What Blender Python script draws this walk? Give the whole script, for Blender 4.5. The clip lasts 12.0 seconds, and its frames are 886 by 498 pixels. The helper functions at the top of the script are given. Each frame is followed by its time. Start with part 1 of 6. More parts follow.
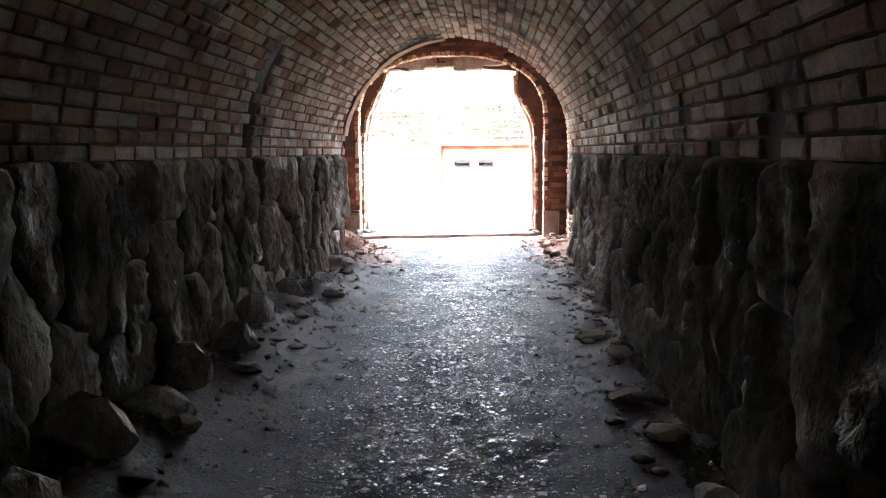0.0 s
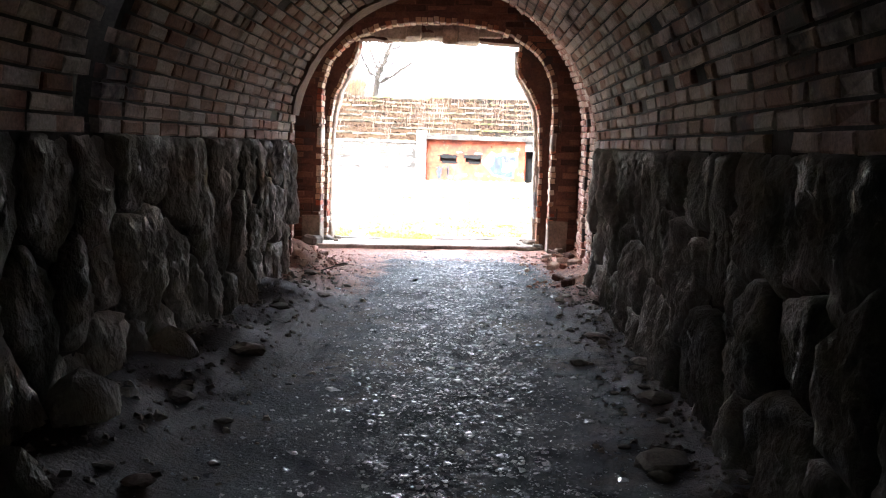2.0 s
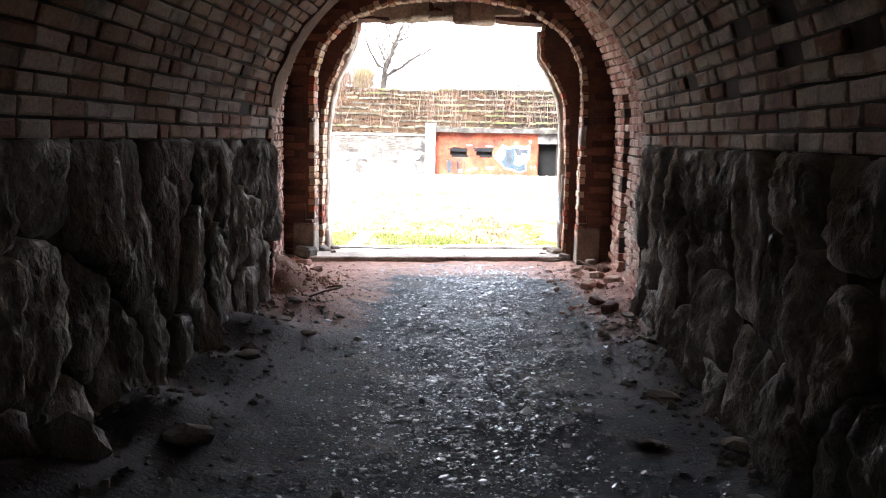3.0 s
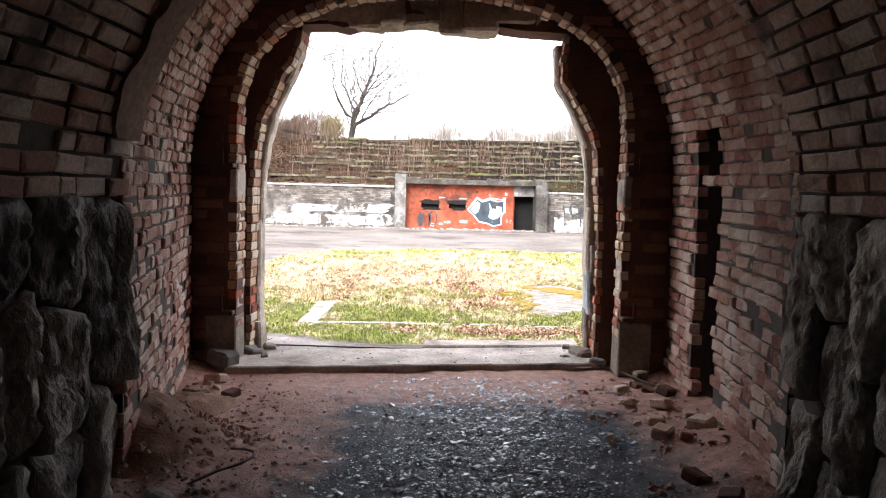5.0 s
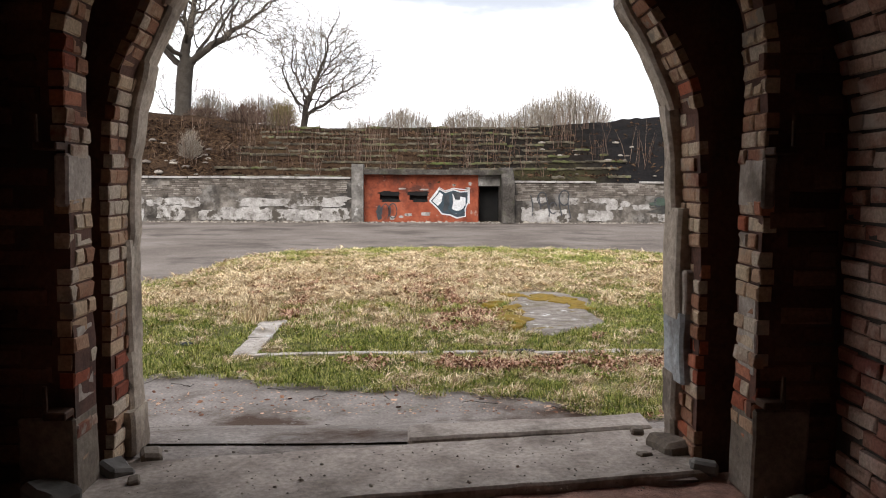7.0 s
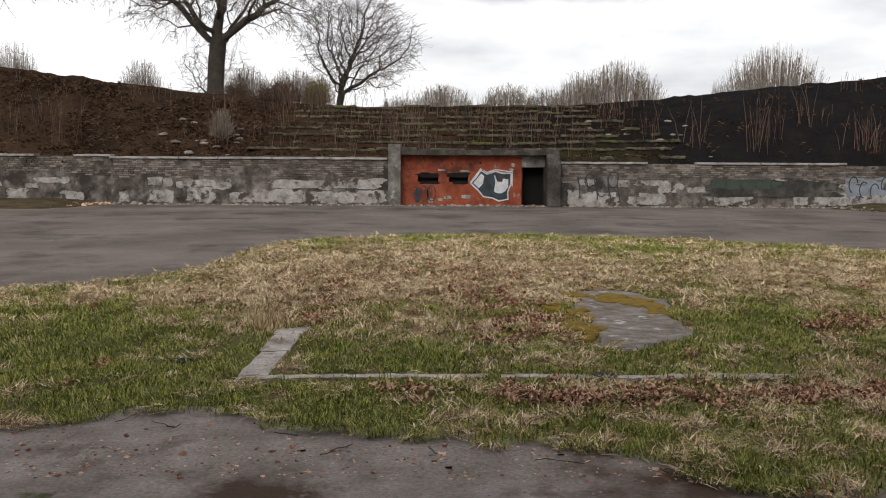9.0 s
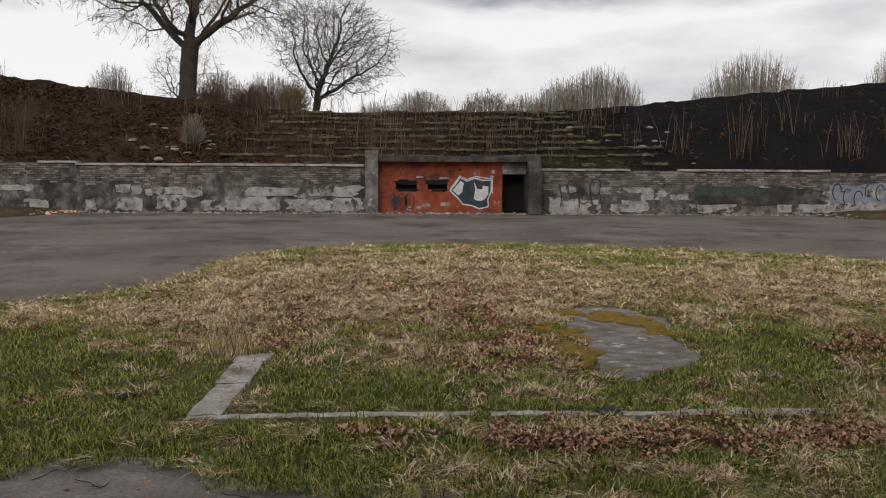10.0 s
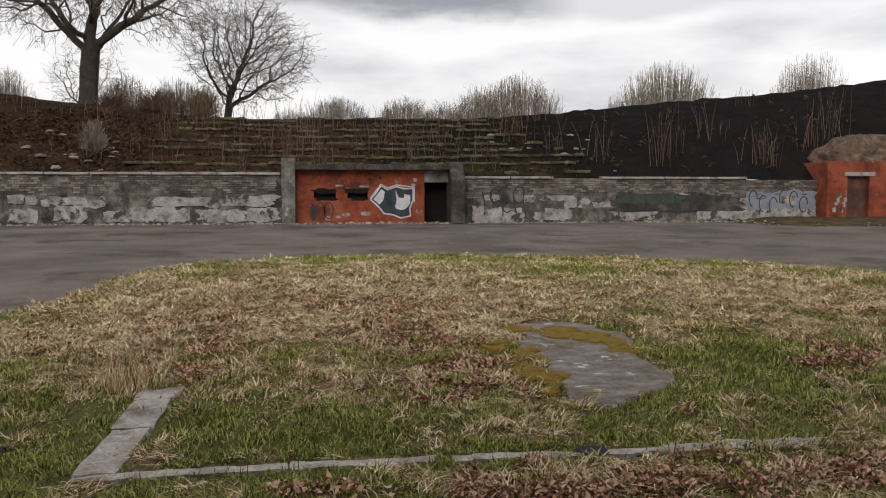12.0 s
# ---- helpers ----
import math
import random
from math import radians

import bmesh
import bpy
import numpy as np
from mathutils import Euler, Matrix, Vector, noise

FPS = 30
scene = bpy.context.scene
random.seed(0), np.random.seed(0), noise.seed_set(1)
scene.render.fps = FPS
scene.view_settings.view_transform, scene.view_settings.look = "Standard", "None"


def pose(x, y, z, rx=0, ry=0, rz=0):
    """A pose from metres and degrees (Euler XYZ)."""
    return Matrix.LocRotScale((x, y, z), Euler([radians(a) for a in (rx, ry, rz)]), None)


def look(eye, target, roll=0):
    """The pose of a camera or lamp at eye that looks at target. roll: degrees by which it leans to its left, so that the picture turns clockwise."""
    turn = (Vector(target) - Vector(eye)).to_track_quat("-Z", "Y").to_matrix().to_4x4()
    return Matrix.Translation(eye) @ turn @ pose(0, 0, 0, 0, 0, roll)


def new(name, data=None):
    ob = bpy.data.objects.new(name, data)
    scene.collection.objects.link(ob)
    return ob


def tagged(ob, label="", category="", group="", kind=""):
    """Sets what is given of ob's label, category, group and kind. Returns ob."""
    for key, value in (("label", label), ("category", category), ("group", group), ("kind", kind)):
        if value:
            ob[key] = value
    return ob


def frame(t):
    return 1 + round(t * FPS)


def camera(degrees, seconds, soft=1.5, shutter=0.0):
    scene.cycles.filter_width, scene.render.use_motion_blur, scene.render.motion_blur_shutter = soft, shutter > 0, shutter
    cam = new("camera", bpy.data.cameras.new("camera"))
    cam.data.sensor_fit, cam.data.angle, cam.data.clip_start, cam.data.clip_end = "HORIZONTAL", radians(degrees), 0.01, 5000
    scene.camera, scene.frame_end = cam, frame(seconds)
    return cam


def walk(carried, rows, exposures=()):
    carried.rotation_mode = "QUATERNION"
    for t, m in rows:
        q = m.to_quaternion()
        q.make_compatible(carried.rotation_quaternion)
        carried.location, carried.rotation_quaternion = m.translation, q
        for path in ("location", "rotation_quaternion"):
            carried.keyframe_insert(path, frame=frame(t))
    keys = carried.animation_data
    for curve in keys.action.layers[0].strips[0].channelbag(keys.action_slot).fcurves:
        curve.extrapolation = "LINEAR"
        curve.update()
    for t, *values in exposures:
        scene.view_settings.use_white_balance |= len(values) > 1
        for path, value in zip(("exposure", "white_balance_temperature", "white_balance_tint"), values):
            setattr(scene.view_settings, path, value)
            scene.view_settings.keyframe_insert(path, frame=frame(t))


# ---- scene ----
cam = camera(57.0, 12.0, 1.1)
PATH = [
    (0, (0.999, 0.714, 1.425), (0.882, 2.696, 1.186), -0.4),
    (0.5, (0.999, 1.329, 1.406), (0.957, 3.312, 1.15), 1.3),
    (1, (0.967, 1.975, 1.405), (0.921, 3.956, 1.136), 2.1),
    (1.5, (0.954, 2.668, 1.401), (0.904, 4.652, 1.151), 1.5),
    (2, (0.889, 3.371, 1.376), (0.814, 5.353, 1.125), 1.7),
    (2.5, (0.842, 4.086, 1.374), (0.754, 6.067, 1.11), 1.0),
    (2.7, (0.826, 4.391, 1.41), (0.728, 6.37, 1.136), 1.1),
    (4.3, (0.647, 6.775, 1.426), (0.548, 8.764, 1.247), 0.9),
    (4.5, (0.619, 7.067, 1.454), (0.548, 9.059, 1.294), 1.1),
    (5, (0.541, 7.815, 1.446), (0.514, 9.81, 1.301), 1.4),
    (5.5, (0.404, 8.576, 1.448), (0.382, 10.572, 1.316), 1.6),
    (6, (0.356, 9.338, 1.453), (0.374, 11.334, 1.328), 1.6),
    (6.5, (0.326, 9.993, 1.444), (0.383, 11.988, 1.315), 1.1),
    (7, (0.299, 10.667, 1.461), (0.376, 12.659, 1.293), 0.3),
    (7.2, (0.309, 10.938, 1.461), (0.382, 12.929, 1.287), 0.3),
    (8.8, (0.202, 12.596, 1.458), (0.192, 14.584, 1.242), 0.3),
    (9, (0.162, 12.873, 1.423), (0.149, 14.862, 1.21), 0.3),
    (9.5, (0.118, 13.406, 1.476), (0.152, 15.396, 1.276), -0.7),
    (10, (0.134, 13.942, 1.417), (0.174, 15.932, 1.221), 0.3),
    (10.5, (0.054, 14.488, 1.458), (0.098, 16.476, 1.24), 1.0),
    (11, (-0.026, 14.696, 1.462), (0.037, 16.685, 1.269), -0.1),
    (11.5, (0.011, 14.985, 1.402), (0.049, 16.976, 1.225), 0.1),
    (12, (-0.089, 15.193, 1.301), (0.156, 17.17, 1.131), 0.1),
]
walk(cam, [(t, look(e, g, r)) for t, e, g, r in PATH],
     [(0, 5.95, 5900, 10), (0.5, 5.4, 5900, 10), (1, 4.88, 5900, 10), (1.5, 4.65, 5950, 10), (2.5, 4.3, 5950, 10), (4.5, 2.85, 6050, 12), (5, 2.64, 6150, 12), (5.5, 2.27, 6200, 12), (6.5, 1.4, 6450, 11), (7.2, 0.92, 6550, 11), (8.8, 0.15, 6650, 11), (9.5, -0.2, 6650, 12), (10.5, -0.35, 6700, 12), (11, -0.48, 6700, 12), (11.5, -0.42, 6700, 12), (12, -0.15, 6700, 12)])

# ---------- world and light: overcast spring sky ----------
world = bpy.data.worlds.new("overcast_sky")
scene.world = world
world.use_nodes = True
wt = world.node_tree
wt.nodes.clear()


def link(tree, a, b):
    tree.links.new(a, b)


def build_world():
    n = wt.nodes
    out = n.new("ShaderNodeOutputWorld")
    bg = n.new("ShaderNodeBackground")
    sky = n.new("ShaderNodeTexSky")
    sky.sky_type = "NISHITA"
    sky.sun_disc = False
    sky.sun_elevation = radians(48)
    sky.sun_rotation = radians(200)
    dim = n.new("ShaderNodeVectorMath")
    dim.operation = "SCALE"
    dim.inputs["Scale"].default_value = 0.1
    link(wt, sky.outputs["Color"], dim.inputs[0])
    tc = n.new("ShaderNodeTexCoord")
    mp = n.new("ShaderNodeMapping")
    mp.inputs["Scale"].default_value = (1.0, 1.0, 3.4)
    mp.inputs["Location"].default_value = (0.35, 0.2, 0.55)
    link(wt, tc.outputs["Generated"], mp.inputs["Vector"])
    big = n.new("ShaderNodeTexNoise")
    big.inputs["Scale"].default_value = 2.1
    big.inputs["Detail"].default_value = 7
    big.inputs["Roughness"].default_value = 0.52
    link(wt, mp.outputs["Vector"], big.inputs["Vector"])
    ramp = n.new("ShaderNodeValToRGB")
    e = ramp.color_ramp.elements
    e[0].position, e[0].color = 0.35, (0.62, 0.65, 0.72, 1)
    e[1].position, e[1].color = 0.55, (1.30, 1.31, 1.33, 1)
    mid = e.new(0.45)
    mid.color = (0.98, 1.0, 1.03, 1)
    link(wt, big.outputs["Fac"], ramp.inputs["Fac"])
    # flat-bottomed grey cloud deck higher up
    sep = n.new("ShaderNodeSeparateXYZ")
    link(wt, tc.outputs["Generated"], sep.inputs[0])
    deck = n.new("ShaderNodeMath")
    deck.operation = "MULTIPLY_ADD"
    link(wt, big.outputs["Fac"], deck.inputs[0])
    deck.inputs[1].default_value = 0.22
    link(wt, sep.outputs["Z"], deck.inputs[2])
    low = n.new("ShaderNodeMapRange")
    low.interpolation_type = "SMOOTHSTEP"
    low.inputs["From Min"].default_value = 0.298
    low.inputs["From Max"].default_value = 0.328
    link(wt, deck.outputs[0], low.inputs["Value"])
    gap = n.new("ShaderNodeTexNoise")
    gap.inputs["Scale"].default_value = 1.3
    gap.inputs["Detail"].default_value = 4
    link(wt, tc.outputs["Generated"], gap.inputs["Vector"])
    gapr = n.new("ShaderNodeMapRange")
    gapr.inputs["From Min"].default_value = 0.36
    gapr.inputs["From Max"].default_value = 0.52
    gapr.inputs["To Min"].default_value = 0.08
    gapr.inputs["To Max"].default_value = 0.35
    link(wt, gap.outputs["Fac"], gapr.inputs["Value"])
    # one heavier cloud bank over the court
    off = n.new("ShaderNodeMath")
    off.operation = "SUBTRACT"
    link(wt, sep.outputs["X"], off.inputs[0])
    off.inputs[1].default_value = 0.10
    away = n.new("ShaderNodeMath")
    away.operation = "ABSOLUTE"
    link(wt, off.outputs[0], away.inputs[0])
    rag = n.new("ShaderNodeMath")
    rag.operation = "MULTIPLY_ADD"
    link(wt, gap.outputs["Fac"], rag.inputs[0])
    rag.inputs[1].default_value = 0.30
    link(wt, away.outputs[0], rag.inputs[2])
    bank = n.new("ShaderNodeMapRange")
    bank.interpolation_type = "SMOOTHSTEP"
    bank.inputs["From Min"].default_value = 0.42
    bank.inputs["From Max"].default_value = 0.26
    link(wt, rag.outputs[0], bank.inputs["Value"])
    most = n.new("ShaderNodeMath")
    most.operation = "MAXIMUM"
    link(wt, bank.outputs["Result"], most.inputs[0])
    link(wt, gapr.outputs["Result"], most.inputs[1])
    cover = n.new("ShaderNodeMath")
    cover.operation = "MULTIPLY"
    link(wt, low.outputs["Result"], cover.inputs[0])
    link(wt, most.outputs[0], cover.inputs[1])
    deckc = n.new("ShaderNodeMix")
    deckc.data_type = "RGBA"
    link(wt, cover.outputs[0], deckc.inputs["Factor"])
    link(wt, ramp.outputs["Color"], deckc.inputs["A"])
    deckc.inputs["B"].default_value = (0.44, 0.46, 0.51, 1)
    mix = n.new("ShaderNodeMix")
    mix.data_type = "RGBA"
    mix.inputs["Factor"].default_value = 0.9
    link(wt, dim.outputs["Vector"], mix.inputs["A"])
    link(wt, deckc.outputs["Result"], mix.inputs["B"])
    link(wt, mix.outputs["Result"], bg.inputs["Color"])
    bg.inputs["Strength"].default_value = 0.9
    link(wt, bg.outputs["Background"], out.inputs["Surface"])


build_world()
sun = new("sun", bpy.data.lights.new("sun", "SUN"))
sun.data.energy = 1.35
sun.data.angle = radians(25)
sun.data.color = (1.0, 0.96, 0.9)
sun.matrix_world = look((-10, -10, 20), (0, 30, 0))


# ---------- materials ----------
def surface(name, cols, scale=4.0, fine=40.0, rough=0.9, bump=0.4, dist=0.01, rnd="", stain=None, stain_scale=0.6, metal=0.0, spec=0.35, rough_low=None, stretch=(1, 1, 1), rnd_amount=0.5, spots=None, grain=0.38):
    """A procedural surface: colours mixed by coarse and fine noise, stains, relief."""
    m = bpy.data.materials.new(name)
    m.use_nodes = True
    t = m.node_tree
    n = t.nodes
    b = n["Principled BSDF"]
    b.inputs["Roughness"].default_value = rough
    b.inputs["Metallic"].default_value = metal
    b.inputs["Specular IOR Level"].default_value = spec
    g = n.new("ShaderNodeNewGeometry")
    mp = n.new("ShaderNodeMapping")
    mp.inputs["Scale"].default_value = stretch
    link(t, g.outputs["Position"], mp.inputs["Vector"])

    def noise_node(sc, detail=6, ro=0.6):
        k = n.new("ShaderNodeTexNoise")
        k.inputs["Scale"].default_value = sc
        k.inputs["Detail"].default_value = detail
        k.inputs["Roughness"].default_value = ro
        link(t, mp.outputs["Vector"], k.inputs["Vector"])
        return k
    a = noise_node(scale)
    f = noise_node(fine, 5, 0.65)
    ramp = n.new("ShaderNodeValToRGB")
    e = ramp.color_ramp.elements
    e[0].position, e[1].position = 0.3, 0.7
    e[0].color, e[1].color = (*cols[0], 1), (*cols[-1], 1)
    for i, c in enumerate(cols[1:-1]):
        k = e.new(0.3 + 0.4 * (i + 1) / (len(cols) - 1))
        k.color = (*c, 1)
    fac = a.outputs["Fac"]
    if rnd:
        if rnd == "object":
            r = n.new("ShaderNodeObjectInfo").outputs["Random"]
        else:
            r = g.outputs["Random Per Island"]
        mm = n.new("ShaderNodeMix")
        mm.inputs["Factor"].default_value = rnd_amount
        link(t, fac, mm.inputs["A"])
        link(t, r, mm.inputs["B"])
        fac = mm.outputs["Result"]
    link(t, fac, ramp.inputs["Fac"])
    col = ramp.outputs["Color"]
    # fine grain
    mr = n.new("ShaderNodeMapRange")
    mr.inputs["From Min"].default_value, mr.inputs["From Max"].default_value = 0.25, 0.75
    mr.inputs["To Min"].default_value, mr.inputs["To Max"].default_value = 1 - grain, 1 + grain
    link(t, f.outputs["Fac"], mr.inputs["Value"])
    sc = n.new("ShaderNodeVectorMath")
    sc.operation = "SCALE"
    link(t, col, sc.inputs[0])
    link(t, mr.outputs["Result"], sc.inputs["Scale"])
    col = sc.outputs["Vector"]
    for colour, size, lo, hi, seed in ([(stain, stain_scale, 0.52, 0.66, 3.1)] if stain else []) + (spots or []):
        off = n.new("ShaderNodeVectorMath")
        off.operation = "ADD"
        off.inputs[1].default_value = (seed, seed * 2, seed * 3)
        link(t, mp.outputs["Vector"], off.inputs[0])
        s = n.new("ShaderNodeTexNoise")
        s.inputs["Scale"].default_value = size
        s.inputs["Detail"].default_value = 8
        s.inputs["Roughness"].default_value = 0.65
        link(t, off.outputs["Vector"], s.inputs["Vector"])
        q = n.new("ShaderNodeMapRange")
        q.inputs["From Min"].default_value, q.inputs["From Max"].default_value = lo, hi
        link(t, s.outputs["Fac"], q.inputs["Value"])
        x = n.new("ShaderNodeMix")
        x.data_type = "RGBA"
        link(t, q.outputs["Result"], x.inputs["Factor"])
        link(t, col, x.inputs["A"])
        x.inputs["B"].default_value = (*colour, 1)
        col = x.outputs["Result"]
    link(t, col, b.inputs["Base Color"])
    if rough_low is not None:
        q = n.new("ShaderNodeMapRange")
        q.inputs["From Min"].default_value, q.inputs["From Max"].default_value = 0.35, 0.65
        q.inputs["To Min"].default_value, q.inputs["To Max"].default_value = rough_low, rough
        link(t, f.outputs["Fac"], q.inputs["Value"])
        link(t, q.outputs["Result"], b.inputs["Roughness"])
    if bump:
        add = n.new("ShaderNodeMath")
        add.operation = "MULTIPLY_ADD"
        add.inputs[1].default_value = 0.45
        link(t, f.outputs["Fac"], add.inputs[0])
        link(t, a.outputs["Fac"], add.inputs[2])
        bp = n.new("ShaderNodeBump")
        bp.inputs["Strength"].default_value = bump
        bp.inputs["Distance"].default_value = dist
        link(t, add.outputs["Value"], bp.inputs["Height"])
        link(t, bp.outputs["Normal"], b.inputs["Normal"])
    return m


VAULT = [(0.26, 0.13, 0.09), (0.38, 0.25, 0.19), (0.48, 0.37, 0.30), (0.40, 0.33, 0.28)]
RED = [(0.19, 0.062, 0.046), (0.31, 0.145, 0.105), (0.43, 0.285, 0.22), (0.56, 0.44, 0.36)]
GATE = [(0.28, 0.13, 0.075), (0.42, 0.28, 0.18), (0.54, 0.41, 0.28), (0.48, 0.39, 0.30)]
M = {}
for kind in ("object", "island"):
    M["vault_" + kind] = surface("vault_brick_" + kind, VAULT, 3, 60, 0.92, 0.6, 0.006, kind, (0.07, 0.055, 0.05), 1.3, spots=[((0.50, 0.42, 0.36), 3.2, 0.62, 0.72, 7.0)])
    M["red_" + kind] = surface("red_brick_" + kind, RED, 2.5, 60, 0.92, 0.6, 0.006, kind, (0.54, 0.45, 0.38), 2.2, rnd_amount=0.24, spots=[((0.09, 0.05, 0.042), 1.7, 0.60, 0.72, 11.0)])
    M["gate_" + kind] = surface("gate_brick_" + kind, GATE, 3, 60, 0.9, 0.6, 0.006, kind, (0.16, 0.05, 0.03), 1.8, spots=[((0.27, 0.225, 0.185), 4.0, 0.56, 0.64, 3.0), ((0.24, 0.07, 0.035), 1.9, 0.62, 0.68, 21.0)])
    M["ember_" + kind] = surface("bare_orange_brick_" + kind, [(0.20, 0.05, 0.025), (0.36, 0.10, 0.05), (0.42, 0.17, 0.10)], 3, 60, 0.92, 0.6, 0.006, kind, spots=[((0.30, 0.25, 0.20), 5.0, 0.62, 0.70, 3.0)])
    M["stone_" + kind] = surface("granite_" + kind, [(0.13, 0.12, 0.105), (0.28, 0.255, 0.22), (0.42, 0.375, 0.32)], 5, 26, 0.75, 1.0, 0.06, kind, (0.17, 0.162, 0.128), 1.1, stretch=(1, 1, 0.55), rnd_amount=0.35)
    M["rubble_" + kind] = surface("rubble_stone_" + kind, [(0.15, 0.125, 0.105), (0.27, 0.235, 0.20), (0.38, 0.335, 0.28)], 6, 50, 0.97, 0.8, 0.01, kind, spec=0.08)
M["mortar"] = surface("lime_mortar", [(0.045, 0.038, 0.033), (0.09, 0.077, 0.066)], 5, 50, 0.95, 0.7, 0.01)
M["plaster"] = surface("old_plaster", [(0.13, 0.08, 0.058), (0.22, 0.14, 0.10), (0.30, 0.22, 0.165)], 2, 30, 0.93, 0.5, 0.01)
M["gate_plain"] = surface("sooty_brick_wall", [(0.06, 0.03, 0.022), (0.11, 0.05, 0.035), (0.15, 0.08, 0.055)], 2, 40, 0.93, 0.6, 0.01, stain=(0.05, 0.04, 0.035), stain_scale=0.9)
M["tar"] = surface("worn_tarmac", [(0.022, 0.025, 0.030), (0.042, 0.046, 0.053), (0.07, 0.073, 0.08)], 1.2, 42, 1.0, 1.0, 0.035, rough_low=0.66, spec=0.26, stain=(0.10, 0.085, 0.07), stain_scale=1.0)
M["dirt"] = surface("brick_dust_dirt", [(0.13, 0.085, 0.062), (0.20, 0.125, 0.092), (0.26, 0.175, 0.135)], 2.5, 70, 0.95, 0.9, 0.015)
M["chip"] = surface("stone_chips", [(0.14, 0.15, 0.165), (0.26, 0.265, 0.28), (0.45, 0.45, 0.46)], 30, 120, 0.24, 0, 0, "island", spec=0.75, rnd_amount=0.7)
M["concrete"] = surface("weathered_concrete", [(0.22, 0.20, 0.185), (0.32, 0.30, 0.28), (0.40, 0.38, 0.355)], 1.5, 45, 0.9, 0.5, 0.006, stain=(0.14, 0.125, 0.11), stain_scale=1.4)
M["asphalt"] = surface("court_asphalt", [(0.13, 0.107, 0.092), (0.178, 0.15, 0.131), (0.232, 0.20, 0.177)], 0.35, 25, 0.97, 0.4, 0.006, stain=(0.10, 0.083, 0.072), stain_scale=0.4, spec=0.05, spots=[((0.26, 0.24, 0.225), 0.9, 0.66, 0.70, 5.0)])
M["old_concrete"] = surface("grimy_concrete", [(0.08, 0.073, 0.065), (0.16, 0.148, 0.135), (0.28, 0.26, 0.24)], 1.8, 9, 0.93, 0.6, 0.02, stain=(0.06, 0.052, 0.042), stain_scale=0.9, grain=0.2, spec=0.1, spots=[((0.36, 0.345, 0.325), 1.4, 0.60, 0.66, 4.0)])
for kind in ("object", "island"):
    M["soot_" + kind] = surface("sooty_brick_" + kind, [(0.05, 0.025, 0.018), (0.10, 0.045, 0.03), (0.17, 0.085, 0.055)], 2.5, 50, 0.93, 0.6, 0.006, kind)
M["dark_concrete"] = surface("blackened_concrete", [(0.035, 0.031, 0.027), (0.065, 0.057, 0.05), (0.11, 0.10, 0.088)], 1.5, 12, 0.95, 0.7, 0.02, stain=(0.05, 0.052, 0.03), stain_scale=0.8, spec=0.08)
M["iron"] = surface("rusty_iron", [(0.05, 0.03, 0.022), (0.10, 0.05, 0.03)], 12, 80, 0.8, 0.5, 0.003, metal=0.5)


def zoned(name, base, layers, scale=1.6, fine=30.0, bump=0.8, dist=0.03, rough=0.96):
    """A ground surface whose colour pairs follow the weights in the mesh's zone colours (red, green, blue)."""
    m = bpy.data.materials.new(name)
    m.use_nodes = True
    t = m.node_tree
    n = t.nodes
    b = n["Principled BSDF"]
    b.inputs["Roughness"].default_value = rough
    b.inputs["Specular IOR Level"].default_value = 0.04
    g = n.new("ShaderNodeNewGeometry")

    def noise_out(sc, detail=7):
        k = n.new("ShaderNodeTexNoise")
        k.inputs["Scale"].default_value = sc
        k.inputs["Detail"].default_value = detail
        k.inputs["Roughness"].default_value = 0.68
        link(t, g.outputs["Position"], k.inputs["Vector"])
        return k.outputs["Fac"]
    coarse, small = noise_out(scale), noise_out(fine, 5)
    both = n.new("ShaderNodeMix")
    both.inputs["Factor"].default_value = 0.5
    link(t, coarse, both.inputs["A"])
    link(t, small, both.inputs["B"])
    at = n.new("ShaderNodeAttribute")
    at.attribute_name = "zone"
    sep = n.new("ShaderNodeSeparateColor")
    link(t, at.outputs["Color"], sep.inputs["Color"])

    def pair(lo, hi):
        r = n.new("ShaderNodeValToRGB")
        e = r.color_ramp.elements
        e[0].position, e[0].color = 0.36, (*lo, 1)
        e[1].position, e[1].color = 0.64, (*hi, 1)
        link(t, both.outputs["Result"], r.inputs["Fac"])
        return r.outputs["Color"]
    col = pair(*base)
    for channel, cols in zip(("Red", "Green", "Blue"), layers):
        w = n.new("ShaderNodeMath")
        w.operation = "ADD"
        link(t, sep.outputs[channel], w.inputs[0])
        link(t, both.outputs["Result"], w.inputs[1])
        q = n.new("ShaderNodeMapRange")
        q.inputs["From Min"].default_value, q.inputs["From Max"].default_value = 0.82, 1.12
        link(t, w.outputs[0], q.inputs["Value"])
        x = n.new("ShaderNodeMix")
        x.data_type = "RGBA"
        link(t, q.outputs["Result"], x.inputs["Factor"])
        link(t, col, x.inputs["A"])
        link(t, pair(*cols), x.inputs["B"])
        col = x.outputs["Result"]
    link(t, col, b.inputs["Base Color"])
    bp = n.new("ShaderNodeBump")
    bp.inputs["Strength"].default_value = bump
    bp.inputs["Distance"].default_value = dist
    link(t, both.outputs["Result"], bp.inputs["Height"])
    link(t, bp.outputs["Normal"], b.inputs["Normal"])
    return m


def set_zone(me, weights):
    """Store weights(x, y) -> (r, g, b) on the vertices."""
    a = me.color_attributes.new("zone", "FLOAT_COLOR", "POINT")
    a.data.foreach_set("color", [c for v in me.vertices for c in (*weights(v.co.x, v.co.y), 1.0)])


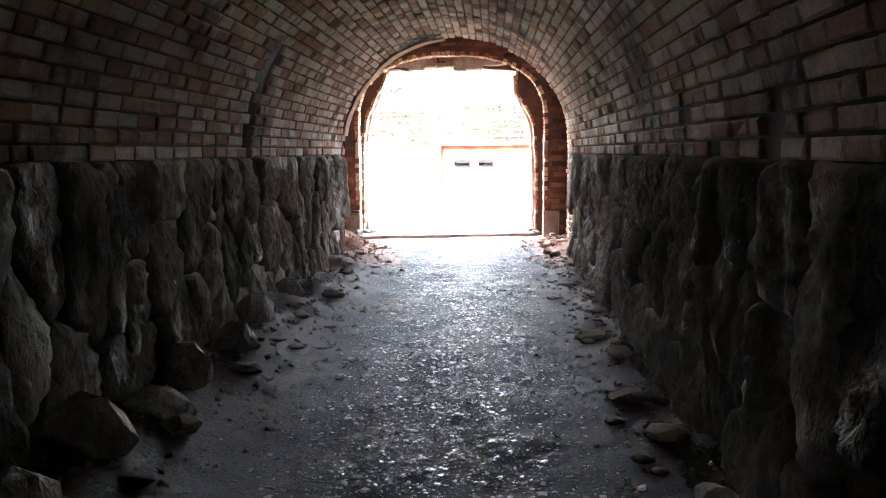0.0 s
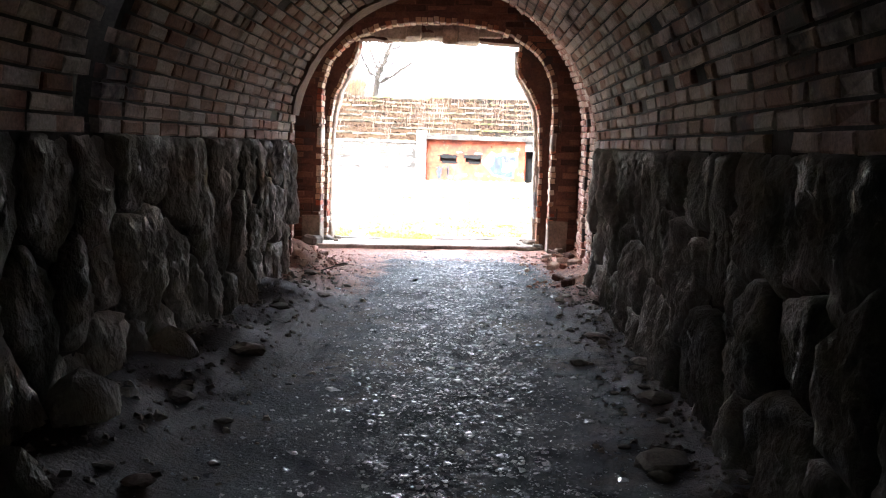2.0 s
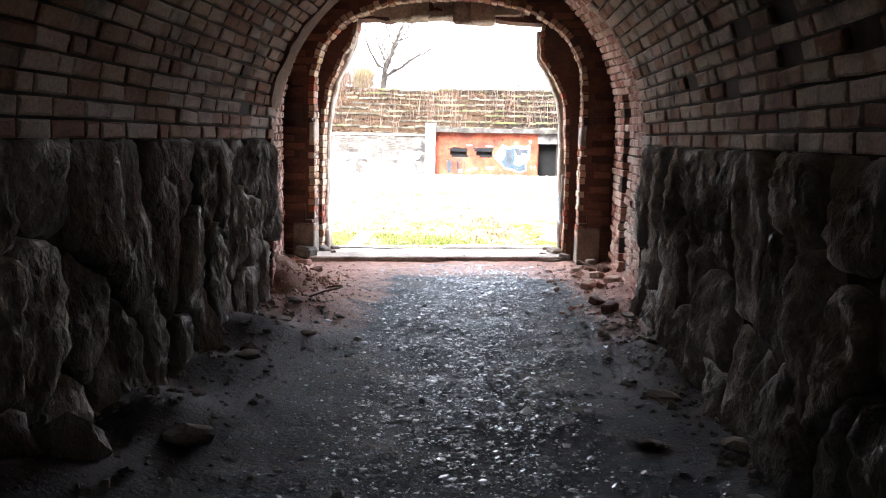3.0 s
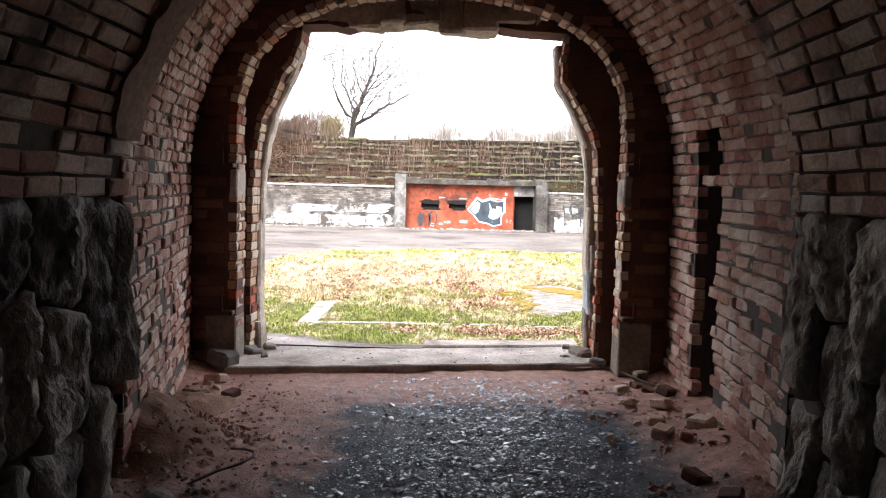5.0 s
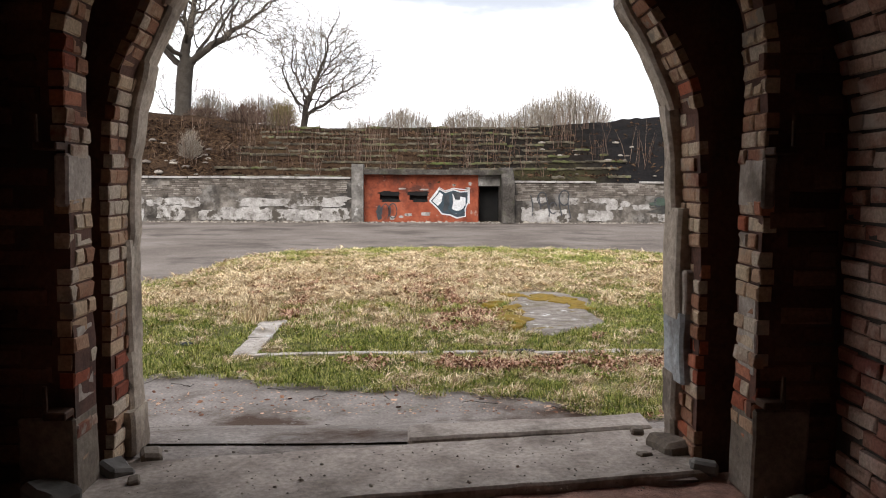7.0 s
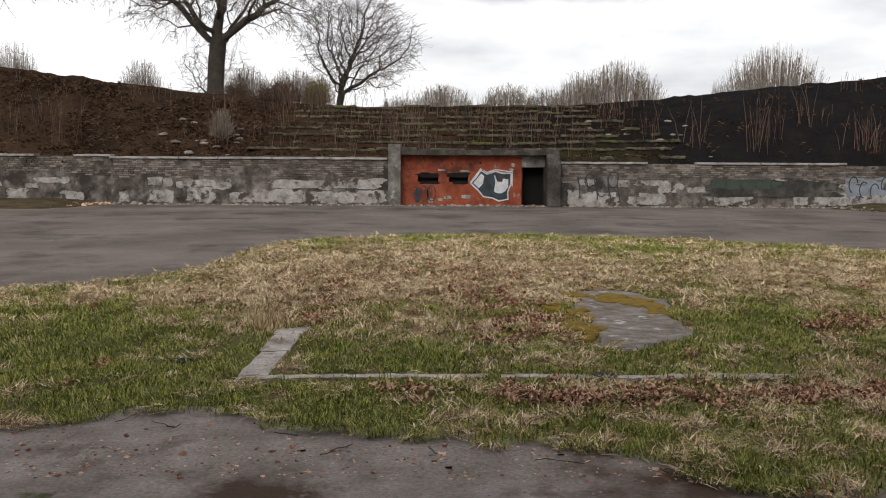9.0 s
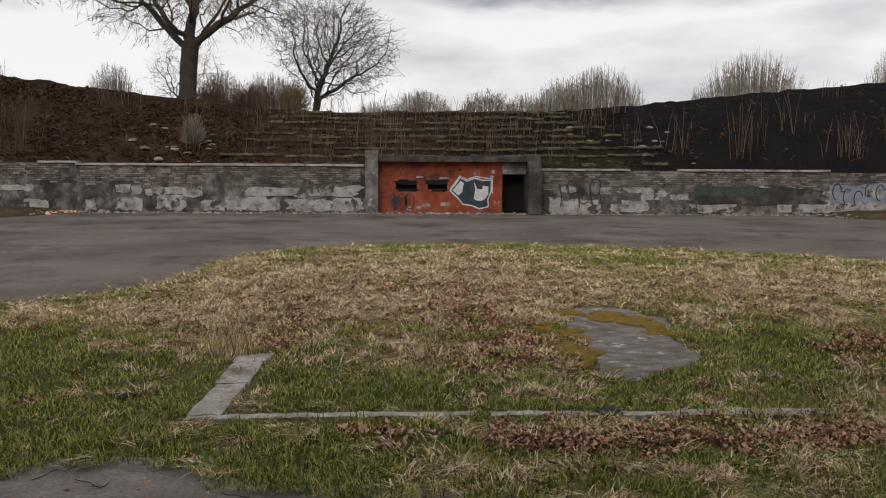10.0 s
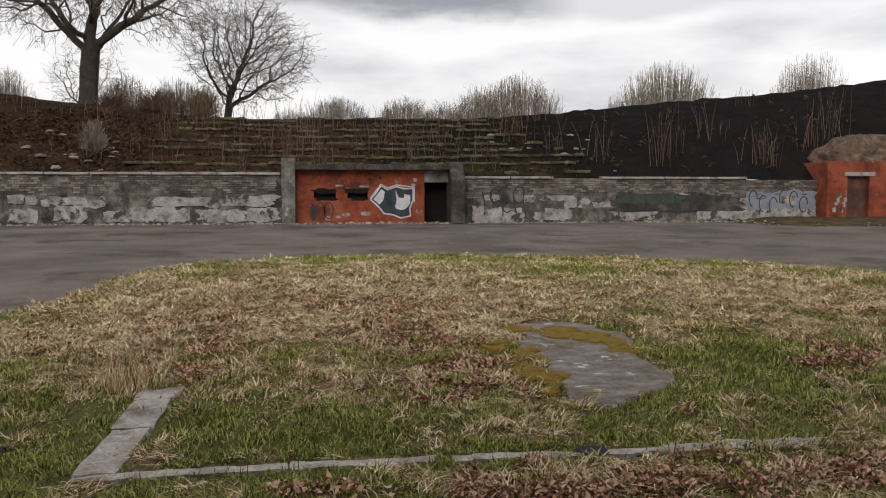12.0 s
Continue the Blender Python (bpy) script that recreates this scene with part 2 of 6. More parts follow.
def tri_mesh(name, verts, tris, mat):
    """A mesh from arrays of vertices and triangles."""
    me = bpy.data.meshes.new(name)
    me.vertices.add(len(verts))
    me.vertices.foreach_set("co", np.asarray(verts, dtype=np.float32).ravel())
    me.loops.add(3 * len(tris))
    me.loops.foreach_set("vertex_index", np.asarray(tris, dtype=np.int32).ravel())
    me.polygons.add(len(tris))
    me.polygons.foreach_set("loop_start", np.arange(0, 3 * len(tris), 3, dtype=np.int32))
    me.update(calc_edges=True)
    me.materials.append(mat)
    return me


# ---------- helpers for building ----------
def mesh_from(name, verts, faces, mat, smooth=False):
    me = bpy.data.meshes.new(name)
    me.from_pydata([tuple(map(float, v)) for v in verts], [], faces)
    me.materials.append(mat)
    if smooth:
        me.polygons.foreach_set("use_smooth", [True] * len(me.polygons))
    me.update()
    return me


def thing(name, me, label, category, kind="", group="", m=None):
    ob = tagged(new(name, me), label, category, group, kind)
    if m is not None:
        ob.matrix_world = m
    return ob


def part_mesh(name, me, parent, label=""):
    ob = new(name, me)
    ob.parent = parent
    if label:
        tagged(ob, label)
    return ob


def part(name, bm, material, parent, label="", smooth=False):
    me = bpy.data.meshes.new(name)
    bm.to_mesh(me)
    bm.free()
    me.materials.append(material)
    if smooth:
        me.polygons.foreach_set("use_smooth", [True] * len(me.polygons))
    return part_mesh(name, me, parent, label)


def box_data(x0, x1, y0, y1, z0, z1):
    v = [(x, y, z) for x in (x0, x1) for y in (y0, y1) for z in (z0, z1)]
    f = [(0, 1, 3, 2), (4, 6, 7, 5), (0, 4, 5, 1), (2, 3, 7, 6), (0, 2, 6, 4), (1, 5, 7, 3)]
    return v, f


def rough_box(x0, x1, y0, y1, z0, z1, step=0.25, amount=0.015, bevel=0.012, seed=0.0):
    """A box with cut-up faces, chamfered and chipped by noise."""
    bm = bmesh.new()
    bmesh.ops.create_cube(bm, size=1)
    for v in bm.verts:
        v.co = Vector((x0 + (v.co.x + 0.5) * (x1 - x0), y0 + (v.co.y + 0.5) * (y1 - y0), z0 + (v.co.z + 0.5) * (z1 - z0)))
    bmesh.ops.bevel(bm, geom=bm.edges[:], offset=bevel, segments=1, affect="EDGES")
    for axis, a, b in ((0, x0, x1), (1, y0, y1), (2, z0, z1)):
        k = min(60, int((b - a) / step))
        for i in range(1, k):
            co = [0, 0, 0]
            no = [0, 0, 0]
            co[axis], no[axis] = a + (b - a) * i / k, 1
            bmesh.ops.bisect_plane(bm, geom=bm.verts[:] + bm.edges[:] + bm.faces[:], plane_co=co, plane_no=no)
    for v in bm.verts:
        p = v.co * 3.1 + Vector((seed, seed * 1.7, seed * 0.3))
        v.co += amount * (noise.noise_vector(p) + 0.5 * noise.noise_vector(p * 3.3))
    return bm


def solid(name, x0, x1, y0, y1, z0, z1, mat, label, category, kind="", group="", **k):
    bm = rough_box(x0, x1, y0, y1, z0, z1, **k)
    me = bpy.data.meshes.new(name)
    bm.to_mesh(me)
    bm.free()
    me.materials.append(mat)
    return thing(name, me, label, category, kind, group)


def brick_shape(rng, chip=0.35):
    """A unit brick (course x length x depth), its face at z = 0 with worn arrises, 9 faces."""
    v = []
    for z, inset in ((-1.0, 0.0), (-0.16, 0.0), (0.0, 0.10)):
        for sx, sy in ((-1, -1), (1, -1), (1, 1), (-1, 1)):
            ix = inset * (0.9 + rng.random() * 1.0)
            iy = inset * (0.35 + rng.random() * 0.5)
            zz = z - (rng.random() * 0.12 if z == 0 else 0)
            if z == 0 and rng.random() < chip * 0.3:
                zz -= 0.15
                iy += 0.1
            v.append((sx * (0.5 - ix), sy * (0.5 - iy), zz))
    f = []
    for k in (0, 4):
        for i in range(4):
            j = (i + 1) % 4
            f.append((k + i, k + j, k + 4 + j, k + 4 + i))
    f.append((8, 9, 10, 11))
    return v, f


BR = random.Random(5)
BRICKS = [brick_shape(BR) for _ in range(10)]
BRICK_MESH = {}


def brick_mesh(kind, i):
    key = (kind, i)
    if key not in BRICK_MESH:
        BRICK_MESH[key] = mesh_from("brick", BRICKS[i][0], BRICKS[i][1], M[kind + "_object"])
    return BRICK_MESH[key]


def lay_bricks(parent, kind, poses, singles, rng, rest_label):
    """poses: 4x4 matrices that carry the unit brick; those for which singles() holds become bricks of their own."""
    V, F, base, made = [], [], 0, 0
    for m in poses:
        i = rng.randrange(len(BRICKS))
        if made < 300 and singles(m.translation):
            ob = new("brick", brick_mesh(kind, i))
            ob.parent = parent
            ob.matrix_basis = m
            made += 1
        else:
            v, f = BRICKS[i]
            V.extend((m @ Vector(p))[:] for p in v)
            F.extend(tuple(base + a for a in q) for q in f)
            base += len(v)
    if V:
        rest = part_mesh("brickwork", mesh_from("brickwork", V, F, M[kind + "_island"]), parent)
        tagged(rest, rest_label, kind="stuff")


def frame_pose(p, tangent, along, normal, c, l, d, rng, wob=0.006):
    """The pose of a brick: course direction, length direction and outward normal."""
    t, a, n = Vector(tangent).normalized(), Vector(along).normalized(), Vector(normal).normalized()
    tilt = Matrix.Rotation(rng.gauss(0, 0.02), 3, n)
    t, a = tilt @ t, tilt @ a
    p = Vector(p) + n * rng.gauss(0, wob)
    m = Matrix.Identity(4)
    for k in range(3):
        m[k][0], m[k][1], m[k][2], m[k][3] = t[k] * c, a[k] * l, n[k] * d, p[k]
    return m


def course_poses(profile, length, y0, y1, rng, course=0.086, brick=0.265, joint=0.014, depth=0.07, keep=None, skip=0.01, proud=0.0):
    """Bricks on a surface swept along y from a profile(s) -> (x, z, tx, tz, nx, nz)."""
    rows = max(1, round(length / course))
    ch = length / rows
    out = []
    for r in range(rows):
        x, z, tx, tz, nx, nz = profile((r + 0.5) * ch)
        y = y0 - (brick * 0.5 if r % 2 else 0) - rng.random() * 0.06
        while y < y1 - 0.03:
            l = brick * (rng.uniform(0.92, 1.06) if rng.random() < 0.8 else 0.5)
            a, b = max(y, y0), min(y + l, y1)
            y += l
            if b - a < 0.06 or rng.random() < skip:
                continue
            c = ((a + b) / 2)
            if keep and not keep(x, c, z):
                continue
            out.append(frame_pose((x + nx * proud, c, z + nz * proud), (tx, 0, tz), (0, 1, 0), (nx, 0, nz), ch - joint, b - a - joint, depth, rng))
    return out


def sweep_shell(profile, length, y0, y1, thick, steps, flip=False):
    """A thick shell behind a profile, swept along y."""
    V, F = [], []
    for i in range(steps + 1):
        x, z, tx, tz, nx, nz = profile(length * i / steps)
        for d in (0.0, thick):
            for y in (y0, y1):
                V.append((x - nx * d, y, z - nz * d))
    for i in range(steps):
        a, b = 4 * i, 4 * i + 4
        F += [(a, b, b + 1, a + 1), (a + 2, a + 3, b + 3, b + 2), (a, a + 2, b + 2, b), (a + 1, b + 1, b + 3, a + 3)]
    F += [(0, 1, 3, 2), (4 * steps, 4 * steps + 2, 4 * steps + 3, 4 * steps + 1)]
    return V, F


# ---------- the tunnel ----------
XL, XR, ZS = -0.93, 2.03, 1.38          # stone faces, springing
XC, RV = (XL + XR) / 2, (XR - XL) / 2
Y0, Y1 = -24.0, 11.45                    # far end behind the walker, shut by an added wall, end of the stone walls
CL, CR = -1.55, 2.24                     # gate chamber
YG = 14.29                               # inner face of the gate wall
ZF = 0.0


def vault(s):
    a = math.pi - s / RV
    return XC + RV * math.cos(a), ZS + RV * math.sin(a), math.sin(a), -math.cos(a), -math.cos(a), -math.sin(a)


CC, CRAD = (CL + CR) / 2, (CR - CL) / 2


def chamber(s):
    """Chamber profile: left wall up, vault, right wall down."""
    h = 1.55
    if s < h:
        return CL, s, 0, 1, 1, 0
    s2 = s - h
    if s2 < math.pi * CRAD:
        a = math.pi - s2 / CRAD
        return CC + CRAD * math.cos(a), h + CRAD * math.sin(a), math.sin(a), -math.cos(a), -math.cos(a), -math.sin(a)
    s3 = s2 - math.pi * CRAD
    return CR, h - s3, 0, -1, -1, 0


CH_LEN = 3.1 + math.pi * CRAD


def clip_cell(poly, px, py, qx, qy):
    """The part of a polygon that is nearer to p than to q."""
    mx, my, nx, ny = (px + qx) / 2, (py + qy) / 2, qx - px, qy - py
    out = []
    for (ax, ay), (bx, by) in zip(poly, poly[1:] + poly[:1]):
        da, db = (ax - mx) * nx + (ay - my) * ny, (bx - mx) * nx + (by - my) * ny
        if da <= 0:
            out.append((ax, ay))
        if (da < 0) != (db < 0):
            t = da / (da - db)
            out.append((ax + (bx - ax) * t, ay + (by - ay) * t))
    return out


def resample(poly, n):
    L = [math.hypot(bx - ax, by - ay) for (ax, ay), (bx, by) in zip(poly, poly[1:] + poly[:1])]
    tot, out, i, acc = sum(L), [], 0, 0.0
    for k in range(n):
        s = tot * k / n
        while acc + L[i] < s:
            acc += L[i]
            i += 1
        t = (s - acc) / max(L[i], 1e-9)
        (ax, ay), (bx, by) = poly[i], poly[(i + 1) % len(poly)]
        out.append((ax + (bx - ax) * t, ay + (by - ay) * t))
    return out


def stone_mesh(poly, seed, mat):
    """A split field stone filling a cell of the wall; face towards +x, with ridges, pits and a worn rim."""
    rr = random.Random(seed)
    n = 30
    pts = resample(poly, n)
    for _ in range(1):
        pts = [((a[0] + 2 * b[0] + c[0]) / 4, (a[1] + 2 * b[1] + c[1]) / 4) for a, b, c in zip(pts[-1:] + pts[:-1], pts, pts[1:] + pts[:1])]
    cy, cz = sum(p[0] for p in pts) / n, sum(p[1] for p in pts) / n
    ta, tb, out = rr.uniform(-0.16, 0.16), rr.uniform(-0.10, 0.06), rr.uniform(-0.025, 0.04)
    V, F = [], []
    rings = ((1.0, -0.12), (1.0, -0.03), (0.975, 0.012), (0.90, 0.028), (0.77, 0.037), (0.64, 0.04), (0.5, 0.042), (0.36, 0.042), (0.2, 0.042))
    for s, d in rings:
        for y, z in pts:
            y2, z2 = cy + (y - cy) * s, cz + (z - cz) * s
            q = Vector((y2 * 4.0, z2 * 2.4, seed * 0.7))
            nz = 0.05 * noise.noise(q) - 0.045 * abs(noise.noise(q * 2.1)) + 0.034 * abs(noise.noise(q * 4.6)) + 0.022 * noise.noise(q * 9) + 0.012 * noise.noise(q * 19)
            rim = 0.022 * noise.noise(Vector((y2 * 10, z2 * 8, seed))) + 0.012 * noise.noise(Vector((y2 * 25, z2 * 25, seed)))
            V.append((d + out + (ta * (y2 - cy) + tb * (z2 - cz)) + (nz if s < 1 else 0), y2 + rim, z2 + rim))
    V.append((0.046 + out + 0.034 * noise.noise(Vector((cy * 4, cz * 2.4, seed * 0.7))), cy, cz))
    for k in range(len(rings) - 1):
        for i in range(n):
            j = (i + 1) % n
            F.append((k * n + i, k * n + j, (k + 1) * n + j, (k + 1) * n + i))
    k = (len(rings) - 1) * n
    F += [(k + i, k + (i + 1) % n, len(V) - 1) for i in range(n)]
    return mesh_from("stone", V, F, mat, True)


def stone_wall(name, x, side, y0, y1, label):
    """side +1: faces +x. Backing wall with single field stones fitted to each other."""
    if side > 0:
        wall = solid(name, x - 0.75, x - 0.06, y0, y1, -0.3, ZS + 0.06, M["mortar"], label, "stone wall", "structure", amount=0.01)
    else:
        wall = solid(name, x + 0.06, x + 0.75, y0, y1, -0.3, ZS + 0.06, M["mortar"], label, "stone wall", "structure", amount=0.01)
    rng = random.Random(17 if side > 0 else 31)
    seeds = []
    cols = int((y1 - y0) / 0.36)
    for i in range(cols):
        rows = 3 if rng.random() < 0.75 else 2
        off = rng.uniform(-0.1, 0.1)
        for r in range(rows):
            seeds.append((y0 + (i + 0.5) * (y1 - y0) / cols + rng.uniform(-0.14, 0.14), -0.08 + (r + 0.5) * 1.46 / rows + off * (r == 1) + rng.uniform(-0.17, 0.17)))
    K = 0.55
    for i, (py, pz) in enumerate(seeds):
        poly = [(max(y0, py - 0.9), -0.1), (min(y1, py + 0.9), -0.1), (min(y1, py + 0.9), ZS), (max(y0, py - 0.9), ZS)]
        poly = [(a, b * K) for a, b in poly]
        for j, (qy, qz) in enumerate(seeds):
            if j != i and abs(qy - py) < 1.6:
                poly = clip_cell(poly, py, pz * K, qy, qz * K)
        poly = [(a, b / K) for a, b in poly]
        if len(poly) < 3:
            continue
        cy, cz = sum(p[0] for p in poly) / len(poly), sum(p[1] for p in poly) / len(poly)
        grow = 0.985
        poly = [((a - cy) * grow, (b - cz) * grow + (0.012 if b > ZS - 0.02 else 0)) for a, b in poly]
        if side < 0:
            poly = [(-a, b) for a, b in poly][::-1]
        ob = new("stone", stone_mesh(poly, i * 1.37 + side * 200, M["stone_object"]))
        ob.parent = wall
        ob.matrix_basis = Matrix.Translation((x - side * 0.03, cy, cz)) @ pose(0, 0, 0, 0, 0, 0 if side > 0 else 180)
    return wall


RG = random.Random(3)
stone_wall("wall_west", XL, 1, Y0, Y1, "rough grey field stone lower tunnel wall")
stone_wall("wall_east", XR, -1, Y0, Y1, "rough grey field stone lower tunnel wall with mossy tint")
def vault_mesh():
    """Barrel shell with a deep upright slot in its west haunch."""
    V, F = [], []
    for y0, y1, low in ((Y0, GAPY - 0.12, 0.0), (GAPY - 0.12, GAPY + 0.12, 0.99), (GAPY + 0.12, Y1 + 0.02, 0.0)):
        v, f = sweep_shell(lambda s: vault(s + low), math.pi * RV - low, y0, y1, 0.45, 40)
        F += [tuple(len(V) + k for k in q) for q in f]
        V += v
    v, f = box_data(XL - 0.95, XL - 0.24, GAPY - 0.4, GAPY + 0.4, 1.2, 2.6)
    F += [tuple(len(V) + k for k in q) for q in f]
    return mesh_from("vault_shell", V + v, F, M["mortar"])


GAPY = 7.2
vshell = thing("vault_shell", vault_mesh(), "mortar bed of the barrel vault over the tunnel", "vault", "structure")
for v in vshell.data.vertices:
    d = Vector((v.co.x - XC, 0, v.co.z - ZS))
    v.co += d.normalized() * 0.032


# Added unseen wall; stops light entering from behind and brightening the near tunnel.
solid("wall_end", XL - 0.8, XR + 0.8, Y0 - 0.5, Y0, -0.3, ZS + RV + 0.6, M["mortar"], "added unseen wall blocking light from behind the walker", "wall", "structure", step=0.6, amount=0.02)


def vault_gap(x, y, z):
    """Ring joints and putlog holes left in the vault."""
    if x > XC and (abs(y - 8.15) < 0.13 and (y > 8.10)) and (y < 8.19):
        return False
    if x < XC and abs(y - GAPY) < 0.17 and z < 2.28:
        return False
    for hy, hz in ((9.7, 1.76), (9.0, 1.68), (9.65, 1.58), (6.5, 1.44), (3.84, 1.55), (3.8, 1.42), (5.1, 1.6)):
        if x > XC and abs(y - hy) < 0.11 and abs(z - hz) < 0.05:
            return False
    return True


vb = course_poses(vault, math.pi * RV, Y0, Y1 + 0.02, RG, depth=0.06, keep=vault_gap)
lay_bricks(vshell, "vault", vb, lambda p: 8.6 < p.y and p.z < 2.35, random.Random(4), "pale weathered brick courses of the barrel vault")


# ---------- tunnel floor ----------
def grid_sheet(x0, x1, y0, y1, nx, ny, height):
    V = [(x0 + (x1 - x0) * i / nx, y0 + (y1 - y0) * j / ny, 0) for j in range(ny + 1) for i in range(nx + 1)]
    V = [(x, y, height(x, y)) for x, y, _ in V]
    F = [(j * (nx + 1) + i, j * (nx + 1) + i + 1, (j + 1) * (nx + 1) + i + 1, (j + 1) * (nx + 1) + i) for j in range(ny) for i in range(nx)]
    return V, F


def lump(x, y, f, seed=0.0):
    return noise.noise(Vector((x * f, y * f, seed)))


def floor_height(x, y):
    e = min(x - CL, CR - x)
    edge = min(x - XL, XR - x) if y < Y1 else e + 0.1
    h = 0.10 * max(0.0, 1 - max(edge, 0) / 0.55) ** 1.5 if edge > -0.2 else 0.10
    h += 0.16 * math.exp(-((x + 1.05) / 0.3) ** 2 - ((y - 12.0) / 0.5) ** 2) + 0.16 * math.exp(-((x - 2.1) / 0.32) ** 2 - ((y - 12.1) / 0.7) ** 2)
    if y < Y1 + 0.8:
        h += 0.15 * min(1.0, max(0.0, (-0.18 - x) / 0.55))
    return ZF - 0.02 + h * (0.7 + 0.6 * lump(x, y, 1.7, 4)) + 0.016 * lump(x, y, 2.2) + 0.012 * lump(x, y, 6, 2)


def floor_material():
    """Tarmac strip along the middle that fades into dirt and brick dust, lightened towards the gate as painted light.
    """
    m = surface("tunnel_floor", [(0.022, 0.025, 0.030), (0.042, 0.046, 0.053), (0.07, 0.073, 0.08)], 1.2, 42, 1.0, 1.0, 0.035, rough_low=0.66, spec=0.26, stain=(0.10, 0.085, 0.07), stain_scale=1.0)
    t = m.node_tree
    n = t.nodes
    b = n["Principled BSDF"]
    g = n.new("ShaderNodeNewGeometry")
    sep = n.new("ShaderNodeSeparateXYZ")
    link(t, g.outputs["Position"], sep.inputs["Vector"])

    def math_node(op, a, b2=None, c=None):
        k = n.new("ShaderNodeMath")
        k.operation = op
        for i, v in enumerate((a, b2, c)):
            if v is None:
                continue
            if isinstance(v, (int, float)):
                k.inputs[i].default_value = v
            else:
                link(t, v, k.inputs[i])
        return k.outputs["Value"]
    ns = n.new("ShaderNodeTexNoise")
    ns.inputs["Scale"].default_value = 2.6
    ns.inputs["Detail"].default_value = 9
    ns.inputs["Roughness"].default_value = 0.7
    link(t, g.outputs["Position"], ns.inputs["Vector"])
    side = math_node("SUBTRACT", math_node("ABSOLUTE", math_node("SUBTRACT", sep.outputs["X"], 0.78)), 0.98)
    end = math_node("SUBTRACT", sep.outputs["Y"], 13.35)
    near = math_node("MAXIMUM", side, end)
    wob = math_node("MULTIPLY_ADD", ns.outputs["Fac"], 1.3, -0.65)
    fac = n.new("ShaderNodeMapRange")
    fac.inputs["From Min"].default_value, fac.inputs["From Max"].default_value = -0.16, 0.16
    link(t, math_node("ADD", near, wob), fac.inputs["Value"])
    # Base dirt kept extra dark, standing for the tunnel's dimness.
    dirt = n.new("ShaderNodeValToRGB")
    e = dirt.color_ramp.elements
    e[0].position, e[0].color = 0.3, (0.032, 0.027, 0.024, 1)
    e[1].position, e[1].color = 0.72, (0.09, 0.074, 0.064, 1)
    fine = n.new("ShaderNodeTexNoise")
    fine.inputs["Scale"].default_value = 14
    fine.inputs["Detail"].default_value = 8
    fine.inputs["Roughness"].default_value = 0.75
    link(t, g.outputs["Position"], fine.inputs["Vector"])
    link(t, fine.outputs["Fac"], dirt.inputs["Fac"])
    mix = n.new("ShaderNodeMix")
    mix.data_type = "RGBA"
    link(t, fac.outputs["Result"], mix.inputs["Factor"])
    link(t, b.inputs["Base Color"].links[0].from_socket, mix.inputs["A"])
    # Brick dust tint, and light painted in: dirt gets far brighter towards the gate.
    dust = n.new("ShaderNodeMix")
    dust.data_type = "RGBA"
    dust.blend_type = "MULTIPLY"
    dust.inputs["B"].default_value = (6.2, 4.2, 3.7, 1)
    toward_gate = n.new("ShaderNodeMapRange")
    toward_gate.inputs["From Min"].default_value, toward_gate.inputs["From Max"].default_value = 10.2, 11.8
    link(t, sep.outputs["Y"], toward_gate.inputs["Value"])
    link(t, toward_gate.outputs["Result"], dust.inputs["Factor"])
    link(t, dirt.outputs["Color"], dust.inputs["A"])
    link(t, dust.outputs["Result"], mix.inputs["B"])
    link(t, mix.outputs["Result"], b.inputs["Base Color"])
    return m


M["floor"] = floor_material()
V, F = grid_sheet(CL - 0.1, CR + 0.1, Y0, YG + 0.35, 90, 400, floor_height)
thing("floor", mesh_from("floor", V, F, M["floor"], True), "worn tarmac tunnel floor edged with dirt and brick dust, painted lighter towards the gate", "floor", "structure")
tar_height = floor_height

NR = np.random.default_rng(8)


def chips(n, xs, ys, size, height, mat, name, label, flat=0.45, lean=0.25):
    """Loose angular chips lying on a surface, as one stuff."""
    V, F = [], []
    base = np.array([(-1, -0.8, 0), (0.9, -1, 0), (1, 0.7, 0), (-0.7, 1, 0), (-0.5, -0.5, 1), (0.6, -0.4, 0.8), (0.5, 0.5, 1), (-0.4, 0.5, 0.7)])
    fs = [(0, 1, 5, 4), (1, 2, 6, 5), (2, 3, 7, 6), (3, 0, 4, 7), (4, 5, 6, 7)]
    for k in range(n):
        x, y = xs(), ys()
        s = size * NR.lognormal(0, 0.4)
        a = NR.uniform(0, 6.28)
        q = base * (1 + NR.uniform(-0.3, 0.3, base.shape))
        c, d = math.cos(a), math.sin(a)
        tilt = NR.normal(0, lean)
        z = q[:, 2] * s * flat + q[:, 0] * s * tilt * 0.5
        X = x + s * 0.5 * (q[:, 0] * c - q[:, 1] * d)
        Y = y + s * 0.5 * (q[:, 0] * d + q[:, 1] * c)
        b = len(V)
        h = height(x, y) - 0.002
        V.extend(zip(X, Y, h + z))
        F.extend(tuple(b + i for i in f) for f in fs)
    return thing(name, mesh_from(name, V, F, mat), label, "gravel", "stuff")


chips(9000, lambda: NR.normal(0.78, 0.48), lambda: 1.0 + 13.1 * NR.random() ** 0.8, 0.021, tar_height, M["chip"], "coarse_chips", "coarse grey stone chips embedded in the tunnel tarmac", 0.16, 0.35)
chips(16000, lambda: NR.normal(0.78, 0.44), lambda: 1.0 + 13.1 * NR.random() ** 0.8, 0.013, tar_height, M["chip"], "stone_chips", "small grey stone chips embedded in the tunnel tarmac", 0.10, 0.35)
chips(20000, lambda: NR.normal(0.78, 0.48), lambda: 4.0 + 9.6 * NR.random(), 0.009, tar_height, M["chip"], "fine_chips", "fine grey grit in the tunnel tarmac", 0.25, 0.5)
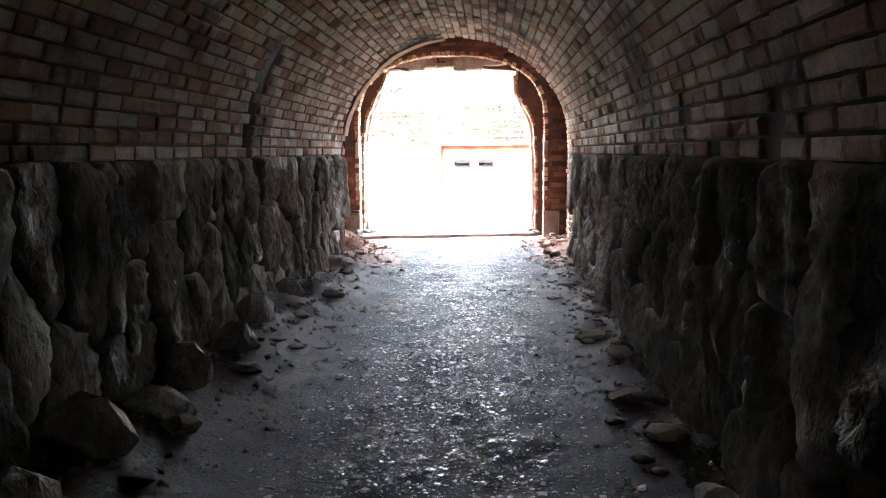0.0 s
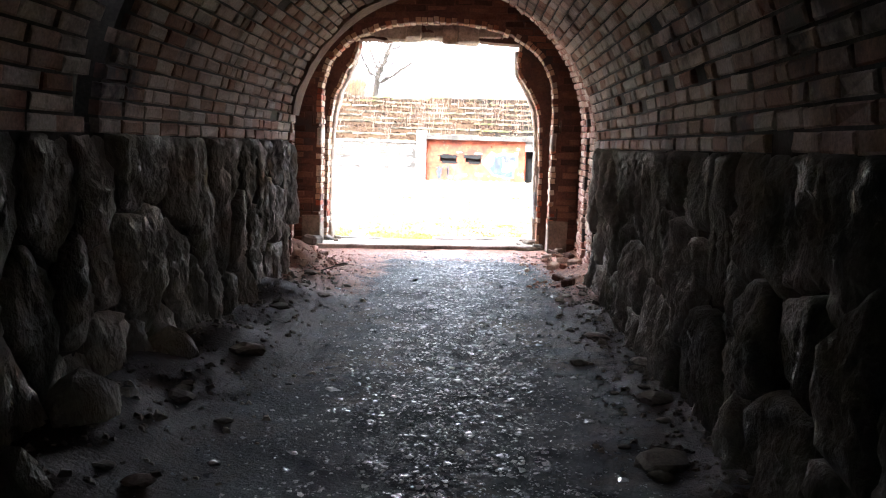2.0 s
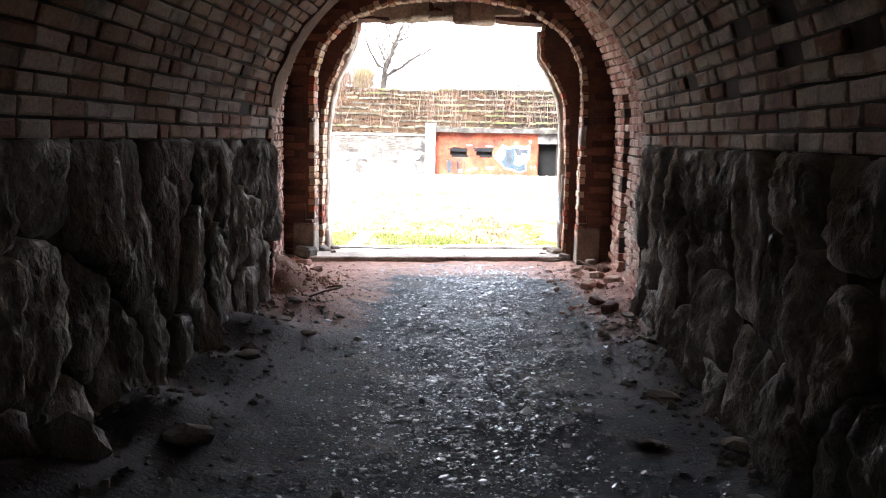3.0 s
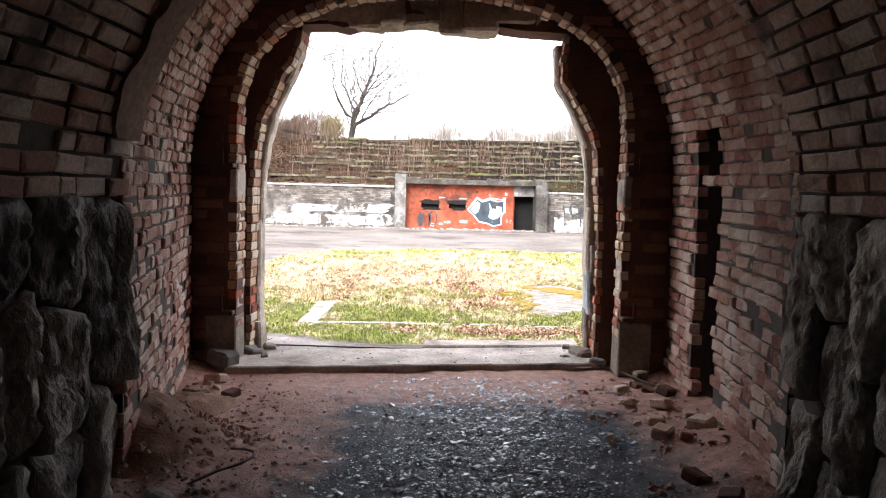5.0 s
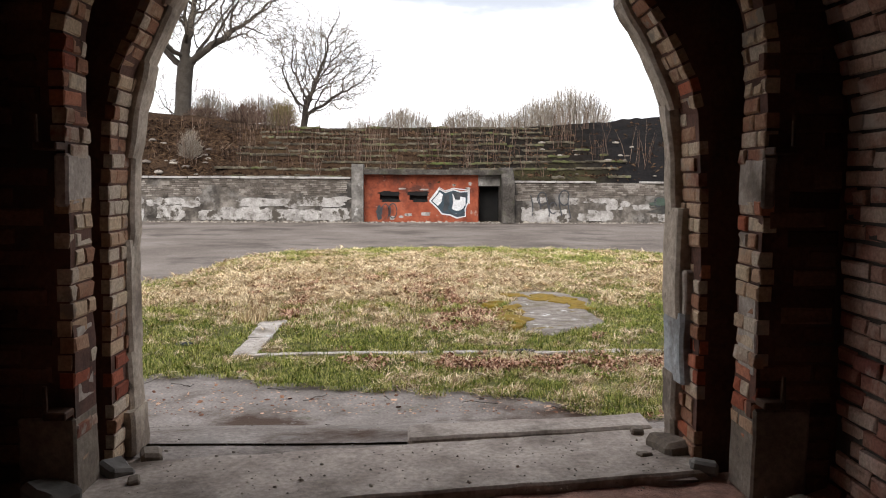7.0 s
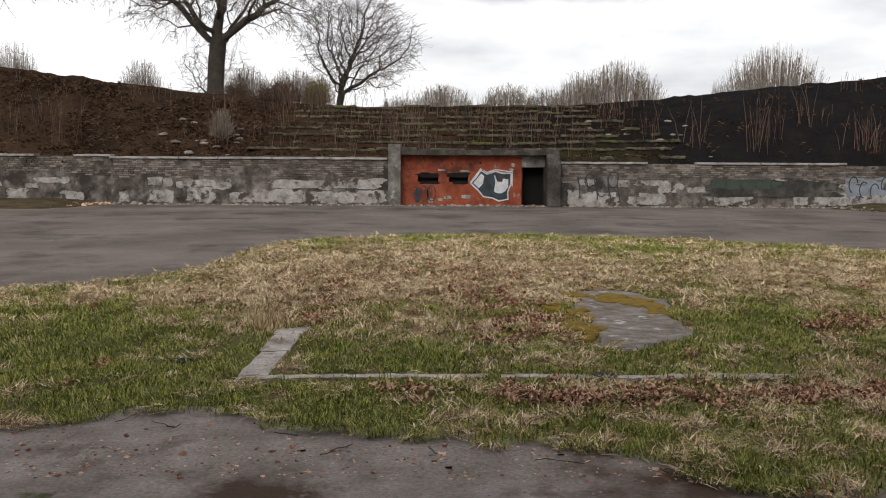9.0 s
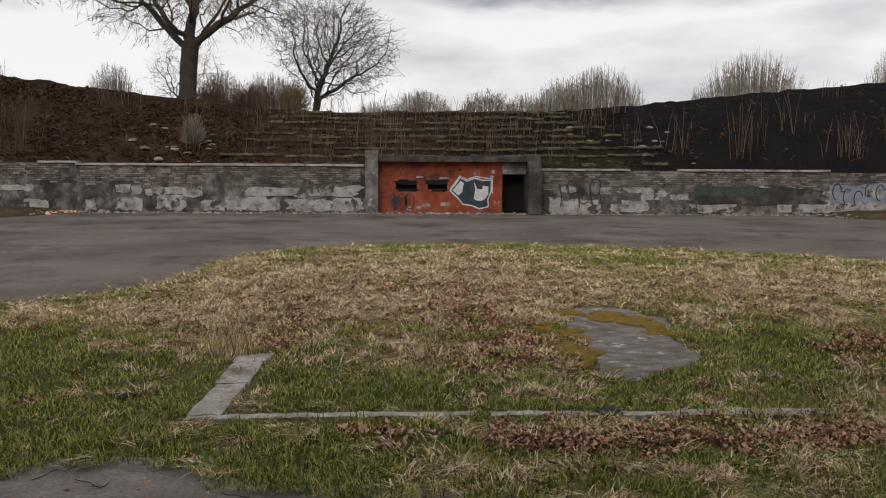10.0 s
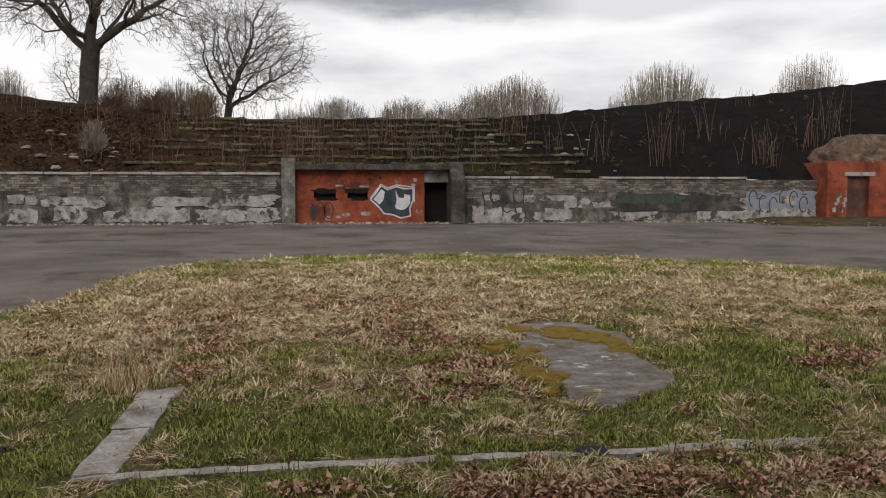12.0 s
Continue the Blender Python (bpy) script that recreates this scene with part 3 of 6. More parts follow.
chips(1900, lambda: NR.choice([-0.95 + abs(NR.normal(0, 0.36)), 2.08 - abs(NR.normal(0, 0.2))]), lambda: NR.uniform(1.0, 11.5), 0.026, floor_height, M["rubble_island"], "floor_rubble", "crumbled stone and mortar bits along the wall foot")
chips(420, lambda: NR.choice([NR.uniform(-1.5, -0.6), NR.uniform(1.4, 2.2)]), lambda: NR.uniform(11.4, 14.2), 0.028, floor_height, M["red_island"], "brick_rubble", "red brick crumbs on the chamber floor")


def boulder(w, d, h, seed, mat):
    bm = bmesh.new()
    bmesh.ops.create_icosphere(bm, subdivisions=2, radius=0.5)
    for v in bm.verts:
        k = 1 + 0.35 * noise.noise(v.co * 2.6 + Vector((seed, 0, seed))) + 0.15 * noise.noise(v.co * 6 + Vector((0, seed, 0)))
        v.co = Vector((v.co.x * k * w, v.co.y * k * d, max(v.co.z * k, -0.3) * h))
    me = bpy.data.meshes.new("loose_stone")
    bm.to_mesh(me)
    bm.free()
    me.materials.append(mat)
    return me


rs = random.Random(12)
LOOSE = [boulder(1, rs.uniform(0.7, 1.1), rs.uniform(0.5, 0.75), i * 2.7, M["rubble_object"]) for i in range(8)]


def loose(x, y, s, i, h=None, label="grey loose stone lying at the tunnel wall foot", group="loose stones along the tunnel"):
    z = (floor_height(x, y) if h is None else h) + 0.12 * s
    ob = thing("loose_stone", LOOSE[i % 8], label, "stone", group=group, m=pose(x, y, z - 0.05 * s, 0, 0, i * 67) @ Matrix.Diagonal((s, s, s * 0.55, 1)))
    return ob


for i, (x, y, s) in enumerate([(-0.62, 5.6, 0.24), (-0.5, 6.4, 0.16), (-0.7, 7.4, 0.22), (-0.6, 8.3, 0.26), (-0.72, 9.6, 0.2), (1.75, 4.6, 0.26), (1.7, 5.3, 0.3), (1.78, 6.2, 0.26), (1.66, 6.9, 0.30), (1.8, 7.7, 0.24), (1.72, 9.3, 0.22), (1.9, 10.28, 0.2), (1.86, 11.25, 0.12), (-0.66, 4.6, 0.26), (-0.58, 3.9, 0.2), (1.8, 3.9, 0.28), (1.9, 8.5, 0.2), (-0.75, 10.6, 0.16), (-0.8, 11.2, 0.2)]):
    loose(x + 0.1, y, s * 0.85, i)
# Boulders added to darken the near west wall foot, where shade falls.
ADDED_STONES = [boulder(1, rs.uniform(0.8, 1.2), rs.uniform(0.9, 1.3), 40 + i * 3.1, M["stone_object"]) for i in range(5)]
for i, (x, y, k) in enumerate([(-0.72, 2.9, 0.46), (-0.66, 3.5, 0.40), (-0.70, 4.1, 0.48), (-0.62, 4.75, 0.38), (-0.70, 5.3, 0.44), (-0.66, 6.05, 0.36), (-0.72, 6.8, 0.40), (-0.74, 7.9, 0.34)]):
    thing("fallen_stone", ADDED_STONES[i % 5], "large field stone added at the wall foot to darken it", "stone", group="slumped stones at the wall", m=pose(x - 0.1, y, floor_height(x, y), 0, 0, i * 71) @ Matrix.Diagonal((k * 0.9, k * 0.9, k * 0.8, 1)))
for i in range(46):
    side = i % 2
    loose((rs.uniform(-0.85, -0.3) if side else rs.uniform(1.6, 1.95)), rs.uniform(2.0, 11.3), rs.uniform(0.05, 0.13), i + 3)


# ---------- gate chamber ----------
def in_slot(x, y, z):
    return x > 2.0 and 12.92 < y < 13.55 and z < 1.95 and not 1.50 < z < 1.62


def splay(x, y, z):
    """The chamber widens and rises from the tunnel's end to the gate wall."""
    u = min(1.0, max(0.0, (y - Y1) / (YG - Y1)))
    k = (CC - XL) / (CC - CL) if x < CC else (XR - CC) / (CR - CC)
    k = k + (1 - k) * (u if x < CC else u ** 0.6)
    kz = 0.78 + 0.22 * u
    return CC + (x - CC) * k, y, z if z < ZS else ZS + (z - ZS) * kz


def splay_pose(m):
    p = m.translation.copy()
    q = Vector(splay(*p))
    ang = 0.0
    if p.x < CC - 0.5:
        ang = math.atan2((CC - CL) - (CC - XL), YG - Y1)
    return Matrix.Translation(q) @ Matrix.Rotation(ang * min(1, (CC - p.x) / 1.6), 4, "Z") @ Matrix.Translation(-p) @ m


def chamber_mesh():
    """Shell with a chase cut through the east wall."""
    V, F = [], []
    for y0, y1, lo in ((Y1, 12.92, False), (12.92, 13.55, True), (13.55, YG + 0.02, False)):
        length = CH_LEN - (1.98 if lo else 0)
        n = 4
        for i in range(n):
            v, f = sweep_shell(chamber, length, y0 + (y1 - y0) * i / n, y0 + (y1 - y0) * (i + 1) / n, 0.4, 60)
            b = len(V)
            V += [splay(x + (0.03 if x > CC else -0.03), y, z + (0.03 if z > 2 else 0)) for x, y, z in v]
            F += [tuple(b + j for j in q) for q in f]
    v, f = box_data(CR + 0.34, CR + 0.5, 12.8, 13.7, -0.1, 2.2)
    b = len(V)
    V += v
    F += [tuple(b + i for i in q) for q in f]
    return mesh_from("chamber_shell", V, F, M["mortar"])


cshell = thing("chamber_shell", chamber_mesh(), "mortar core of the brick gate chamber with a deep chase", "wall", "structure")
cb = course_poses(chamber, CH_LEN, Y1 - 0.02, YG, random.Random(21), course=0.08, brick=0.222, skip=0.04, joint=0.015, depth=0.08, keep=lambda x, y, z: not in_slot(x, y + 0.08 * lump(z, 0, 5, 3), z) and z > 0.02)
cb = [splay_pose(m) for m in cb]
wob = random.Random(24)
for m in cb:
    q = m.translation
    deep = 0.016 if q.z < 0.7 and wob.random() < 0.4 else 0.006
    m.translation = q + Vector(((1 if q.x > CC else -1) * abs(wob.gauss(0, deep)) if q.z < 1.9 else 0, 0, wob.gauss(0, 0.003)))
sr = random.Random(23)
for r in range(22):
    for k in range(3):
        if sr.random() < 0.85:
            cb.append(frame_pose((CR + 0.17 + sr.uniform(0, 0.06), 12.9 + 0.24 * k + (0.1 if r % 2 else 0), 0.06 + r * 0.088), (0, 0, 1), (0, 1, 0), (-1, 0, 0), 0.074, 0.225, 0.08, sr))
lay_bricks(cshell, "red", cb, lambda p: p.x > 1.9 and p.z < 1.6 or p.x < -0.9 and p.z < 1.1 and p.y > 12.0, random.Random(22), "peeling red brick courses of the gate chamber")


# plaster left on the corner where the vault meets the chamber
def band_profile(s):
    r = RV - 0.02
    a = math.pi - s / r
    return XC + r * math.cos(a), ZS + r * math.sin(a), math.sin(a), -math.cos(a), -math.cos(a), -math.sin(a)


def plaster_mesh():
    V, F = sweep_shell(lambda s: band_profile(s + 0.25), 1.9, Y1 - 0.22, Y1 + 0.06, 0.1, 40)
    V = [(x, y + (0.10 * lump(x, z, 3.0, 4) + 0.05 * lump(x, z, 9.0, 4) if y < Y1 else 0), z) for x, y, z in V]
    return mesh_from("plaster_band", V, F, M["plaster"])


thing("plaster_band", plaster_mesh(), "stained plaster remnant on the corner of the vault", "plaster", "structure")

# ---------- gate wall with arched opening ----------
GC, GH, GZ, GRISE = 0.34, 1.54, 1.95, 1.03


def gate_profile(off=0.0, n=40, zb=-0.1, rough=0.0):
    """Outline of the front opening from the left foot over the arch to the right foot."""
    pts = [(GC - GH - off, zb + (GZ - zb) * i / 10) for i in range(10)]
    for i in range(n + 1):
        a = math.pi * (1 - i / n)
        c, s = math.cos(a), math.sin(a)
        k = (abs(c) ** 2.4 + abs(s) ** 2.4) ** (-1 / 2.4)
        pts.append((GC + (GH + off) * c * k, GZ + (GRISE + off) * s * k))
    pts += [(GC + GH + off, zb + (GZ - zb) * (9 - i) / 10) for i in range(10)]
    if rough:
        pts = [(x + rough * lump(x * 3, z * 3, 2, 5), z + rough * lump(x * 3, z * 3, 2, 8)) for x, z in pts]
    return pts


def wall_with_hole(name, hole, x0, x1, z0, z1, y0, y1, mat, parent=None):
    """A wall slab in the xz plane whose opening follows the outline hole, foot to foot."""
    outer = []
    n = len(hole)
    for i, (x, z) in enumerate(hole):
        t = i / (n - 1)
        a = math.pi * (1 - t)
        c, s = math.cos(a), math.sin(a)
        k = 1 / max(abs(c), abs(s), 1e-6)
        cx, cz, hx, hz = (x0 + x1) / 2, z0, (x1 - x0) / 2, z1 - z0
        outer.append((cx + hx * c * k, cz + max(0, hz * s * k)))
    V, F = [], []
    for (x, z), (X, Z) in zip(hole, outer):
        for y in (y0, y1):
            V += [(x, y, z), (X, y, Z)]
    for i in range(n - 1):
        a, b = 4 * i, 4 * (i + 1)
        F += [(a, a + 1, b + 1, b), (a + 2, b + 2, b + 3, a + 3), (a, b, b + 2, a + 2), (a + 1, a + 3, b + 3, b + 1)]
    return mesh_from(name, V, F, mat)


gate = thing("wall_south", wall_with_hole("wall_south", gate_profile(0.0, rough=0.02), -9, 9.7, -0.9, 5.2, YG, YG + 0.24, M["gate_plain"]), "sooty dark brick gate wall with an arched opening", "wall", "structure")
part_mesh("groove", wall_with_hole("groove", gate_profile(0.13), -9, 9.7, -0.9, 5.2, YG + 0.242, YG + 0.42, M["gate_plain"]), gate, "dark door rebate behind the jambs")
# outer order: leaning haunches, broken flat head
REAR = [(-1.19, -0.2), (-1.19, 0.4), (-1.185, 0.9), (-1.18, 1.4), (-1.15, 1.80), (-1.10, 2.0), (-1.02, 2.17), (-0.93, 2.38), (-0.86, 2.46), (-0.79, 2.65), (-0.76, 2.79), (-0.55, 2.80), (-0.42, 2.77), (-0.22, 2.83), (-0.05, 2.87), (0.15, 2.90), (0.38, 2.88), (0.42, 2.84), (0.62, 2.82), (0.66, 2.87), (0.9, 2.80), (1.05, 2.78), (1.25, 2.77), (1.44, 2.76), (1.40, 2.55), (1.42, 2.38), (1.52, 2.24), (1.59, 2.12), (1.67, 1.96), (1.72, 1.80), (1.75, 1.4), (1.76, 0.9), (1.76, 0.4), (1.76, -0.2)]
YR0, YR1 = YG + 0.42, YG + 0.77
part_mesh("outer_arch", wall_with_hole("outer_arch", REAR, -9, 9.7, -0.9, 5.2, YR0, YR1, M["gate_plain"]), gate, "broken outer arch of brick and stone")


def polyline(pts):
    acc = [0.0]
    for (a, b), (c, d) in zip(pts, pts[1:]):
        acc.append(acc[-1] + math.hypot(c - a, d - b))

    def f(s):
        s = min(max(s, 0), acc[-1] - 1e-6)
        i = max(k for k in range(len(acc) - 1) if acc[k] <= s)
        (a, b), (c, d) = pts[i], pts[i + 1]
        L = acc[i + 1] - acc[i]
        t = (s - acc[i]) / L
        tx, tz = (c - a) / L, (d - b) / L
        return a + (c - a) * t, b + (d - b) * t, tx, tz, tz, -tx
    return f, acc[-1]


gp, gl = polyline(gate_profile(-0.012))
rp, rl = polyline(REAR)
eb = random.Random(56)


def lay_jamb(poses, seed):
    """Gate bricks, with faces spalled to bare orange low on the jambs."""
    bare_red = [m for m in poses if eb.random() < (0.5 if 0.12 < m.translation.z < 0.62 else 0.03)]
    lay_bricks(gate, "gate", [m for m in poses if m not in bare_red], lambda p: True, random.Random(seed), "gate bricks")
    lay_bricks(gate, "ember", bare_red, lambda p: True, random.Random(seed + 1), "spalled orange gate bricks")


lay_jamb(course_poses(gp, gl, YG - 0.012, YG + 0.245, random.Random(51), course=0.078, brick=0.2, depth=0.07, skip=0.03, joint=0.010, proud=0.004, keep=lambda x, y, z: not (1.40 < z < 1.57) and z > 0.1), 52)
lay_jamb(course_poses(rp, rl, YR0 - 0.01, YR1, random.Random(53), course=0.078, brick=0.22, depth=0.05, skip=0.03, joint=0.011, proud=0.012, keep=lambda x, y, z: z < 2.75 and z > 0.05), 54)

# dressed stones along the outer edge of the outer arch
M["quoin"] = surface("dressed_jamb_stone", [(0.25, 0.195, 0.15), (0.42, 0.345, 0.275), (0.55, 0.47, 0.385)], 3.0, 30, 0.92, 0.8, 0.012, stain=(0.13, 0.10, 0.08), stain_scale=1.8, spots=[((0.07, 0.055, 0.045), 9.0, 0.62, 0.70, 4.0)])
M["blue_stone"] = surface("blue_grey_jamb_stone", [(0.24, 0.255, 0.27), (0.36, 0.375, 0.385), (0.46, 0.47, 0.475)], 4.0, 30, 0.9, 0.6, 0.01, stain=(0.12, 0.105, 0.09), stain_scale=2.0)
QUOIN_L = [(-1.15, 0.02), (-1.17, 0.8), (-1.16, 1.49), (-1.11, 1.81), (-1.04, 2.07), (-0.90, 2.36), (-0.80, 2.62)]
QUOIN_R = [(1.37, 2.70), (1.39, 2.36), (1.50, 2.19), (1.57, 2.05), (1.64, 1.88), (1.69, 1.65), (1.70, 1.28), (1.70, 0.8), (1.72, 0.02)]


def quoin_stone(f, s0, s1, y0, y1, rng, mat):
    """One dressed stone bent along the arch line, with worn arrises."""
    V, F = [], []
    n = 6
    off = rng.uniform(-0.012, 0.012)
    ring = [(0.006, y0), (-0.012, y0 + 0.02), (-0.012, (y0 + y1) / 2), (-0.012, y1 - 0.02), (0.006, y1), (0.24, y1), (0.24, y0)]
    for i in range(n + 1):
        x, z, tx, tz, nx, nz = f(s0 + (s1 - s0) * i / n)
        e = 0.006 if i in (0, n) else 0.0
        for d, y in ring:
            w = 0.008 * lump(z, y, 9.0, s0 * 5) + off + (e if d < 0.05 else 0)
            V.append((x - nx * (d + w), y + 0.006 * lump(z, y, 11.0, 3), z - nz * (d + w)))
    k = len(ring)
    for i in range(n):
        for j in range(k):
            F.append((i * k + j, (i + 1) * k + j, (i + 1) * k + (j + 1) % k, i * k + (j + 1) % k))
    F += [tuple(range(k)), tuple(range(n * k + k - 1, n * k - 1, -1))]
    me = mesh_from("jamb_stone", V, F, mat)
    b = bmesh.new()
    b.from_mesh(me)
    bmesh.ops.recalc_face_normals(b, faces=b.faces)
    b.to_mesh(me)
    b.free()
    return me


qr = random.Random(91)
for pts in (QUOIN_L, QUOIN_R):
    qf, ql = polyline(pts)
    s = 0.0
    while s < ql - 0.05:
        l = min(qr.choice([0.22, 0.34, 0.46, 0.55]), ql - s)
        if ql - s - l < 0.12:
            l = ql - s
        mid_z = qf(s + l / 2)[1]
        wide = qr.choice([0.14, 0.19, 0.25])
        blue = 0.45 < mid_z < 0.85 and pts is QUOIN_R
        part_mesh("jamb_stone", quoin_stone(qf, max(0.0, s - 0.022), min(ql, s + l + 0.012), YR1 + 0.05 - (0.30 if blue else wide), YR1 + 0.05, qr, M["blue_stone" if blue else "quoin"]), gate, "blue-grey dressed jamb stone" if blue else "pale worn dressed jamb stone")
        s += l

# sooty bricks on the face of the gate wall
fr = random.Random(57)
poses = []
for r in range(38):
    z = 0.06 + r * 0.088
    x = CL - (0.13 if r % 2 else 0)
    while x < CR:
        l = 0.265 * fr.uniform(0.93, 1.05)
        a, b = max(x, CL), min(x + l, CR)
        x += l
        mid = (a + b) / 2
        u, v = (mid - GC) / (GH + 0.10), max(0, (z - GZ) / (GRISE + 0.10))
        if b - a > 0.07 and (abs(u) ** 2.4 + v ** 2.4 > 1 or (z < GZ and abs(u) > 1)):
            poses.append(frame_pose((mid, YG - 0.012, z), (0, 0, 1), (1, 0, 0), (0, -1, 0), 0.074, b - a - 0.013, 0.06, fr))
lay_bricks(gate, "soot", poses, lambda p: p.z < 2.0, fr, "sooty bricks of the gate wall face")
hr = random.Random(61)
x = -0.80
while x < 1.42:
    w = hr.uniform(0.16, 0.34)
    part("broken_stone", rough_box(x, min(x + w, 1.46), YR0 + hr.uniform(-0.05, 0.02), YR1 - 0.03, 2.78 + hr.uniform(-0.03, 0.05), 3.05, 0.07, 0.03, 0.02, x * 7), M["quoin"], gate, "jagged grey broken stone of the arch head")
    x += w * 0.93

M["sill"] = surface("dusty_concrete", [(0.24, 0.195, 0.162), (0.38, 0.318, 0.272), (0.49, 0.42, 0.365)], 3.0, 35, 0.95, 0.7, 0.008, stain=(0.13, 0.10, 0.078), stain_scale=1.6)
M["block"] = surface("brown_dressed_stone", [(0.10, 0.075, 0.058), (0.17, 0.135, 0.105), (0.25, 0.21, 0.17)], 2.5, 35, 0.93, 0.7, 0.012)
# dressed blocks in the jambs, threshold slab, hinge pins
for nm, x0, x1, z0, z1 in (("jamb_block", GC - GH - 0.05, GC - GH + 0.012, 1.34, 1.57), ("jamb_block", GC + GH - 0.012, GC + GH + 0.05, 1.34, 1.57), ("jamb_block", GC - GH - 0.25, GC - GH + 0.01, -0.02, 0.40), ("jamb_block", GC + GH - 0.012, GC + GH + 0.25, -0.02, 0.42)):
    part(nm, rough_box(x0, x1, YG - 0.02, YG + 0.25, z0, z1, 0.06, 0.006, 0.012, x0), M["sill"] if z0 > 1 else M["block"], gate, "dressed stone block")
for x, z, s in ((GC - GH, 1.58, -1), (GC + GH, 1.58, 1), (GC - GH, 0.41, -1), (GC + GH, 0.44, 1)):
    bm = rough_box(min(x, x + s * 0.1), max(x, x + s * 0.1), YG - 0.10, YG - 0.0, z, z + 0.035, 0.1, 0.002, 0.006)
    p = part("hinge_pin", bm, M["iron"], gate, "rusty iron hinge pin")
    bm = bmesh.new()
    bmesh.ops.create_cone(bm, segments=8, radius1=0.012, radius2=0.010, depth=0.13, cap_ends=True, matrix=Matrix.Translation((x + s * 0.09, YG - 0.085, z + 0.085)))
    q = part("pin", bm, M["iron"], p)
sill = solid("threshold_slab", -1.22, 1.80, YG - 0.05, YG + 0.66, -0.25, 0.035, M["sill"], "cracked grey concrete threshold slab", "threshold", "structure", step=0.08, amount=0.006, bevel=0.012)
for v in sill.data.vertices:
    v.co.y += 0.177 * v.co.x
    v.co.z += 0.005 * lump(v.co.x, v.co.y, 9, 3)
back = rough_box(0.28, 1.70, YG + 0.69, YG + 0.95, -0.25, 0.055, 0.08, 0.008, 0.015, 3.0)
for v in back.verts:
    v.co.y += 0.15 * v.co.x
part("back_slab", back, M["sill"], sill, "cracked back slab")
chips(260, lambda: NR.uniform(-1.1, 1.7), lambda: NR.uniform(YG, YG + 0.8), 0.008, lambda x, y: 0.038, M["rubble_island"], "sill_grit", "grit and stone crumbs on the threshold")
# mortar patches and bright bricks on the east jamb
part("render_patch", rough_box(GC + GH - 0.006, GC + GH + 0.04, YG + 0.02, YG + 0.22, 0.56, 0.98, 0.05, 0.006, 0.01, 2.0), M["sill"], gate, "grey render patch")
part("render_patch", rough_box(1.715, 1.78, YR0 + 0.1, YR1 - 0.02, 0.5, 1.0, 0.05, 0.012, 0.01, 5.0), M["sill"], gate, "grey render patch")
part("render_patch", rough_box(GC - GH - 0.04, GC - GH + 0.006, YG + 0.03, YG + 0.22, 0.45, 0.8, 0.05, 0.006, 0.01, 8.0), M["sill"], gate, "grey render patch")
ar = random.Random(83)
for i, (x, y, w) in enumerate([(-1.14, YG + 0.3, 0.16), (-1.05, YG + 0.55, 0.13), (-1.0, YG + 0.16, 0.07), (-1.28, YG - 0.12, 0.24), (1.68, YG + 0.6, 0.22), (1.52, YG + 0.5, 0.08), (1.76, YG + 0.32, 0.14), (1.58, YG + 0.86, 0.09), (2.02, YG - 0.2, 0.1)]):
    bm = rough_box(-w / 2, w / 2, -w * 0.4, w * 0.4, -0.03, w * ar.uniform(0.25, 0.5), 0.05, w * 0.12, w * 0.12, i * 2.3)
    me = bpy.data.meshes.new("broken_stone")
    bm.to_mesh(me)
    bm.free()
    me.materials.append(M["block"] if i % 3 else M["old_concrete"])
    thing("broken_stone", me, "angular broken stone at the foot of the gate jamb", "stone", "", "broken stones at the gate", pose(x, y, 0.03, ar.uniform(-8, 8), ar.uniform(-8, 8), ar.uniform(0, 360)))
ring = new("iron_ring", None)
tagged(ring, "rusty iron hook set in the chamber wall", "hook")
bm = bmesh.new()
bmesh.ops.create_cone(bm, segments=10, radius1=0.035, radius2=0.03, depth=0.16, cap_ends=True, matrix=Matrix.Translation((CL + 0.06, 13.0, 2.45)) @ pose(0, 0, 0, 0, 90, 0))
part("stub", bm, M["iron"], ring)

# ---------- courtyard ----------
ZC = -0.8
YW = 54.7
GREEN = [(0.09, 0.125, 0.02), (0.28, 0.31, 0.062), (0.52, 0.48, 0.17)]
STRAW = [(0.17, 0.105, 0.055), (0.57, 0.405, 0.225), (0.95, 0.79, 0.53)]
M["soil"] = surface("lawn_soil", [(0.04, 0.036, 0.018), (0.085, 0.065, 0.038), (0.14, 0.10, 0.06)], 1.5, 35, 0.95, 0.8, 0.03, spec=0.05)
M["green"] = surface("green_grass", GREEN, 1.2, 8, 0.7, 0, 0, "island", rnd_amount=0.6, spec=0.06)
M["straw"] = surface("dry_grass", STRAW, 1.2, 8, 0.8, 0, 0, "island", rnd_amount=0.6, spec=0.05)
M["leaf"] = surface("dead_leaves", [(0.18, 0.08, 0.05), (0.42, 0.22, 0.135), (0.70, 0.46, 0.32)], 2, 15, 0.8, 0, 0, "island", rnd_amount=0.85, spec=0.08)
M["lawn"] = zoned("lawn_thatch", ((0.058, 0.06, 0.023), (0.18, 0.172, 0.066)), [((0.07, 0.048, 0.026), (0.40, 0.288, 0.165)), ((0.07, 0.038, 0.024), (0.24, 0.135, 0.085))], 2.2, 26.0)
M["wallstone"] = surface("patchy_court_wall", [(0.035, 0.03, 0.026), (0.10, 0.087, 0.075), (0.25, 0.222, 0.195)], 1.5, 9, 0.93, 0.6, 0.02, stain=(0.21, 0.195, 0.18), stain_scale=1.1, spec=0.1, grain=0.22, spots=[((0.045, 0.04, 0.036), 0.55, 0.52, 0.62, 13.0), ((0.04, 0.036, 0.032), 3.0, 0.62, 0.68, 23.0)])
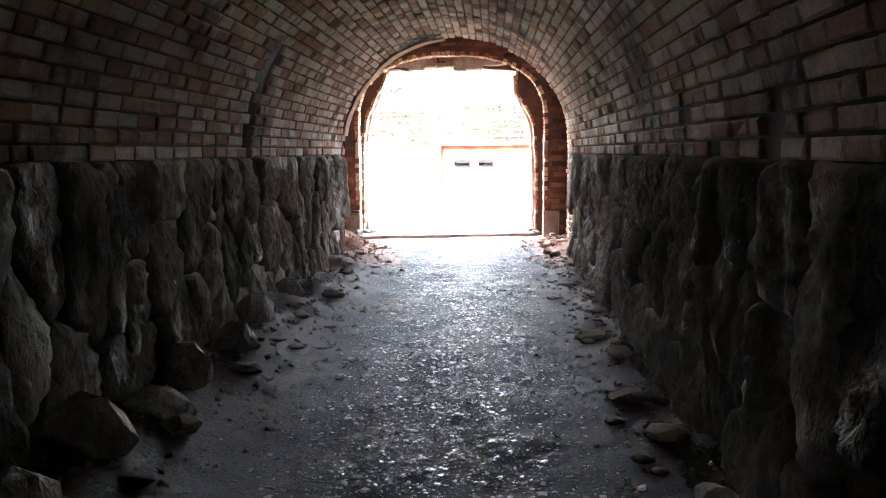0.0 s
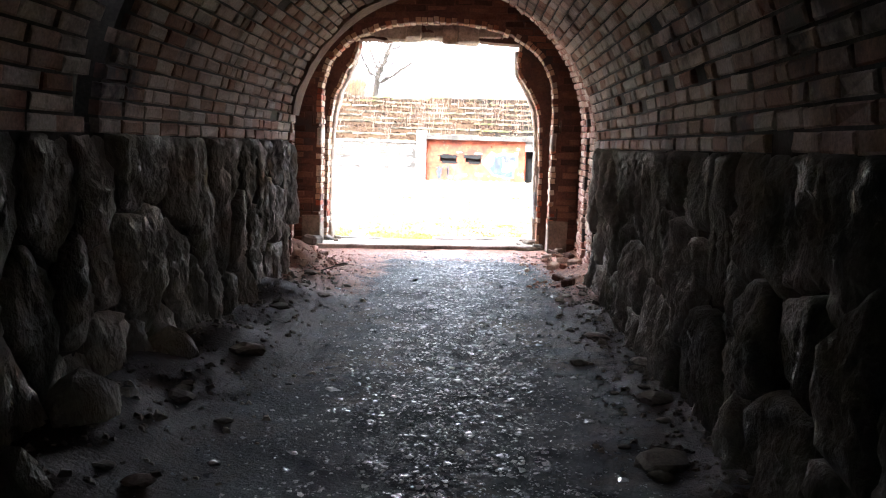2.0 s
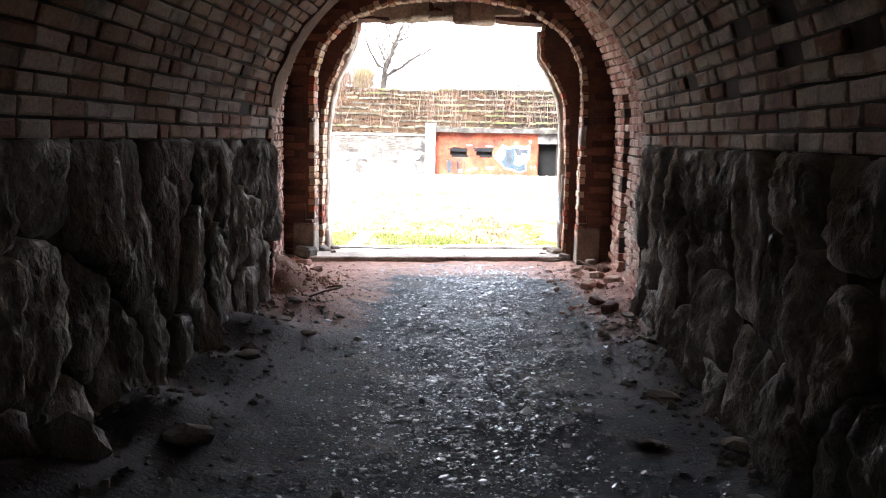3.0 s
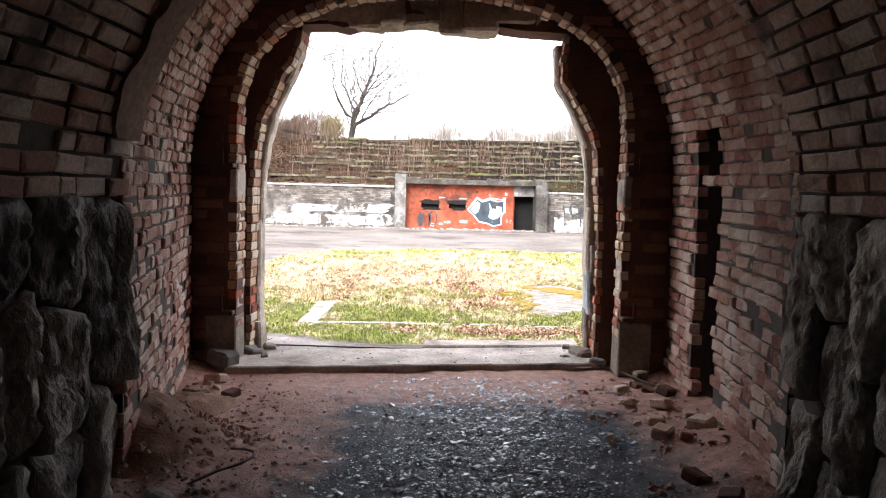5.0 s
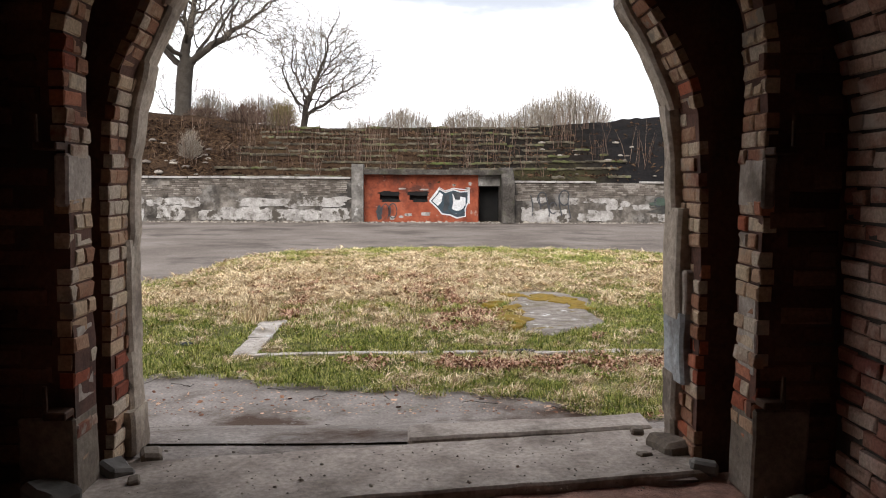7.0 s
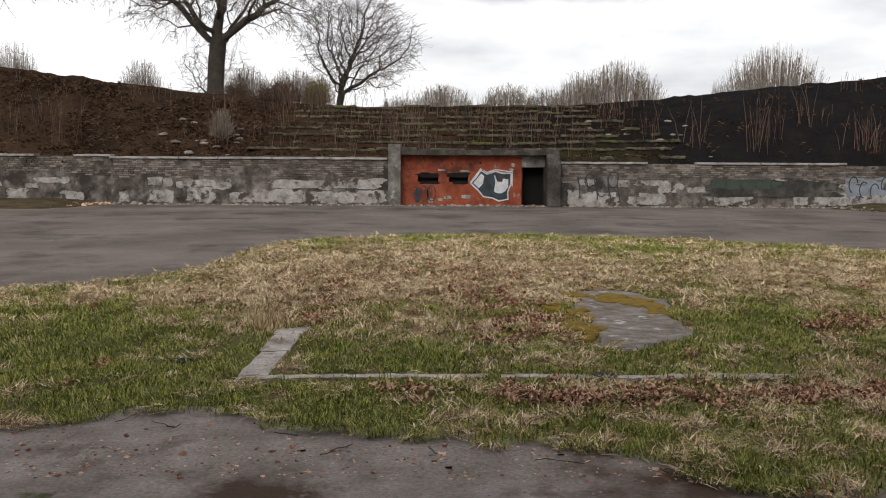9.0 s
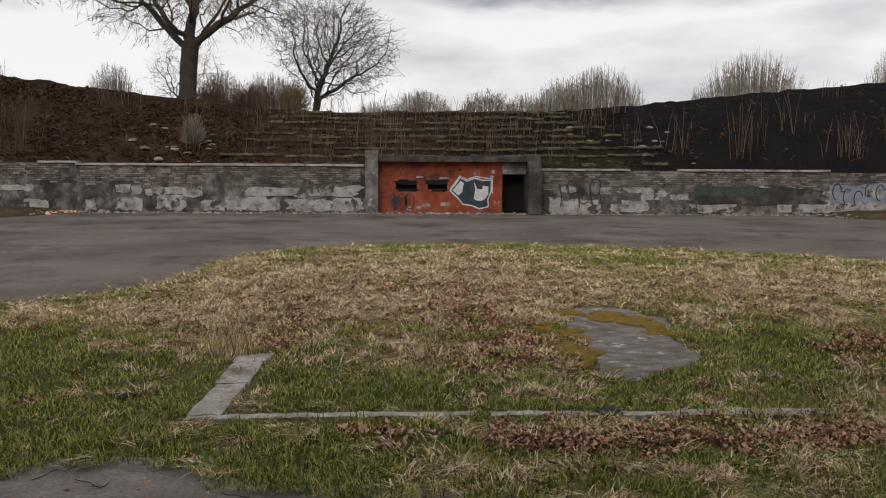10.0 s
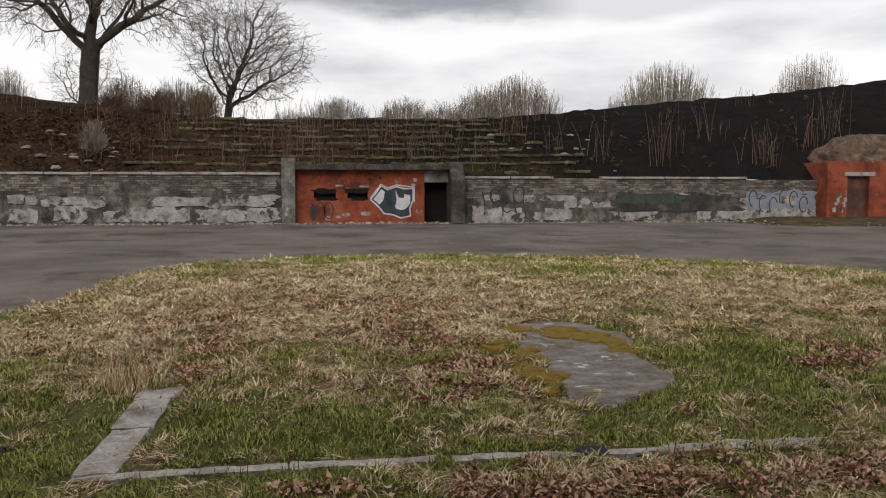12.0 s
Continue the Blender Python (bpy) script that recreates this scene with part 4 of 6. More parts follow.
M["wallbrick_object"] = surface("court_brick", [(0.075, 0.062, 0.05), (0.145, 0.122, 0.104), (0.27, 0.24, 0.21)], 1.1, 14, 0.93, 0.5, 0.01, "object", (0.06, 0.05, 0.04), 0.7, rnd_amount=0.35)
M["wallbrick_island"] = surface("court_brick_joined", [(0.075, 0.062, 0.05), (0.145, 0.122, 0.104), (0.27, 0.24, 0.21)], 1.1, 14, 0.93, 0.5, 0.01, "island", (0.06, 0.05, 0.04), 0.7, rnd_amount=0.35)
M["orange"] = surface("orange_red_brick", [(0.12, 0.027, 0.014), (0.25, 0.058, 0.027), (0.33, 0.098, 0.052)], 1.0, 9, 0.9, 0.4, 0.01, stain=(0.085, 0.028, 0.018), stain_scale=1.1, grain=0.2, spots=[((0.30, 0.20, 0.16), 2.4, 0.64, 0.69, 6.0)])
# Soot on the bunker, and the painted darkness inside its openings.
M["black"] = surface("soot_and_interior_black", [(0.006, 0.006, 0.006), (0.012, 0.011, 0.010)], 3, 20, 0.95, 0, 0)
M["bark"] = surface("dark_bark", [(0.035, 0.028, 0.022), (0.07, 0.058, 0.047)], 3, 20, 0.95, 0.6, 0.02)
M["twig"] = surface("twigs", [(0.09, 0.072, 0.055), (0.16, 0.13, 0.10)], 2, 10, 0.95, 0, 0)
M["stem"] = surface("reddish_weed_stems", [(0.055, 0.032, 0.023), (0.11, 0.062, 0.044), (0.20, 0.14, 0.10)], 2, 10, 0.95, 0, 0, "island", rnd_amount=0.7)
M["scrub"] = surface("grey_tan_scrub", [(0.15, 0.125, 0.10), (0.26, 0.22, 0.18), (0.40, 0.35, 0.29)], 1, 6, 0.95, 0, 0, "island", rnd_amount=0.6, spec=0.05)
M["moss"] = surface("ochre_moss", [(0.12, 0.075, 0.01), (0.25, 0.155, 0.016), (0.17, 0.125, 0.025)], 5, 60, 0.97, 0.9, 0.02)
M["tread"] = surface("pale_tread_stone", [(0.07, 0.06, 0.035), (0.17, 0.15, 0.095), (0.30, 0.27, 0.19)], 1.6, 8, 0.95, 0.7, 0.03, stain=(0.07, 0.075, 0.03), stain_scale=1.0)
M["terrace"] = surface("mossy_terrace", [(0.02, 0.016, 0.011), (0.07, 0.057, 0.038), (0.19, 0.165, 0.12)], 1.6, 8, 0.95, 0.7, 0.03, stain=(0.10, 0.115, 0.035), stain_scale=0.7)

# ground out to the horizon
V, F = grid_sheet(-900, 900, -900, 1500, 4, 4, lambda x, y: ZC - 0.03)
thing("ground", mesh_from("ground", V, F, M["soil"]), "bare ground reaching to the horizon", "ground", "structure")


def asphalt_h(x, y):
    return ZC - 0.01 + 0.015 * lump(x, y, 0.3)


V, F = grid_sheet(-32, 32, 26, YW + 0.3, 80, 60, asphalt_h)
thing("road", mesh_from("road", V, F, M["asphalt"], True), "grey worn asphalt ring road round the lawn", "road", "structure")


M["apron"] = surface("broken_apron_asphalt", [(0.17, 0.142, 0.124), (0.26, 0.225, 0.20), (0.36, 0.315, 0.285)], 1.8, 30, 0.93, 0.9, 0.02, stain=(0.085, 0.055, 0.04), stain_scale=0.9, spots=[((0.25, 0.225, 0.205), 3.0, 0.60, 0.70, 29.0), ((0.08, 0.085, 0.04), 1.6, 0.62, 0.70, 17.0)], spec=0.1)


def apron_h(x, y):
    """Ramp from the threshold down to the court, then level."""
    t = min(1, max(0, (y - 15.0) / 3.2))
    return 0.02 + (ZC + 0.012) * (t * t * (3 - 2 * t)) + 0.012 * lump(x, y, 1.2, 6)


V, F = grid_sheet(-9, 9, 15.07, 20.0, 80, 60, apron_h)
V2, F2 = grid_sheet(-1.2, 1.7, 14.5, 15.07, 30, 8, lambda x, y: min(0.012, apron_h(x, y) - 0.012))
V, F = V + V2, F + [tuple(len(V) + i for i in f) for f in F2]
thing("apron", mesh_from("apron", V, F, M["apron"], True), "broken grey asphalt ramp in front of the gate", "pavement", "structure")


NEAR = [(-14, 17.2), (-6, 18.0), (-3.5, 19.2), (-2.7, 19.55), (-1.8, 19.8), (-1.3, 19.25), (0.2, 19.05), (0.9, 18.95), (1.75, 18.6), (1.95, 18.15), (2.6, 17.9), (3.2, 18.2), (5, 17.4), (18, 16.8)]


def interp(pts, x):
    for (a, b), (c, d) in zip(pts, pts[1:]):
        if x <= c:
            return b + (d - b) * (x - a) / (c - a)
    return pts[-1][1]


FAR_LEFT = [(-14, 25.9), (-6.9, 26.5), (-5.3, 27.5), (-4.7, 28.8), (-4.5, 31.5), (-4.3, 32.9), (-3.5, 34.6), (-2.5, 35.5)]


def inside_lawn(x, y):
    if x < -2.5:
        far = interp(FAR_LEFT, x + 0.18 * lump(0, y, 1.3, 5)) + 0.25 * lump(x, 0, 1.5, 11)
    else:
        far = 36.3 - 0.045 * (x - 1.7) ** 2 + 0.3 * lump(x, 0, 1.5, 5)
    near = interp(NEAR, x) + 0.16 * lump(x, 0, 3, 13) + 0.07 * lump(x, y, 7, 14)
    return near < y < far


def lawn_h(x, y):
    return ZC + 0.03 + 0.22 * math.exp(-((y - 31) / 6.5) ** 2) * math.exp(-((x - 2) / 9) ** 2) + 0.05 * lump(x, y, 0.7, 2) + 0.045 * lump(x, y, 2.3, 3) + 0.02 * lump(x, y, 6.0, 4)


def lawn_mesh():
    nx, ny, x0, x1, y0, y1 = 230, 210, -14, 18, 17.2, 40
    V, F, idx = [], [], {}
    for j in range(ny):
        for i in range(nx):
            xm, ym = x0 + (x1 - x0) * (i + 0.5) / nx, y0 + (y1 - y0) * (j + 0.5) / ny
            if not inside_lawn(xm, ym):
                continue
            q = []
            for a, b in ((i, j), (i + 1, j), (i + 1, j + 1), (i, j + 1)):
                if (a, b) not in idx:
                    x, y = x0 + (x1 - x0) * a / nx, y0 + (y1 - y0) * b / ny
                    edge = all(inside_lawn(x + dx, y + dy) for dx, dy in ((0.3, 0), (-0.3, 0), (0, 0.3), (0, -0.3)))
                    idx[a, b] = len(V)
                    z = lawn_h(x, y) if edge else (asphalt_h(x, y) - 0.02 if y > 24 else apron_h(x, y) - 0.02)
                    if y < 20.5:
                        z = max(z, apron_h(x, y) + (0.02 if edge else -0.03))
                    V.append((x, y, z))
                q.append(idx[a, b])
            F.append(tuple(q))
    return mesh_from("lawn", V, F, M["lawn"], True)


def spot(x, y, cx, cy, rx, ry):
    return math.exp(-((x - cx) / rx) ** 2 - ((y - cy) / ry) ** 2)


def dryness(x, y):
    """Over 0.5 straw, under it green."""
    d = 0.30 + 0.55 * spot(x, y, 0.0, 28.3, 5.2, 4.0) + 0.45 * spot(x, y, -2.6, 25.6, 1.9, 1.9) + 0.55 * spot(x, y, 6.8, 28.4, 2.6, 1.7) + 0.30 * spot(x, y, 5.4, 20.6, 3.4, 0.9) + 0.2 * spot(x, y, 0.3, 23.4, 1.5, 0.8)
    d -= 0.55 * spot(x, y, -0.5, 21.7, 1.7, 0.55) + 0.42 * spot(x, y, 4.1, 23.6, 1.2, 2.2) + 0.4 * spot(x, y, 4.6, 30.3, 1.7, 2.6) + 0.35 * spot(x, y, -5.0, 22.2, 2.6, 2.4)
    d -= 0.30 * max(0, min(1, (y - 33.0) / 3)) + 0.25 * spot(x, y, -1.2, 19.8, 3.0, 0.8)
    return 0.40 + 0.85 * (d - 0.46) + 0.22 * lump(x, y, 0.55, 3) + 0.50 * lump(x, y, 1.6, 5) + 0.55 * lump(x, y, 4.1, 7)


def leafy(x, y):
    """Where dead leaves have drifted together."""
    d = 0.75 * spot(x, y, 1.2, 23.3, 0.55, 1.3) + 0.6 * spot(x, y, 0.8, 25.6, 0.9, 1.3) + 0.9 * spot(x, y, -1.7, 24.6, 0.24, 1.3) + 0.85 * spot(x, y, 3.9, 20.35, 3.2, 0.42) + 0.6 * spot(x, y, 5.6, 23.6, 1.2, 1.2)
    d += 0.45 * spot(x, y, 0.6, 27.8, 2.4, 1.0) + 0.35 * spot(x, y, -1.6, 26.6, 1.6, 1.2) + 0.45 * spot(x, y, 1.4, 20.2, 1.5, 0.35) + 0.4 * spot(x, y, 7.4, 26.4, 1.6, 1.2)
    return 0.75 * d + 0.25 * lump(x, y, 1.3, 15) + 0.55 * lump(x, y, 3.3, 19)


thing("lawn", lawn_mesh(), "patchy lawn soil under green and dry grass", "lawn", "structure")
set_zone(bpy.data.objects["lawn"].data, lambda x, y: (min(1, max(0, dryness(x, y) + 0.1)), min(1, max(0, leafy(x, y) + 0.05)), 0))

# ---------- far court wall ----------
cw = solid("wall_court", -17.0, -2.85, YW - 0.35, YW + 0.35, ZC - 0.1, 1.52, M["wallstone"], "weathered grey retaining wall with white paint patches", "wall", "structure", step=0.5, amount=0.012)
cw2 = solid("wall_court", 5.75, 20.2, YW - 0.35, YW + 0.35, ZC - 0.1, 1.36, M["wallstone"], "weathered grey retaining wall with faded graffiti", "wall", "structure", step=0.5, amount=0.012)
cw3 = solid("wall_court", -40, -17.0, YW + 0.1, YW + 0.7, ZC - 0.1, 1.62, M["wallstone"], "lower weathered retaining wall with pale patches", "wall", "structure", step=0.6, amount=0.012)
cw4 = solid("wall_court", 20.2, 40, YW + 0.1, YW + 0.7, ZC - 0.1, 1.3, M["wallstone"], "retaining wall with blue-grey graffiti", "wall", "structure", step=0.6, amount=0.012)
# bunker front between the walls
bunker = new("bunker", None)
bunker.location = (1.5, YW + 1, ZC)
tagged(bunker, "orange-red brick bunker front with two slits and a doorway", "bunker")


def bpart(name, x0, x1, y0, y1, z0, z1, mat, label="", **k):
    o = Vector(bunker.location)
    bm = rough_box(x0, x1, y0, y1, z0, z1, **k)
    bmesh.ops.translate(bm, verts=bm.verts[:], vec=-o)
    return part(name, bm, mat, bunker, label)


BY = YW + 0.25
for x0, x1, z0, z1 in ((-2.3, 3.9, ZC, 0.38), (-2.3, -1.42, 0.38, 0.80), (-0.38, 0.18, 0.38, 0.80), (1.16, 3.9, 0.38, 0.80), (-2.3, 3.9, 0.80, 1.75)):
    bpart("wall", x0, x1, BY, BY + 0.5, z0, z1, M["orange"], "orange-red painted brick", step=0.5, amount=0.012, bevel=0.002)
# Black backs stand for the unlit inside seen through the slits.
for x0, x1 in ((-1.42, -0.38), (0.18, 1.16)):
    bpart("slit", x0 - 0.1, x1 + 0.1, BY + 0.42, BY + 0.55, 0.3, 0.9, M["black"], "firing slit with its dark inside painted black", step=2, amount=0)
bpart("lintel", 3.9, 5.1, BY, BY + 0.5, 1.15, 1.75, M["old_concrete"], "grey concrete door lintel", step=0.5)
# Black sheet in place of the shade deep in the doorway.
bpart("doorway", 3.85, 5.15, BY + 1.2, BY + 1.3, ZC, 1.3, M["black"], "doorway with its dark inside painted black", step=2, amount=0)
bpart("jamb", 3.88, 4.0, BY + 0.5, BY + 1.2, ZC, 1.3, M["orange"], step=1)
bpart("roof_slab", -2.6, 5.4, BY - 0.65, BY + 1.6, 1.75, 2.02, M["dark_concrete"], "mossy grey concrete roof slab", step=0.5, amount=0.03)
bpart("pillar", -2.9, -2.28, BY - 0.7, BY + 0.6, ZC, 2.3, M["old_concrete"], "pale concrete end pillar", step=0.4, amount=0.02)
wing = bmesh.new()
prof = [(BY - 1.3, ZC), (BY + 0.8, ZC), (BY + 0.8, 2.15), (BY - 0.3, 2.15), (BY - 1.3, 1.3)]
for x in (5.08, 5.75):
    wing.faces.new([wing.verts.new((x - 1.5, y - YW - 1, z - ZC)) for y, z in prof])
wing.verts.ensure_lookup_table()
for i in range(5):
    j = (i + 1) % 5
    wing.faces.new([wing.verts[i], wing.verts[j], wing.verts[5 + j], wing.verts[5 + i]])
bmesh.ops.recalc_face_normals(wing, faces=wing.faces[:])
bmesh.ops.bevel(wing, geom=wing.edges[:], offset=0.03, segments=1, affect="EDGES")
part("wing_wall", wing, M["dark_concrete"], bunker, "sloping concrete wing wall beside the doorway")


# ---------- embankment ----------
def crest(x):
    pts = [(-60, 12), (-27.6, 7.1), (-20.6, 6.2), (-14.3, 5.5), (-9, 4.9), (-5.2, 4.72), (7.3, 4.85), (13.6, 5.35), (17.7, 5.85), (22.6, 6.25), (27, 6.7), (60, 11)]
    for (a, b), (c, d) in zip(pts, pts[1:]):
        if x <= c:
            t = (x - a) / (c - a)
            return b + (d - b) * t
    return 8.0


ROWS = 9


def terraced(x):
    """1 where the bank is cut into terraces, 0 on the plain slopes."""
    return min(1, max(0, (11.6 - abs(x - 1.2)) / 0.8))


def bank_h(x, y):
    t = min(1, max(0, (y - YW - 0.4) / 9.0))
    side = min(1, max(0, (abs(x - 1) - 12) / 5))
    u = t * ROWS
    step = (math.floor(u) + min(1, (u - math.floor(u)) * 4)) / ROWS if t < 1 else 1.0
    w = terraced(x)
    prof = (t * (1 - w) + step * w) * (1 - side) + side * (1 - (1 - t) ** 1.6)
    top = 1.3 + (crest(x) - 1.3) * prof
    rough = 0.12 * lump(x, y, 0.6, 1) + 0.15 * lump(x, y, 1.7, 2) + 0.10 * lump(x, y, 4.0, 3)
    return top + rough * (0.3 + t * 0.7) * (1 - 0.75 * w) - (0.0 if y < YW + 9.6 else 0.06 * (y - YW - 9.6))


BANK_Y = [YW + 0.35 + 0.125 * i for i in range(78)] + [YW + 10.1 + 1.2 * i for i in range(30)]
BANK_X = [-70 + 140 * i / 280 for i in range(281)]
V = [(x, y, bank_h(x, y)) for y in BANK_Y for x in BANK_X]
nb = len(BANK_X)
F = [(j * nb + i, j * nb + i + 1, (j + 1) * nb + i + 1, (j + 1) * nb + i) for j in range(len(BANK_Y) - 1) for i in range(nb - 1)]
M["bank"] = zoned("scorched_bank", ((0.010, 0.008, 0.007), (0.022, 0.018, 0.015)), [((0.020, 0.012, 0.008), (0.075, 0.046, 0.028)), ((0.016, 0.014, 0.008), (0.060, 0.052, 0.026)), ((0.007, 0.007, 0.0075), (0.021, 0.018, 0.017))], 0.9, 7.0, 1.0, 0.12)
bank = thing("embankment", mesh_from("embankment", V, F, M["bank"], True), "dark earth embankment, rust brown at one end and scorched black at the other", "embankment", "structure")


def bank_zone(x, y):
    brown = min(0.62, max(0.0, (9.0 - x) / 16)) + 0.28 * lump(x, y, 0.45, 6) + 0.12 * lump(x, y, 1.5, 9)
    moss = 0.30 * terraced(x) + 0.35 * spot(x, y, 9, YW + 1.2, 5, 1.2) + 0.2 * lump(x, y, 0.7, 12)
    black = min(0.75, max(0.0, (x - 8.0) / 6))
    return tuple(min(1, max(0, v)) for v in (brown, moss, black))


set_zone(bank.data, bank_zone)
tr = random.Random(9)
for k in range(ROWS):
    y = YW + 0.4 + k + 0.24
    x = -10.4 + 0.22 * k + tr.uniform(-0.6, 0.6)
    end = 12.6 - 0.32 * k + tr.uniform(-0.8, 0.8)
    while x < end:
        l = tr.uniform(0.6, 3.4)
        if tr.random() < 0.2 or (k < 1 and -3.4 < x + l and x < 6.2):
            x += l * 0.5
            continue
        e = min(x + l, end) - tr.uniform(0.02, 0.12)
        if e - x > 0.3:
            z = bank_h((x + e) / 2, y + 0.25) + tr.uniform(-0.07, 0.05)
            solid("terrace_step", x, e, y - 0.10, y + tr.uniform(0.35, 0.6), z - 0.09, z + 0.035, M["terrace"], "worn mossy slab edging a terrace of the bank", "step", "", "terrace steps on the bank", step=0.2, amount=0.06, bevel=0.02, seed=k * 3 + x)
        x += l
# short flight of pale stair treads
for k in range(2 * ROWS):
    y = YW + 0.55 + 0.5 * k
    z = 1.36 + (crest(-6.0) - 1.3) * (k + 0.6) / (2 * ROWS)
    solid("stair_tread", -6.5 + tr.uniform(-0.1, 0.1), -5.5 + tr.uniform(-0.1, 0.1), y, y + 0.4, z - 0.16, z + 0.05 + tr.uniform(-0.03, 0.03), M["tread"], "pale worn stair tread climbing the bank", "stair tread", "", "stair treads on the bank", step=0.2, amount=0.03, bevel=0.03, seed=k)


# ---------- details of the court wall ----------
def blob(cx, cz, w, h, seed, n=44, flat=0.0):
    """An irregular patch outline in the xz plane."""
    out = []
    for i in range(n):
        a = 2 * math.pi * i / n
        c, s = math.cos(a), math.sin(a)
        k = (abs(c) ** 4.5 + abs(s) ** 4.5) ** (-1 / 4.5)
        k *= 1 + 0.30 * noise.noise(Vector((c * 1.4 + seed, s * 1.4, seed))) + 0.22 * noise.noise(Vector((c * 4 + seed, s * 4, seed))) + 0.16 * noise.noise(Vector((c * 9 + seed, s * 9, seed)))
        z = cz + h / 2 * s * k
        out.append((cx + w / 2 * c * k, max(z, flat) if flat else z))
    return out


def patch(name, outline, y, depth, mat, parent, label=""):
    """A thin raised layer on a wall that faces -y."""
    n = len(outline)
    o = Vector(parent.location)
    V = [(x - o.x, y - depth - o.y, z - o.z) for x, z in outline] + [(x - o.x, y - o.y, z - o.z) for x, z in outline]
    F = [tuple(range(n))] + [(i, (i + 1) % n, n + (i + 1) % n, n + i) for i in range(n)]
    me = mesh_from(name, V, F, mat)
    return part_mesh(name, me, parent, label)


def stroke(name, pts, y, width, mat, parent, label="", depth=0.004):
    """A painted line on a wall that faces -y."""
    o = Vector(parent.location)
    V, F = [], []
    for i, (x, z) in enumerate(pts):
        a, b = pts[max(i - 1, 0)], pts[min(i + 1, len(pts) - 1)]
        tx, tz = b[0] - a[0], b[1] - a[1]
        L = math.hypot(tx, tz) or 1
        nx, nz = -tz / L * width / 2, tx / L * width / 2
        V += [(x + nx - o.x, y - depth - o.y, z + nz - o.z), (x - nx - o.x, y - depth - o.y, z - nz - o.z)]
    for i in range(len(pts) - 1):
        F.append((2 * i, 2 * i + 1, 2 * i + 3, 2 * i + 2))
    return part_mesh(name, mesh_from(name, V, F, mat), parent, label)


def arc(cx, cz, rx, rz, a0, a1, n=14):
    return [(cx + rx * math.cos(radians(a0 + (a1 - a0) * i / n)), cz + rz * math.sin(radians(a0 + (a1 - a0) * i / n))) for i in range(n + 1)]


M["white"] = surface("flaking_limewash", [(0.20, 0.185, 0.172), (0.32, 0.30, 0.282), (0.44, 0.42, 0.395)], 2.5, 18, 0.93, 0.5, 0.01, stain=(0.13, 0.115, 0.10), stain_scale=2.6, spec=0.1, spots=[((0.075, 0.064, 0.053), 1.4, 0.55, 0.60, 8.0), ((0.09, 0.08, 0.07), 7.0, 0.62, 0.68, 2.0)])
M["paint_black"] = surface("flaking_black_paint", [(0.028, 0.028, 0.026), (0.05, 0.048, 0.044), (0.085, 0.08, 0.07)], 1.2, 9, 0.85, 0.4, 0.01, stain=(0.12, 0.11, 0.095), stain_scale=1.2, spec=0.1)
M["paint_white"] = surface("white_spray_paint", [(0.45, 0.45, 0.46), (0.62, 0.62, 0.63)], 3, 20, 0.7, 0, 0)
M["paint_dark"] = surface("dark_spray_paint", [(0.02, 0.025, 0.03), (0.05, 0.05, 0.055)], 3, 20, 0.7, 0, 0)
M["paint_teal"] = surface("teal_spray_paint", [(0.02, 0.035, 0.045), (0.04, 0.065, 0.085)], 3, 20, 0.7, 0, 0)
M["paint_grey"] = surface("blue_grey_spray_paint", [(0.16, 0.18, 0.21), (0.26, 0.29, 0.33)], 1.5, 20, 0.8, 0, 0)
M["paint_green"] = surface("dark_green_spray_paint", [(0.03, 0.05, 0.035), (0.06, 0.075, 0.06)], 1.5, 20, 0.8, 0, 0)

WF = YW - 0.36
wr = random.Random(77)
for wall, xa, xb, ztop, yf in ((cw, -17, -2.9, 1.52, WF), (cw2, 5.8, 20.2, 1.36, WF), (cw3, -34, -17.05, 1.62, WF + 0.45), (cw4, 20.25, 24.2, 1.3, WF + 0.45)):
    # exposed brick courses under the coping
    poses = []
    for r in range(9):
        x = xa + wr.uniform(0, 0.2)
        z = ztop - 0.10 - r * 0.105
        while x < xb - 0.3:
            l = wr.uniform(0.24, 0.36)
            worn = noise.noise(Vector((x * 0.45, z * 1.2, 4.0)))
            if worn > -0.42 + 0.10 * max(0, r - 3):
                poses.append(frame_pose((x + l / 2, yf - 0.035, z), (0, 0, 1), (1, 0, 0), (0, -1, 0), 0.085, l - 0.02, 0.10, wr, 0.015))
            x += l
    lay_bricks(wall, "wallbrick", poses, lambda p: -9 < p.x < 12, wr, "pale exposed bricks under the wall top")
    # patches of limewash, mostly along the foot
    x = xa + 0.4
    while x < xb - 0.8:
        w = wr.uniform(0.5, 1.5)
        if wr.random() < 0.72:
            h = wr.uniform(0.42, 0.75)
            patch("limewash_patch", blob(x + w / 2, ZC + 0.10 + h / 2, w, h, wr.random() * 50), yf - 0.035, wr.uniform(0.004, 0.016), M["white"], wall)
        if wr.random() < 0.5:
            patch("limewash_patch", blob(x + w / 2, wr.uniform(0.05, 0.45), w * wr.uniform(0.5, 1.2), wr.uniform(0.2, 0.45), wr.random() * 50), yf - 0.035, wr.uniform(0.004, 0.016), M["white"], wall)
        x += w * wr.uniform(0.78, 1.0)
    x = xa
    while x < xb - 1.0:
        l = wr.uniform(1.5, 4.0)
        if wr.random() < 0.65:
            e = min(x + l, xb) - 0.05
            part("coping_slab", rough_box(x, e, yf - 0.16, yf + 0.45, ztop - 0.02, ztop + 0.09, 0.4, 0.02, 0.015, x), M["concrete"], wall, "thin grey coping slab")
        x += l

